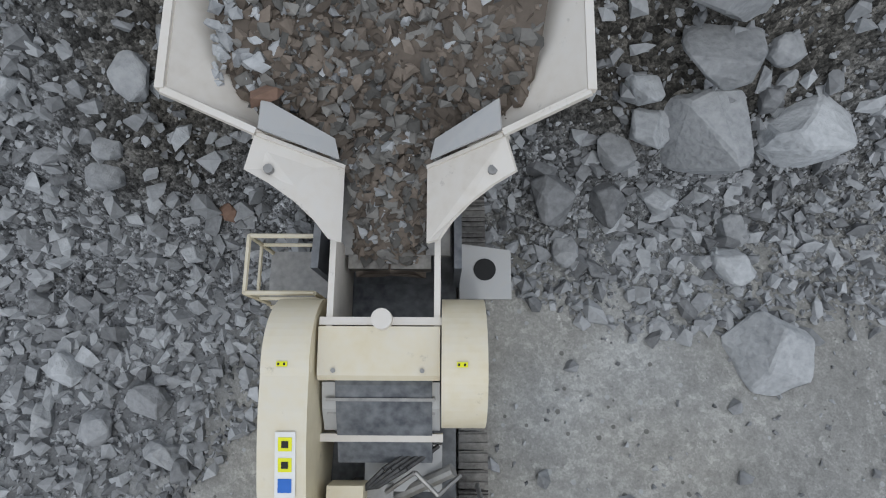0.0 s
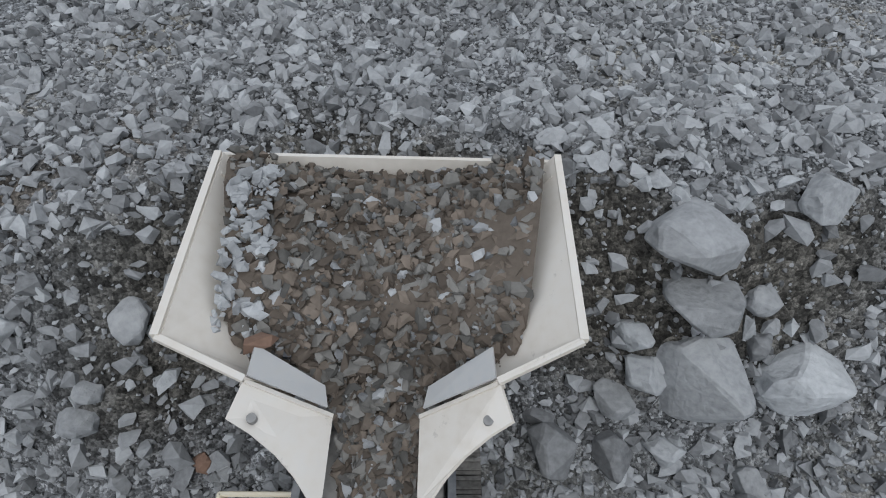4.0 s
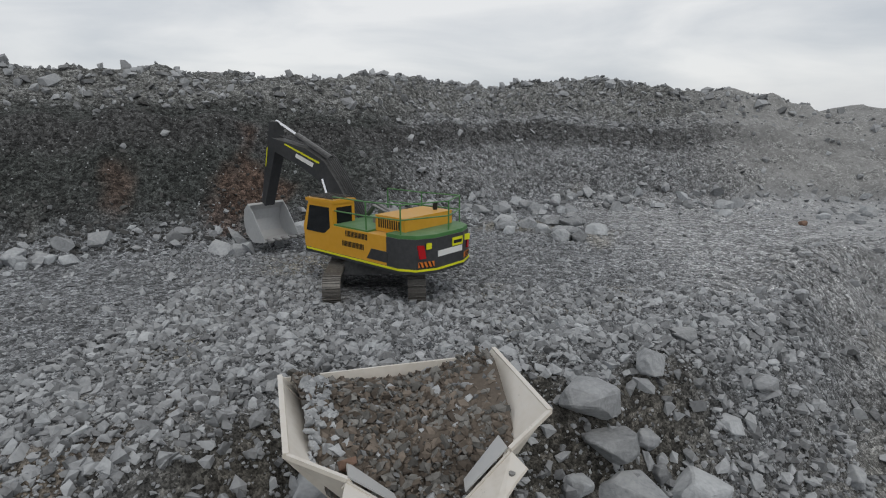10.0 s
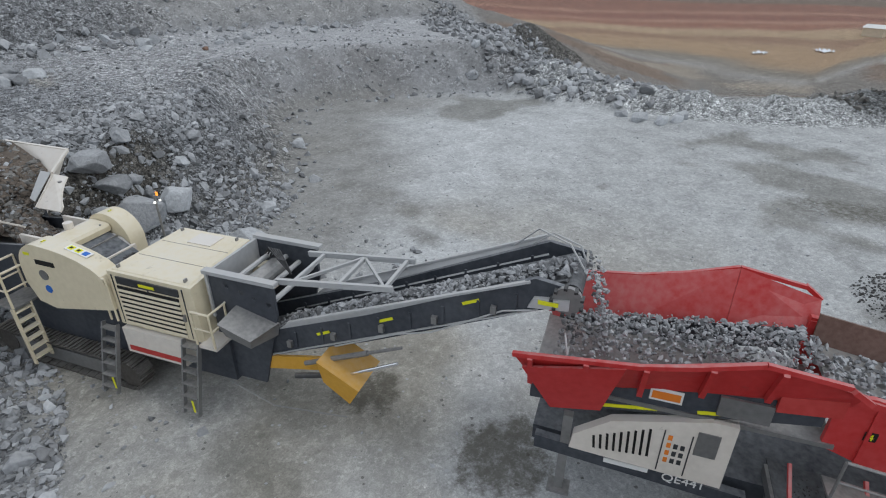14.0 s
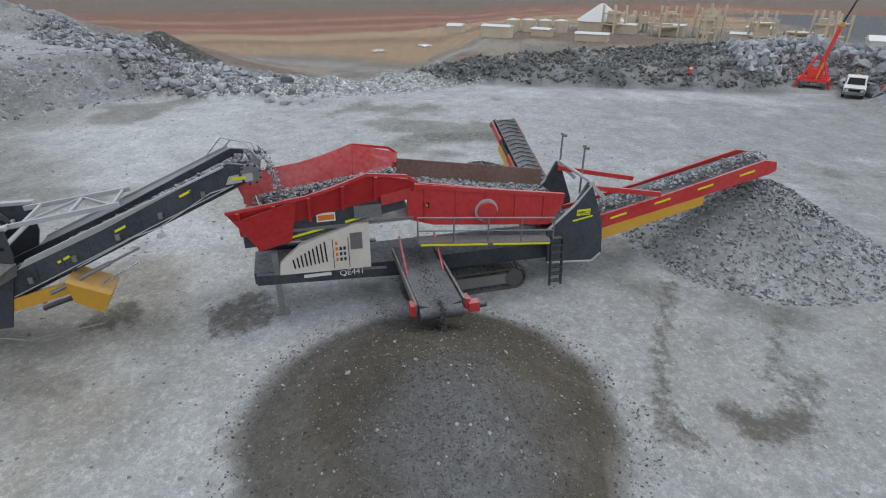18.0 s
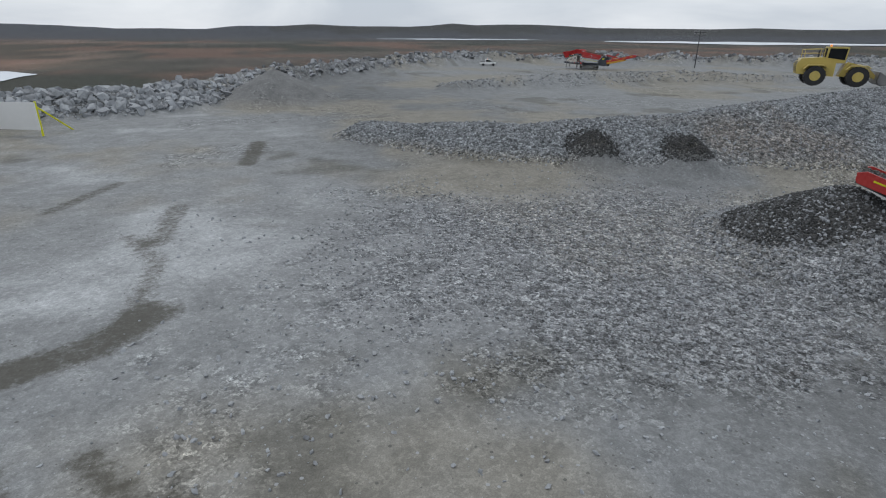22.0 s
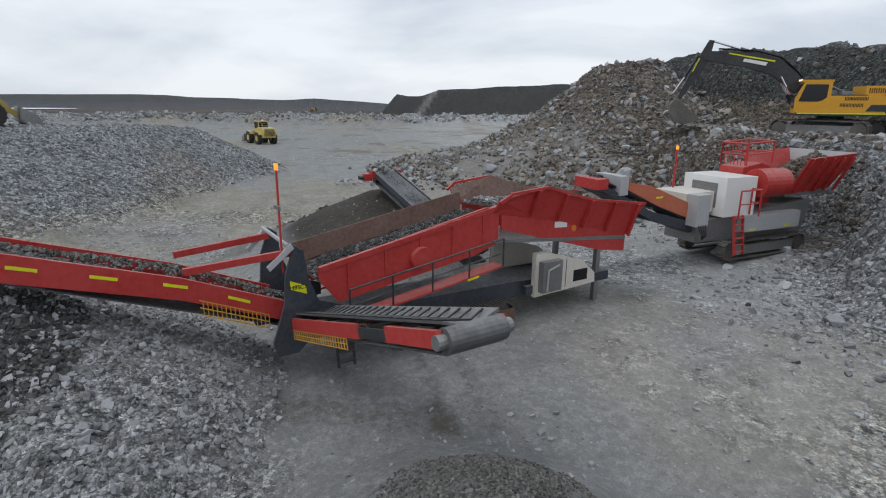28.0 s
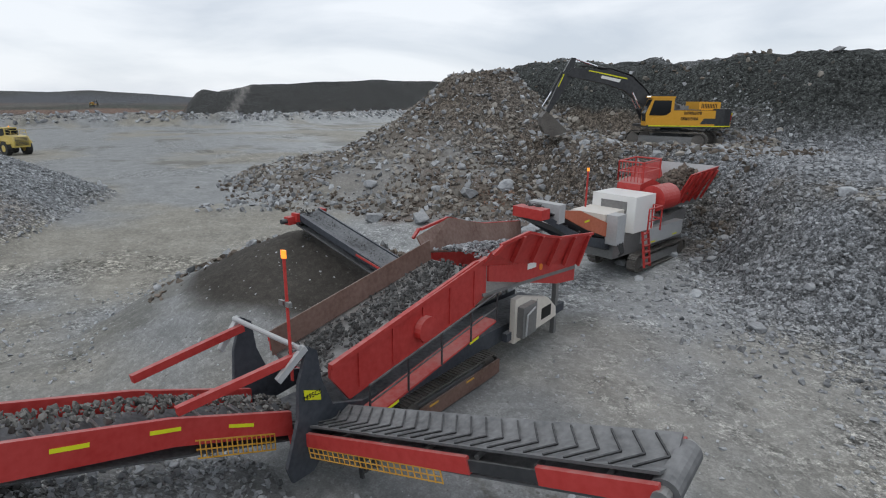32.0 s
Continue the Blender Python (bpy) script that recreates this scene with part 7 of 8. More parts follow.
    one("piston", ram2, CHROME, rod, (0.15, *rot(1.7, 0.45, a2, tip)), (0.15, *rot(2.9, 0.5, a2, tip)), 0.06, 10)
    end = rot(3.0, 0.0, a2, tip)
    bm = bmesh.new()
    outer = [(0.0, 0.25), (0.35, 0.55), (0.95, 0.6), (1.5, 0.35), (1.75, -0.2), (1.6, -0.9), (1.45, -1.25)]
    inner = [(1.38, -1.2), (1.52, -0.85), (1.62, -0.2), (1.42, 0.25), (0.9, 0.48), (0.4, 0.42), (0.05, 0.1)]
    prism(bm, [rot(p, q, a3, end) for p, q in outer + inner], -0.75, 1.05)
    bucket = part("bucket", bm, PALE_STEEL if green else TRACK, h, "worn pale steel bucket" if green else "dark worn steel bucket", 0.0)
    for s in (-0.78, 1.05):
        bm = bmesh.new()
        prism(bm, [rot(p, q, a3, end) for p, q in outer + [(0.3, -0.15)]], s, s + 0.04)
        part("bucket_cheek", bm, PALE_STEEL if green else TRACK, bucket)
    for k in range(5):
        bm = bmesh.new()
        x = -0.68 + 0.4 * k
        prism(bm, [rot(p, q, a3, end) for p, q in ((1.5, -1.1), (1.4, -1.55), (1.33, -1.55), (1.36, -1.1))], x, x + 0.14)
        part("bucket_tooth", bm, STEEL, bucket)
    ARMS[h] = (foot, [boom, stick, bucket, ram])
    return r, h


# ---- wheel loader ----
def wheel_loader(m, label):
    r = thing("wheel_loader", m, label, "wheel loader", "wheel loaders")
    wheels = []
    for x in (-1.25, 1.25):
        for y in (-2.0, 1.7):
            w = new("wheel")
            w.parent = r
            w.matrix_basis = pose(x, y, 0.95)
            one("tyre", w, RUBBER, rod, (-0.36, 0, 0), (0.36, 0, 0), 0.95, 28, bevel=0.1)
            one("rim", w, LOADER_YELLOW, rod, (-0.38, 0, 0), (0.38, 0, 0), 0.48, 20)
            for k in range(18):
                a = 2 * math.pi * k / 18
                bm = bmesh.new()
                beam(bm, (-0.34, math.cos(a) * 0.95, math.sin(a) * 0.95), (0.34, math.cos(a + 0.15) * 0.95, math.sin(a + 0.15) * 0.95), 0.12, 0.06)
                part("tread_bar", bm, RUBBER, w)
            wheels.append(w)
    one("rear_body", r, LOADER_YELLOW, prism, [(-3.6, 1.1), (-0.3, 0.9), (-0.3, 2.3), (-1.5, 2.75), (-3.4, 2.6), (-3.75, 2.0)], -1.05, 1.05, label="dusty yellow engine body", bevel=0.08)
    for k in range(7):
        one("radiator_bar", r, CHARCOAL, box, -0.85, 0.85, -3.78, -3.70, 1.4 + 0.17 * k, 1.47 + 0.17 * k)
    one("front_frame", r, LOADER_YELLOW, prism, [(0.2, 0.9), (2.4, 0.8), (2.2, 1.9), (0.6, 2.2)], -0.6, 0.6, label="yellow front frame", bevel=0.05)
    cab = one("cab", r, LOADER_YELLOW, prism, [(-1.3, 2.2), (0.5, 2.2), (0.6, 3.75), (-1.2, 3.75)], -0.8, 0.8, label="cab with dark windows", bevel=0.05)
    for s in (-1, 1):
        one("window", cab, GLASS, prism, [(-1.1, 2.7), (0.4, 2.5), (0.48, 3.6), (-1.05, 3.6)], s * 0.805 - 0.012, s * 0.805 + 0.012)
        for y in (-2.0, 1.7):
            one("mudguard", r, LOADER_YELLOW, prism, [(y - 1.1, 1.6), (y - 0.8, 2.0), (y + 0.6, 2.05), (y + 1.0, 1.8), (y + 0.95, 1.75), (y + 0.55, 1.98), (y - 0.75, 1.93), (y - 1.05, 1.55)], s * 0.95 if s > 0 else -1.6, 1.6 if s > 0 else -0.95)
        bm = bmesh.new()
        beam(bm, (s * 0.5, 0.9, 2.1), (s * 0.5, 2.6, 1.6), 0.2, 0.4)
        beam(bm, (s * 0.5, 2.6, 1.6), (s * 0.5, 3.5, 0.75), 0.2, 0.32)
        part("lift_arm", bm, LOADER_YELLOW, r, "yellow lift arm")
    one("window", cab, GLASS, box, -0.7, 0.7, 0.5, 0.57, 2.5, 3.6)
    one("window", cab, GLASS, box, -0.7, 0.7, -1.33, -1.25, 2.75, 3.6)
    bm = bmesh.new()
    prism(bm, [(3.4, 1.5), (3.3, 0.5), (3.7, 0.2), (4.8, 0.15), (4.8, 0.22), (3.75, 0.3), (3.42, 0.6), (3.5, 1.5)], -1.6, 1.6)
    for s in (-1.6, 1.54):
        prism(bm, [(3.4, 1.5), (3.3, 0.5), (3.7, 0.2), (4.8, 0.15), (4.5, 0.9)], s, s + 0.06)
    part("bucket", bm, STEEL, r, "dusty steel bucket")
    one("exhaust", r, CHARCOAL, rod, (0.5, -1.9, 2.7), (0.5, -1.9, 3.4), 0.08, 10)
    hr = bmesh.new()
    rail(hr, [(-0.95, -1.5, 2.75), (-0.95, -3.2, 2.65), (0.95, -3.2, 2.65), (0.95, -1.5, 2.75)], 0.8, 0.03)
    part("handrail", hr, LOADER_YELLOW, r)
    one("beacon", r, BEACON, rod, (0, -0.9, 3.78), (0, -0.9, 3.95), 0.08, 10)
    return r, wheels


# ---- the machines in their places ----
crusher_a = jaw_crusher()
screen_a = screener("screener", pose(4.29, -14.9, 0, 0, 0, 22.6), "bright red and dark blue tracked screener with cream engine doors", (4.3, 1.7, 1.75), ((0.4, -11.5, 1.9), (7.9, -12.1, 4.1)), True, 11)
screen_b = screener("screener", pose(-49.03, -29.2, -0.9, 0, 0, 27.3), "dusty red tracked screener with wide chevron side belt", (8.0, 4.45, 2.3), ((0.6, -12.2, 1.65), (8.8, -12.1, 4.25)), False, 31)
crusher_b = impact_crusher()
digger_a, house_a = excavator("excavator", pose(-5.75, 13.2, 4.12, 0, 0, 10) @ Matrix.Scale(1.06, 4), "yellow and charcoal tracked excavator with green deck rails", (34, -66, -80), True)
digger_b, house_b = excavator("excavator", pose(-63.9, -7.2, 4.75, 0, 0, 120) @ Matrix.Scale(1.1, 4), "yellow and charcoal tracked excavator reaching over rubble", (27, -62, -95), False, 1.1)
loader_a, wheels_a = wheel_loader(pose(-70.6, -69.8, 4.75, 0, 0, 42), "yellow wheel loader on top of the stockpile")
loader_b, wheels_b = wheel_loader(pose(-112, -52, 0, 0, 0, 150), "yellow wheel loader driving over the dusty floor")


# ---- loose stones over the place ----
def spread():
    def on_bench(x, y, z, sd, wd, rub, face, ed, stock):
        return np.where((sd > -0.8) & (wd < 1), 0.85, 0) * np.interp(y, [0, 14, 40], [1, 0.9, 0.5]) * np.interp(x, [1, 9], [1, 0.4]) * (0.25 + 0.75 * step(-0.2, 0.15, rough(x, y, 7, 3, 81.0)))

    def near_hopper(x, y, z, sd, wd, rub, face, ed, stock):
        return np.where((sd > np.interp(x, [-4.5, -2.5], [-9.5, -6.2])) & (wd < 0), 0.95, 0.03) * np.where((sd > -3.0) & (sd < -0.5) & (x > -8) & (x < 5), 0.35, 1)

    def on_slope(x, y, z, sd, wd, rub, face, ed, stock):
        return np.where((sd > -6.5) & (sd < 0.8), 0.9, 0) * np.interp(x, [6, 15], [1, 0.2])

    def on_wall(x, y, z, sd, wd, rub, face, ed, stock):
        return np.where(wd > -2.5, np.interp(wd, [-2.5, 0, 2, 5, 8, 14, 25], [0.9, 0.6, 0.35, 0.5, 0.95, 0.95, 0]), 0) * np.where(wd < 6, np.interp(x, [-31, -28, -10, -7], [1, 0.06, 0.08, 1]), 1) * np.interp(x, [12, 26], [1, 0.22])

    scatter("bench_gravel", STONE, 50000, (-34, 42, -2, 40), 0.07, 0.42, 101, on_bench, "grey blasted gravel over the bench", power=4.0)
    scatter("bench_gravel", STONE, 46000, (-17, 13, 3, 20), 0.05, 0.22, 150, on_bench, "fine grey blasted gravel over the bench", power=2.6)
    scatter("bench_gravel", STONE_PALE, 4000, (-24, 24, 3, 34), 0.10, 0.5, 151, on_bench, "pale broken stone over the bench", power=3.0)
    scatter("fine_gravel", STONE, 34000, (-13, 10, -8, 13), 0.04, 0.17, 141, near_hopper, "fine grey chippings round the hopper", power=1.2)
    scatter("hopper_side_rubble", STONE, 16000, (-13, 10, -8, 13), 0.12, 0.5, 142, near_hopper, "grey broken stone heaped round the hopper", power=2.4)
    scatter("hopper_side_rubble", STONE_PALE, 2500, (-13, 10, -8, 13), 0.14, 0.6, 143, near_hopper, "pale broken stone heaped round the hopper", power=2.2)
    scatter("slope_rubble", STONE, 38000, (-24, 48, -9, 30), 0.06, 0.7, 102, on_slope, "grey broken rock down the bench slope", power=3.6)
    scatter("wall_rubble", STONE, 40000, (-40, 60, 5, 60), 0.10, 0.8, 103, on_wall, "grey rubble on the rock face and its crest", power=3.4)
    scatter("crest_blocks", STONE, 2600, (-40, 60, 14, 60), 0.5, 1.5, 144, lambda x, y, z, sd, wd, rub, face, ed, stock: np.where((wd > 7) & (wd < 13), 0.55, 0) * np.interp(x, [14, 28], [1, 0.3]), "grey blocks lying along the crest of the rock face", power=1.8)
    scatter("toe_blocks", STONE_PALE, 2600, (-34, 40, 8, 44), 0.45, 1.7, 145, lambda x, y, z, sd, wd, rub, face, ed, stock: np.where((wd > -3.5) & (wd < 0.3), 0.5, 0), "pale blocks fallen to the foot of the rock face", power=2.0)
    scatter("wall_rubble", STONE_DARK, 12000, (-34, -4, 10, 34), 0.08, 0.45, 104, lambda x, y, z, sd, wd, rub, face, ed, stock: np.where((wd > -2) & (wd < 1.5), 0.9, np.where((wd > 0) & (wd < 7), 0.2, 0)), "dark rubble on the rock face", power=2.4)
    scatter("floor_gravel", STONE_PALE, 22000, (-16, 45, -46, 16), 0.03, 0.22, 105, lambda x, y, z, sd, wd, rub, face, ed, stock: np.where((sd < -4) & (ed < -4), 0.16 + 0.5 * np.exp(sd / 5), 0), "small stones on the dusty floor", power=5)
    scatter("berm_rubble", STONE, 30000, (30, 72, -70, 40), 0.12, 1.2, 106, lambda x, y, z, sd, wd, rub, face, ed, stock: np.where((np.abs(ed) < 6) & (z > 0.3), 0.9, 0) * np.interp(y, [-52, -44, -6, 4], [1, 0, 0, 1]), "grey rock heaped along the pit edge", power=3.2)
    scatter("bank_rubble", STONE_MID, 9000, (49, 66, -54, -12), 0.12, 0.9, 153, lambda x, y, z, sd, wd, rub, face, ed, stock: np.where(z > 0.25, 0.6, 0), "dark grey rubble on a two-tiered bank", power=2.6)
    scatter("berm_rubble", STONE_PALE, 30000, (-26, 62, -120, -48), 0.35, 1.9, 107, lambda x, y, z, sd, wd, rub, face, ed, stock: np.where((np.abs(ed) < 5.5) & (z > 0.3), 0.9, 0), "pale rock heaped along the pit edge", power=2.0)
    scatter("berm_rubble", STONE, 14000, (-225, -10, -225, -100), 0.5, 2.2, 108, lambda x, y, z, sd, wd, rub, face, ed, stock: np.where((np.abs(ed) < 6) & (z > 0.5), 0.9, 0), "grey rock along the far pit edge", power=1.6)
    scatter("berm_rubble", STONE, 8000, (-270, -200, -175, 70), 0.5, 2.2, 146, lambda x, y, z, sd, wd, rub, face, ed, stock: np.where((np.abs(ed) < 6) & (z > 0.5), 0.9, 0), "grey rock along the western pit edge", power=1.6)
    scatter("pit_gravel", STONE, 27000, (-46, -14, -62, -40), 0.05, 0.2, 152, lambda x, y, z, sd, wd, rub, face, ed, stock: np.where(stock < 0.3, 0.75 * gravel_field(x, y), 0), "pale grey crushed gravel spread over the floor", power=2.2)
    scatter("pit_gravel", STONE_PALE, 26000, (-60, -2, -66, -20), 0.04, 0.26, 109, lambda x, y, z, sd, wd, rub, face, ed, stock: np.where((sd < -5) & (stock < 0.2) & (z < 0.2), 0.14 + 0.8 * step(-0.1, 0.35, rough(x, y, 9, 3, 44.0)), 0) * step(0, 10, -4 - x), "grey gravel spread on the floor", power=2.5)
    scatter("slope_rubble", STONE, 40000, (-66, -28, -36, 0), 0.07, 0.42, 110, lambda x, y, z, sd, wd, rub, face, ed, stock: np.interp(sd, [-11, -5], [0, 0.85]) * step(-67, -62, x), "grey rubble round the second bench", power=3.2)
    scatter("heap_rubble", STONE_TAN, 15000, (-104, -58, -46, 4), 0.12, 0.9, 149, lambda x, y, z, sd, wd, rub, face, ed, stock: np.where((z > 0.3), 0.8 * step(-0.4, 0.1, rough(x, y, 9, 3, 61.0)), 0) * np.where((wd > -0.5) & (heap_share(x, y) < z - 1), 0.05, 1), "weathered tan rock in the blasted heap", power=2.6)
    scatter("heap_rubble", STONE, 11000, (-110, -56, -50, 8), 0.12, 0.95, 111, lambda x, y, z, sd, wd, rub, face, ed, stock: np.where((z > 0.1), 0.75, 0) * np.where((wd > -0.5) & (heap_share(x, y) < z - 1), 0.1, 1), "grey and brown blasted rock heap", power=2.6)
    scatter("heap_rubble", STONE_BROWN, 34000, (-104, -54, -44, 6), 0.10, 0.6, 112, lambda x, y, z, sd, wd, rub, face, ed, stock: np.where((z > 0.1), 0.9 * step(-0.3, 0.2, rough(x, y, 7, 3, 51.0)), 0) * np.where((wd > -0.5) & (heap_share(x, y) < z - 1), 0.1, 1), "brown rock in the blasted heap", power=2.4)
    scatter("heap_rubble", STONE_RUST, 4000, (-80, -54, -30, -6), 0.1, 0.5, 147, lambda x, y, z, sd, wd, rub, face, ed, stock: np.where((z > 0.25), 0.9 * step(0.1, 0.4, 0.5 * rough(x, y, 5, 3, 61.0) + 0.6 - np.hypot((x + 66) / 7, (y + 20) / 7)), 0), "rusty rock in the blasted heap", power=2.2)
    scatter("stockpile_gravel", STONE, 40000, (-92, -18, -92, -48), 0.10, 0.34, 113, lambda x, y, z, sd, wd, rub, face, ed, stock: np.where((stock > 0.15) & (stock > z - 0.1), 0.9, 0), "grey crushed stone of the long stockpile", power=1.6)
    scatter("bank_gravel", STONE, 9000, (-140, -40, -142, -110), 0.2, 0.6, 148, lambda x, y, z, sd, wd, rub, face, ed, stock: np.where(z > 0.4, 0.8, 0), "grey crushed stone of a low far bank", power=1.6)
    for cx, cy, rad, mat, n, size, seed, lab in ((12.3, -34.4, 5.0, STONE, 4500, (0.09, 0.28), 121, "grey crushed stone of a stockpile"), (13.6, -35.4, 2.6, STONE_DARK, 1100, (0.09, 0.24), 132, "fresh dark stone on a stockpile"), (-0.6, -21.8, 5.2, STONE_MID, 5500, (0.03, 0.11), 122, "fine dark stone of a stockpile"), (-2.4, -22.6, 2.6, STONE_MID, 3500, (0.03, 0.08), 123, "fine grey stone of a stockpile"), (-40.2, -47.0, 6.2, STONE, 5000, (0.1, 0.3), 124, "grey crushed stone of a stockpile"), (-38.9, -48.0, 3.4, STONE_DARK, 7500, (0.1, 0.28), 125, "fresh dark stone on a stockpile"), (-34.6, -35.8, 2.0, STONE_MID, 6500, (0.04, 0.12), 126, "small mound of fine dark stone"), (-38.0, -65.6, 1.9, STONE_DARK, 1500, (0.1, 0.28), 128, "dark stone tipped on the stockpile"), (-44.5, -62.3, 1.8, STONE_DARK, 1500, (0.1, 0.28), 129, "dark stone tipped on the stockpile"), (56.0, 19.4, 5.6, STONE_MID, 5000, (0.12, 0.4), 154, "dark crushed stone of a mound behind the bench"), (19.0, -22.0, 2.2, STONE_DARK, 1500, (0.06, 0.18), 130, "dark stone of a small stockpile")):
        rs = np.random.RandomState(seed)
        a, d = rs.rand(n) * 2 * math.pi, rad * 1.12 * rs.rand(n) ** 0.62
        x, y = cx + d * np.cos(a), cy + d * np.sin(a)
        z = ground_at(x, y)[0]
        s = size[0] + (size[1] - size[0]) * rs.rand(n) ** 1.8
        ob = new("stockpile_gravel", stone_mesh("stockpile_gravel", mat, np.stack([x, y, z + s * 0.1], 1), s, seed))
        tagged(ob, lab, "loose stones", kind="stuff")


def boulders():
    kinds = [boulder_mesh("boulder", STONE_PALE if k % 3 else STONE, 200 + k) for k in range(9)]
    rust = [boulder_mesh("boulder", STONE_RUST, 300 + k) for k in range(2)]
    rs = random.Random(77)
    # along the slope beside the first hopper
    spots = [(x, y, 0.78 * d) for x, y, d in ((1.5, 4.9, 1.84), (2.0, 4.3, 1.57), (2.5, 3.6, 2.1), (4.3, 4.5, 1.9), (0.5, 1.9, 1.3), (1.6, 2.2, 1.1), (5.4, 0.6, 1.78), (1.2, 3.8, 0.8), (3.1, 5.0, 0.75), (3.3, 4.5, 0.7), (4.3, 2.0, 1.04), (1.1, 1.0, 0.72), (1.6, 3.4, 1.0), (1.2, 2.9, 0.9), (4.1, 2.7, 0.8), (2.4, 2.6, 0.86), (3.4, 6.2, 1.1), (4.7, 7.8, 0.95), (5.6, 6.0, 0.8), (6.8, 7.0, 0.9), (15.3, 10.9, 1.1), (12.2, 4.9, 0.8), (10.5, 5.2, 0.7), (8.2, 3.4, 0.9), (9.4, 6.6, 0.8),
             (-6.8, 0.3, 0.9), (-8.5, -0.7, 0.75), (-7.1, -4.9, 0.82), (-5.3, -4.8, 0.96), (-8.2, -4.0, 0.78), (-7.1, -1.3, 0.72), (-4.1, -5.7, 0.56), (-7.1, -5.9, 0.7), (-6.0, -5.6, 0.8), (-4.6, -5.6, 0.76), (-7.0, -0.9, 0.52), (-5.8, -1.9, 0.57), (-5.0, 2.4, 1.5), (-5.4, 1.0, 0.9), (-8.9, -0.2, 0.72), (-5.4, -0.9, 0.54))]
    line_x = np.array([rs.uniform(-30, 10) for _ in range(64)])
    for x in line_x:
        ys = np.linspace(10, 42, 161)
        toe = ground_at(np.full(161, x), ys)[2]
        spots.append((x, float(ys[int(np.argmax(toe > -1.6))]) + rs.uniform(-1.3, 0.9), rs.uniform(0.45, 1.05)))
    for k in range(16):
        spots.append((rs.uniform(-1.5, 5.0), rs.uniform(21.5, 27), rs.uniform(0.6, 1.25)))
    for k in range(14):
        spots.append((rs.uniform(4, 26), rs.uniform(26, 36), rs.uniform(0.5, 1.0)))
    for k in range(26):
        t = rs.random()
        spots.append((38.5 + rs.uniform(-2, 3.5), 16 - 22 * t, rs.uniform(0.6, 1.3)))
    for k in range(44):
        t = rs.random()
        spots.append((54 - 42 * t + rs.uniform(-2, 2.5), -57 - 34 * t * t - 2 + rs.uniform(-3, 3), rs.uniform(0.9, 2.6)))
    for k in range(18):
        spots.append((rs.uniform(-74, -57), rs.uniform(-31, -14), rs.uniform(0.5, 1.2)))
    for k in range(20):
        spots.append((rs.uniform(-54, -36), rs.uniform(-22, -6), rs.uniform(0.35, 0.8)))
    spots.append((50.5, -63.0, 2.2))
    for k, (x, y, s) in enumerate(spots):
        z = float(ground_at(np.array([x]), np.array([y]))[0][0])
        ob = new("boulder", rs.choice(kinds) if k % 41 != 40 else rs.choice(rust))
        s *= 0.59
        ob.matrix_basis = pose(x, y, z + 0.26 * s, rs.uniform(-15, 15), rs.uniform(-15, 15), rs.uniform(0, 360)) @ Matrix.Diagonal((s, s, s, 1))
        tagged(ob, "large rusty brown block of blasted rock" if k % 41 == 40 else "large pale grey block of blasted rock", "boulder", "blasted boulders")


spread()
boulders()


# ---- far things ----
def far_house(name, x, y, z, a, w, d, h, mat, roof, label, category):
    r = thing(name, pose(x, y, z, 0, 0, a), label, category)
    one("wall", r, mat, box, -w / 2, w / 2, -d / 2, d / 2, 0, h)
    one("roof", r, roof, prism, [(-d / 2 - 0.5, h), (d / 2 + 0.5, h), (0, h + d * 0.14)], -w / 2 - 0.5, w / 2 + 0.5)
    for k in range(max(2, int(w / 5))):
        one("window", r, CHARCOAL, box, -w / 2 + 2 + 5 * k - 0.8, -w / 2 + 2 + 5 * k + 0.8, -d / 2 - 0.05, -d / 2 + 0.05, h * 0.35, h * 0.7)
    return r


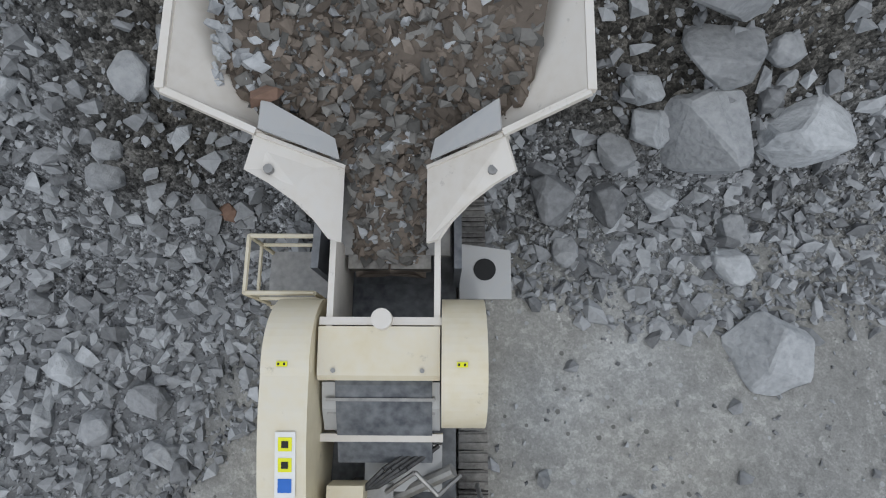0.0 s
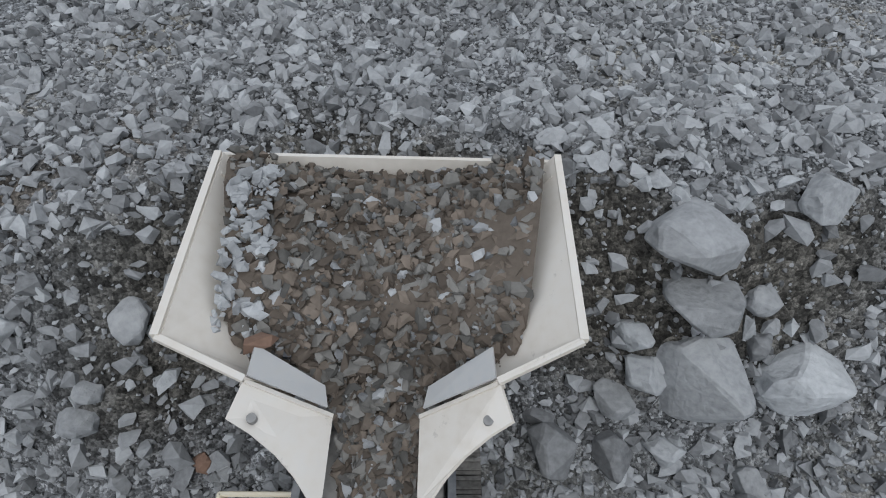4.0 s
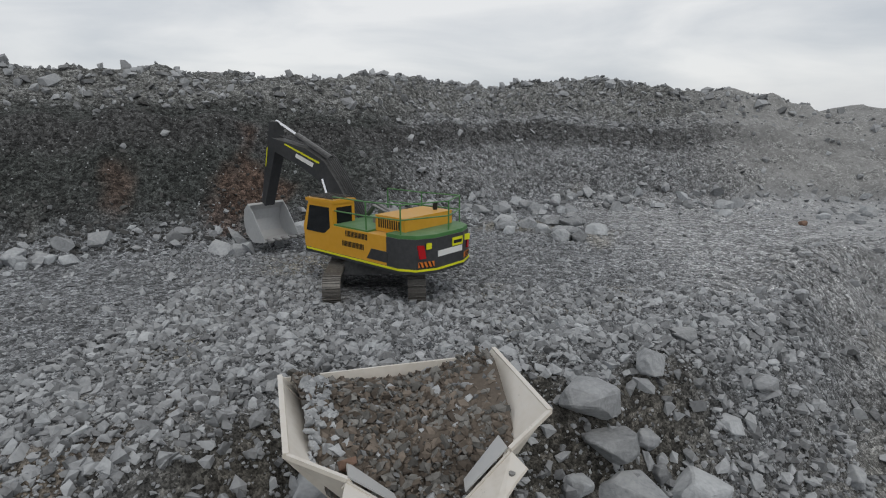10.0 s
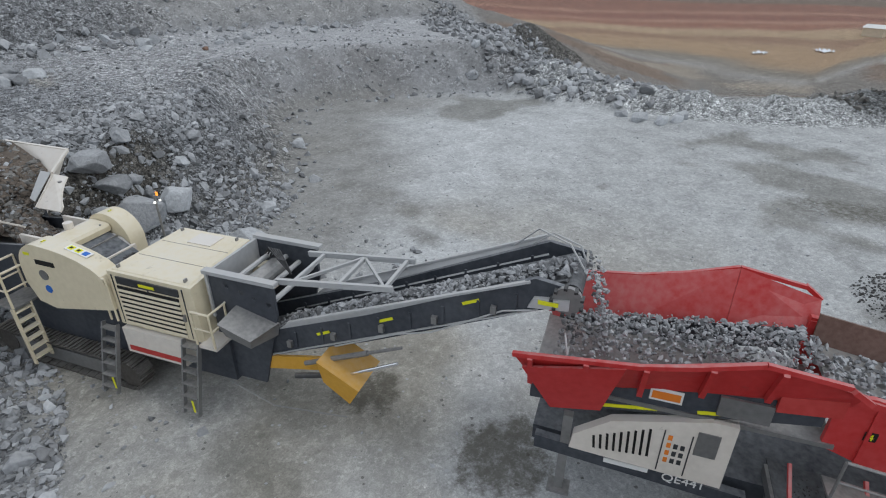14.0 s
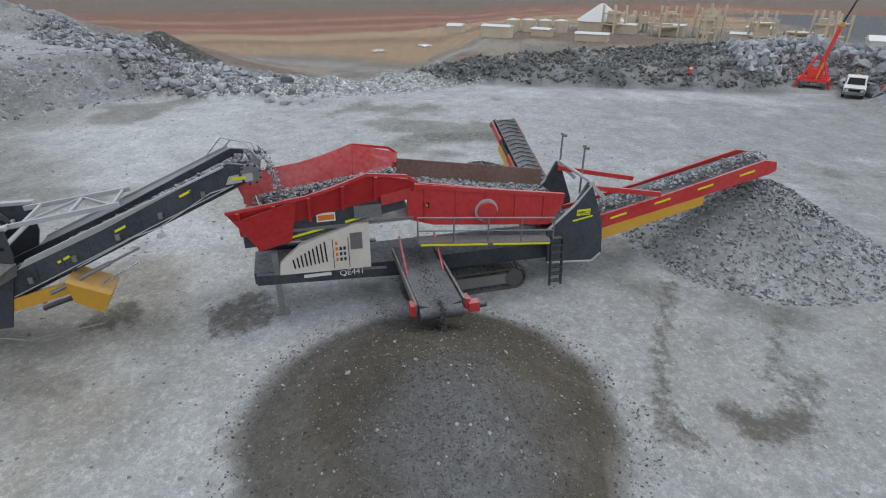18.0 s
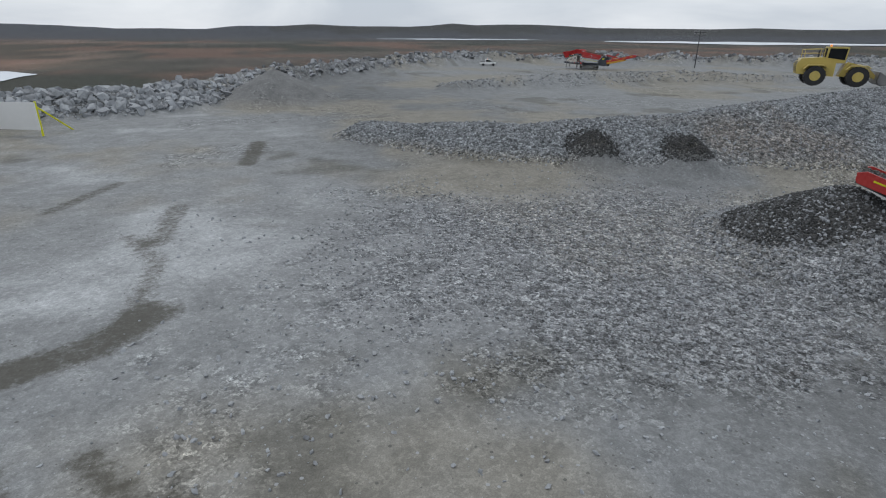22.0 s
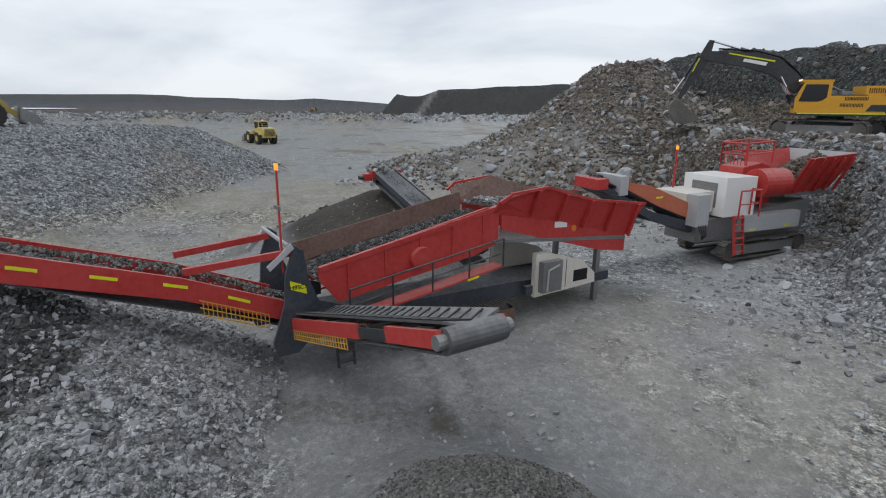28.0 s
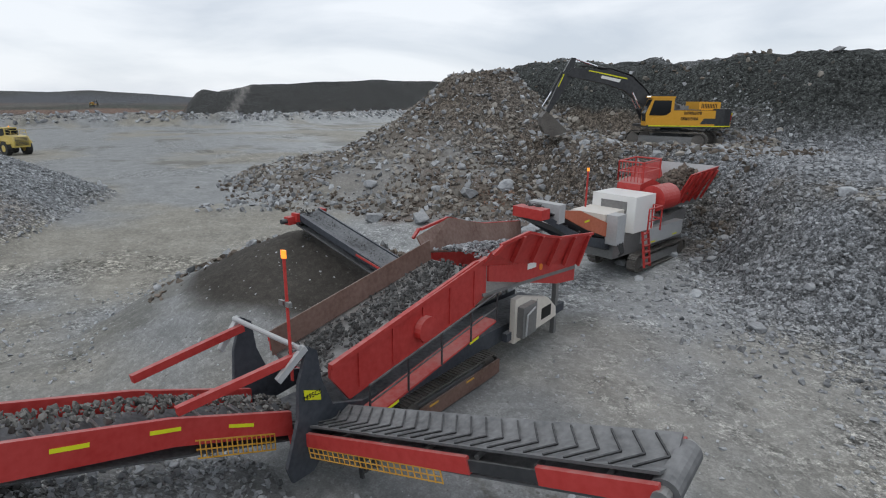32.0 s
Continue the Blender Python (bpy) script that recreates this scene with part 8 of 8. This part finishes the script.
def plant():
    rs = random.Random(5)
    ox, oy, oz = 285, -95, -16
    dome = thing("dome_store", pose(302, -68, oz), "beige cone roof of a far ore store", "storage dome")
    one("wall", dome, BEIGE, rod, (0, 0, 0), (0, 0, 5), 11.5, 28)
    one("roof", dome, ROOF_GREY, rod, (0, 0, 5), (0, 0, 13), 12.3, 28, 1.2)
    for k in range(4):
        t = thing("storage_tank", pose(290 + 1.0 * k, -47 + 8.0 * k, oz), "beige round storage tank", "tank", "plant tanks")
        one("shell", t, BEIGE, rod, (0, 0, 0), (0, 0, 5.5), 3.4, 20)
        one("roof", t, ROOF_GREY, rod, (0, 0, 5.5), (0, 0, 6.2), 3.5, 20, 0.5)
    for k in range(16):
        x, y, h = ox + rs.uniform(-30, 25) - 2.0 * k, oy + 20 - 5.2 * k + rs.uniform(-5, 5), rs.uniform(5, 15)
        t = thing("process_tower", pose(x, y, oz, 0, 0, rs.uniform(0, 40)), "beige steel tower of the far process plant", "plant tower", "plant towers")
        w = rs.uniform(2, 4.5)
        for sx in (-1, 1):
            for sy in (-1, 1):
                one("column", t, BEIGE, box, sx * w - 0.4, sx * w + 0.4, sy * w - 0.4, sy * w + 0.4, 0, h)
        for q in range(int(h // 5)):
            one("floor_deck", t, BEIGE, box, -w, w, -w, w, 4 + 5 * q, 4.5 + 5 * q)
        one("bin", t, BEIGE, box, -w * 0.6, w * 0.6, -w * 0.5, w * 0.7, h * 0.4, h * 0.8)
    for k in range(8):
        far_house("plant_shed", ox - 20 + rs.uniform(-20, 25), oy + 100 - 21 * k, oz, rs.uniform(50, 80), rs.uniform(7, 14), rs.uniform(5, 8), rs.uniform(3, 5), BEIGE, ROOF_GREY, "beige shed of the far process plant", "shed")
    far_house("long_shed", 228, -184, -16, 68.4, 46, 12, 4.2, ROOF_GREY, WHITE, "long grey shed with a white roof", "shed")


def utility_truck(m, label):
    r = thing("utility_truck", m, label, "utility truck")
    one("body", r, WHITE, prism, [(-2.6, 0.55), (2.3, 0.5), (2.42, 0.95), (1.0, 1.12), (-2.6, 1.1)], -0.9, 0.9, label="white lower body", bevel=0.05)
    cab = one("cab", r, WHITE, prism, [(1.05, 1.1), (0.45, 1.8), (-0.95, 1.85), (-1.1, 1.1)], -0.82, 0.82, label="white double cab", bevel=0.06)
    one("windscreen", cab, GLASS, panel, [(-0.72, 1.02, 1.17), (0.72, 1.02, 1.17), (0.66, 0.53, 1.74), (-0.66, 0.53, 1.74)], -0.02)
    for s in (-1, 1):
        one("side_window", cab, GLASS, prism, [(0.85, 1.2), (0.4, 1.7), (-0.85, 1.74), (-0.95, 1.2)], s * 0.825 - 0.012, s * 0.825 + 0.012)
        one("headlight", r, WHITE, box, s * 0.68 - 0.16, s * 0.68 + 0.16, 2.36, 2.44, 0.72, 0.9)
        one("mirror", r, BLACK, box, s * 1.0 - 0.1, s * 1.0 + 0.1, 0.72, 0.8, 1.15, 1.35)
        for y in (-1.6, 1.5):
            one("wheel", r, RUBBER, rod, (s * 0.66, y, 0.37), (s * 0.92, y, 0.37), 0.37, 18)
    one("grille", r, BLACK, box, -0.48, 0.48, 2.38, 2.45, 0.7, 0.9)
    bar = one("bull_bar", r, STEEL, pipe, [(-0.85, 2.55, 0.5), (-0.75, 2.6, 1.0), (0.75, 2.6, 1.0), (0.85, 2.55, 0.5)], 0.05)
    one("bumper", r, STEEL, box, -0.88, 0.88, 2.4, 2.58, 0.42, 0.62, bevel=0.03)
    one("tray", r, STEEL, box, -0.9, 0.9, -2.65, -1.15, 1.1, 1.4)
    one("beacon", r, BEACON, rod, (0, -0.2, 1.86), (0, -0.2, 2.0), 0.07, 10)
    return r


def drill_rig():
    r = thing("drill_rig", pose(53.2, -55.5, 0, 0, 0, 243), "red drill rig on braced legs with a thin dark string", "drill rig")
    for x in (-1.0, 1.0):
        track_frame(r, x, -1.5, 1.5, 0.34, 0.4, 24)
    one("deck", r, CONE_ORANGE, box, -1.5, 1.5, -1.2, 1.2, 0.7, 0.95, label="red machine deck", bevel=0.03)
    for x, y in ((-1.6, -1.2), (1.6, -1.2), (-1.6, 1.2), (1.6, 1.2)):
        one("leg", r, CONE_ORANGE, beam, (x, y, 0.05), (0.15 * x, 0.15 * y, 3.2), 0.16, 0.16, label="red sloping leg")
        one("foot", r, STEEL, box, x - 0.2, x + 0.2, y - 0.2, y + 0.2, 0, 0.08)
    for z, w in ((1.1, 1.1), (1.9, 0.75)):
        for s in (-1, 1):
            one("cross_bar", r, CONE_ORANGE, beam, (-w, s * w * 0.75, z), (w, s * w * 0.75, z), 0.1, 0.1)
    one("power_box", r, CONE_ORANGE, box, -0.7, 0.7, -0.7, 0.6, 0.95, 1.9, label="red power pack", bevel=0.05)
    one("yellow_cylinder", r, YELLOW, rod, (0.2, -0.95, 0.9), (0.45, -0.9, 2.6), 0.09, 10, label="yellow ram")
    mast = one("mast", r, CONE_ORANGE, beam, (0.1, 0, 1.2), (1.0, 0, 6.2), 0.36, 0.36, label="short red drill mast")
    for k in range(5):
        one("mast_rung", mast, CONE_ORANGE, beam, (0.02 + 0.18 * k, -0.26, 1.7 + 0.9 * k), (0.02 + 0.18 * k, 0.26, 1.7 + 0.9 * k), 0.08, 0.08)
    one("head_block", mast, YELLOW, box, 0.85, 1.25, -0.2, 0.2, 6.1, 6.5)
    one("drill_string", r, CHARCOAL, rod, (1.0, 0, 6.3), (2.9, 0, 13.0), 0.1, 8, 0.07, label="thin dark drill string")


def traffic_cone(x, y):
    r = thing("traffic_cone", pose(x, y, float(ground_at(np.array([x]), np.array([y]))[0][0])), "red traffic cone with a white band", "traffic cone", "traffic cones")
    one("base", r, BLACK, box, -0.3, 0.3, -0.3, 0.3, 0, 0.06)
    one("cone", r, CONE_ORANGE, rod, (0, 0, 0.06), (0, 0, 1.0), 0.24, 14, 0.05)
    one("band", r, WHITE, rod, (0, 0, 0.5), (0, 0, 0.72), 0.162, 14, 0.12)


def roadside():
    utility_truck(pose(48.9, -57.4, 0.02, 0, 0, 62), "white utility truck with a bull bar parked by the rock bank")
    drill_rig()
    for x, y in ((52.2, -42.4), (37.6, -55.6)):
        traffic_cone(x, y)
    bx = thing("barrier", pose(49.0, -60.6, 0.1, 0, 0, 60), "low red plastic barrier by the truck", "barrier")
    one("shell", bx, CONE_ORANGE, prism, [(-0.35, 0), (0.35, 0), (0.18, 0.85), (-0.18, 0.85)], -0.7, 0.7, bevel=0.04)
    one("white_panel", bx, WHITE, box, -0.5, 0.5, -0.3, -0.24, 0.35, 0.6)
    # marker pole leaning on the bank
    pole = thing("marker_pole", pose(38.2, -91.5, 2.4, 0, 0, 0), "leaning white and grey marker pole", "marker pole")
    for k in range(8):
        one("section", pole, WHITE if k % 2 else PALE_STEEL, rod, (-0.25 * k, -0.49 * k, 1.2 * k), (-0.25 * (k + 1), -0.49 * (k + 1), 1.2 * (k + 1)), 0.09, 8)
    # pale board on a yellow frame
    board = thing("sign_board", pose(10.4, -95.3, 0), "large pale board on a yellow-green steel frame", "board")
    one("panel", board, WHITE, panel, [(4.5, -2.4, 0.6), (4.5, -2.4, 3.2), (-4.5, 2.3, 3.2), (-4.5, 2.3, 0.6)], 0.12)
    for f in (-1, 0, 1):
        one("post", board, YELLOW_BRIGHT, beam, (4.5 * f, -2.4 * f - 0.15, 0), (4.5 * f, -2.4 * f - 0.15, 3.3), 0.16, 0.16)
        one("stay", board, YELLOW_BRIGHT, beam, (4.5 * f, -2.4 * f - 0.15, 2.8), (4.5 * f - 1.8, -2.4 * f - 3.6, 0), 0.12, 0.12)
    for x, y, a in ((-68.3, -202.0, 20), (-88.5, -193.0, 70)):
        utility_truck(pose(x, y, 0, 0, 0, a), "far utility truck parked on the floor")
    far = copy_thing(screen_a, pose(-105.5, -175.5, 0.2, 0, 0, -147))
    tagged(far, "far red tracked screener before the rock bank", "screener")
    mini = copy_thing(digger_b, pose(-610, -120, -2, 0, 0, 80) @ Matrix.Scale(1.1, 4))
    tagged(mini, "far excavator on a bank near the horizon", "excavator")


def far_light_mast():
    r = thing("light_mast", pose(-145, -166, 0.0, 0, 0, 135), "tall dark lighting mast with two rows of lamps", "light mast")
    one("pole", r, CHARCOAL, rod, (0, 0, 0), (0, 0, 10.2), 0.16, 8, 0.1)
    for z in (9.4, 10.1):
        bar = one("lamp_bar", r, CHARCOAL, box, -1.7, 1.7, -0.08, 0.08, z - 0.06, z + 0.06)
        for x in (-1.4, -0.5, 0.5, 1.4):
            one("lamp", bar, STEEL, box, x - 0.32, x + 0.32, -0.2, 0.2, z + 0.06, z + 0.42)


def lake(name, a0, a1, r0, r1, z, label, wob=0.12):
    """A flat sheet of water between two bearings and two distances."""
    rs = random.Random(int(r0))
    near = [(a0 + (a1 - a0) * k / 12, r0 * (1 + wob * rs.uniform(-1, 1)) + (r1 - r0) * 0.45 * (abs(k - 6) / 6) ** 2) for k in range(13)]
    outer = [(a0 + (a1 - a0) * k / 12, r1 * (1 + wob * rs.uniform(-1, 1)) - (r1 - r0) * 0.4 * (abs(k - 6) / 6) ** 2) for k in range(13)]
    bm = bmesh.new()
    lo = [bm.verts.new((-20 + d * math.cos(radians(a)), -35 + d * math.sin(radians(a)), z)) for a, d in near]
    hi = [bm.verts.new((-20 + d * math.cos(radians(a)), -35 + d * math.sin(radians(a)), z)) for a, d in outer]
    for k in range(12):
        bm.faces.new([lo[k], lo[k + 1], hi[k + 1], hi[k]])
    tagged(new(name, mesh_of(name, bm, LAKE)), label, "lake", kind="structure")


def waters():
    lake("water_1", -152, -126, 1650, 2150, -14.5, "pale lake near the horizon", 0.04)
    lake("water_2", -121, -104, 2000, 2300, -14.5, "pale lake near the horizon", 0.04)
    lake("water_4", 15.0, 16.2, 227, 233, -15.6, "small white pond on the far plain", 0.02)
    lake("water_5", 10.4, 11.8, 243, 248, -15.6, "small white pond on the far plain", 0.02)
    lake("water_3", -74, -64, 365, 470, -15.5, "white pond below the pit edge", 0.03)


# ---- stone falling off the belts ----
STREAMS = []


def stream(head, drop, lean, width, mat, n, seed, label, parent):
    """Falling stones that repeat every half metre, so that their fall can go on without end."""
    rs = np.random.RandomState(seed)
    step_z, count = 0.5, int(drop / 0.5)
    at = np.stack([(rs.rand(n) - 0.5) * width, (rs.rand(n) - 0.5) * 0.22, -rs.rand(n) * step_z], 1)
    size = 0.05 + 0.13 * rs.rand(n) ** 2
    places = np.concatenate([at + np.array((0, 0, -step_z * k)) for k in range(count)])
    places[:, 1] += -lean * np.sqrt(np.clip(-places[:, 2], 0, 9))
    places += np.array(head)
    ob = new("falling_stone", stone_mesh("falling_stone", mat, places, np.tile(size, count), seed))
    ob.parent = parent
    tagged(ob, label, kind="stuff")
    STREAMS.append((ob, step_z))


stream((0.15, -17.05, 5.75), 2.0, 0.45, 0.9, STONE, 70, 401, "grey crushed stone falling off the belt head", crusher_a)
stream((-4.45, -5.4, 1.9), 1.5, 0.0, 0.6, STONE_DARK, 90, 402, "fine dark stone falling off the side belt", screen_a)
stream((-8.15, -5.4, 4.6), 1.5, 0.0, 0.6, STONE_DARK, 80, 403, "fine dark stone falling off the side belt", screen_b)


plant()
roadside()
far_light_mast()
waters()


def motions():
    h1 = [(0, 35), (6, 34), (7.5, 34), (8.2, 35), (9, 39), (9.5, 46), (10, 54), (10.5, 60), (11, 70), (11.5, 83), (12, 95), (12.5, 103), (13, 106), (14, 107), (32, 107)]
    walk(house_a, [(t, pose(0, 0, 0, 0, 0, a - 10)) for t, a in h1])
    walk(house_b, [(t, pose(0, 0, 0, 0, 0, a)) for t, a in ((0, 41), (22, 41), (26, 37), (28.5, 35), (32, 34))])
    walk(loader_b, [(t, pose(x, y, 0, 0, 0, a)) for t, x, y, a in ((0, -100, -40, 150), (22, -110, -51, 148), (23, -111.5, -52, 148), (24.5, -117, -55, 140), (26, -122, -57.5, 130), (28.5, -125, -60.5, 125), (30, -127, -63, 125), (32, -128.7, -66, 128))])

    way = [(0, -70.4, -71.0, 48), (22, -70.5, -70.4, 46), (23, -70.6, -69.6, 44), (24, -70.3, -68.0, 40), (25, -70.6, -66.8, 36), (26, -70.8, -65.1, 32), (27.5, -70.6, -66.5, 34), (28.5, -70.2, -69.5, 40), (32, -70.0, -71.5, 42)]
    walk(loader_a, [(t, pose(x, y, 4.8, 0, 0, a)) for t, x, y, a in way])
    foot, arm = ARMS[house_a]
    for ob in arm:
        walk(ob, [(t, Matrix.Translation(foot) @ Matrix.Rotation(radians(a), 4, "X") @ Matrix.Translation(-foot)) for t, a in ((0, -10), (6, -10), (7.5, -9), (9, -7), (10, -2), (11, 4), (13, 3), (32, 3))])
    for ob, fall in STREAMS:
        rows, k = [], 0
        while k * 0.2 < 32:
            rows += [(k * 0.2, Matrix.Translation((0, 0, 0))), (k * 0.2 + 0.18, Matrix.Translation((0, 0, -fall)))]
            k += 1
        walk(ob, rows + [(32.0, Matrix.Translation((0, 0, 0)))])
    drive = [(22 + 0.25 * k) for k in range(41)]
    px = np.interp(drive, [22, 23, 24.5, 26, 28.5, 30, 32], [-110, -111.5, -117, -122, -125, -127, -128.7])
    py = np.interp(drive, [22, 23, 24.5, 26, 28.5, 30, 32], [-51, -52, -55, -57.5, -60.5, -63, -66])
    roll = np.concatenate([[0], np.cumsum(np.hypot(np.diff(px), np.diff(py)))]) / 0.95
    for w in wheels_b:
        x, y, z = w.matrix_basis.translation
        walk(w, [(0, pose(x, y, z))] + [(t, pose(x, y, z, -math.degrees(a))) for t, a in zip(drive, roll)])


motions()
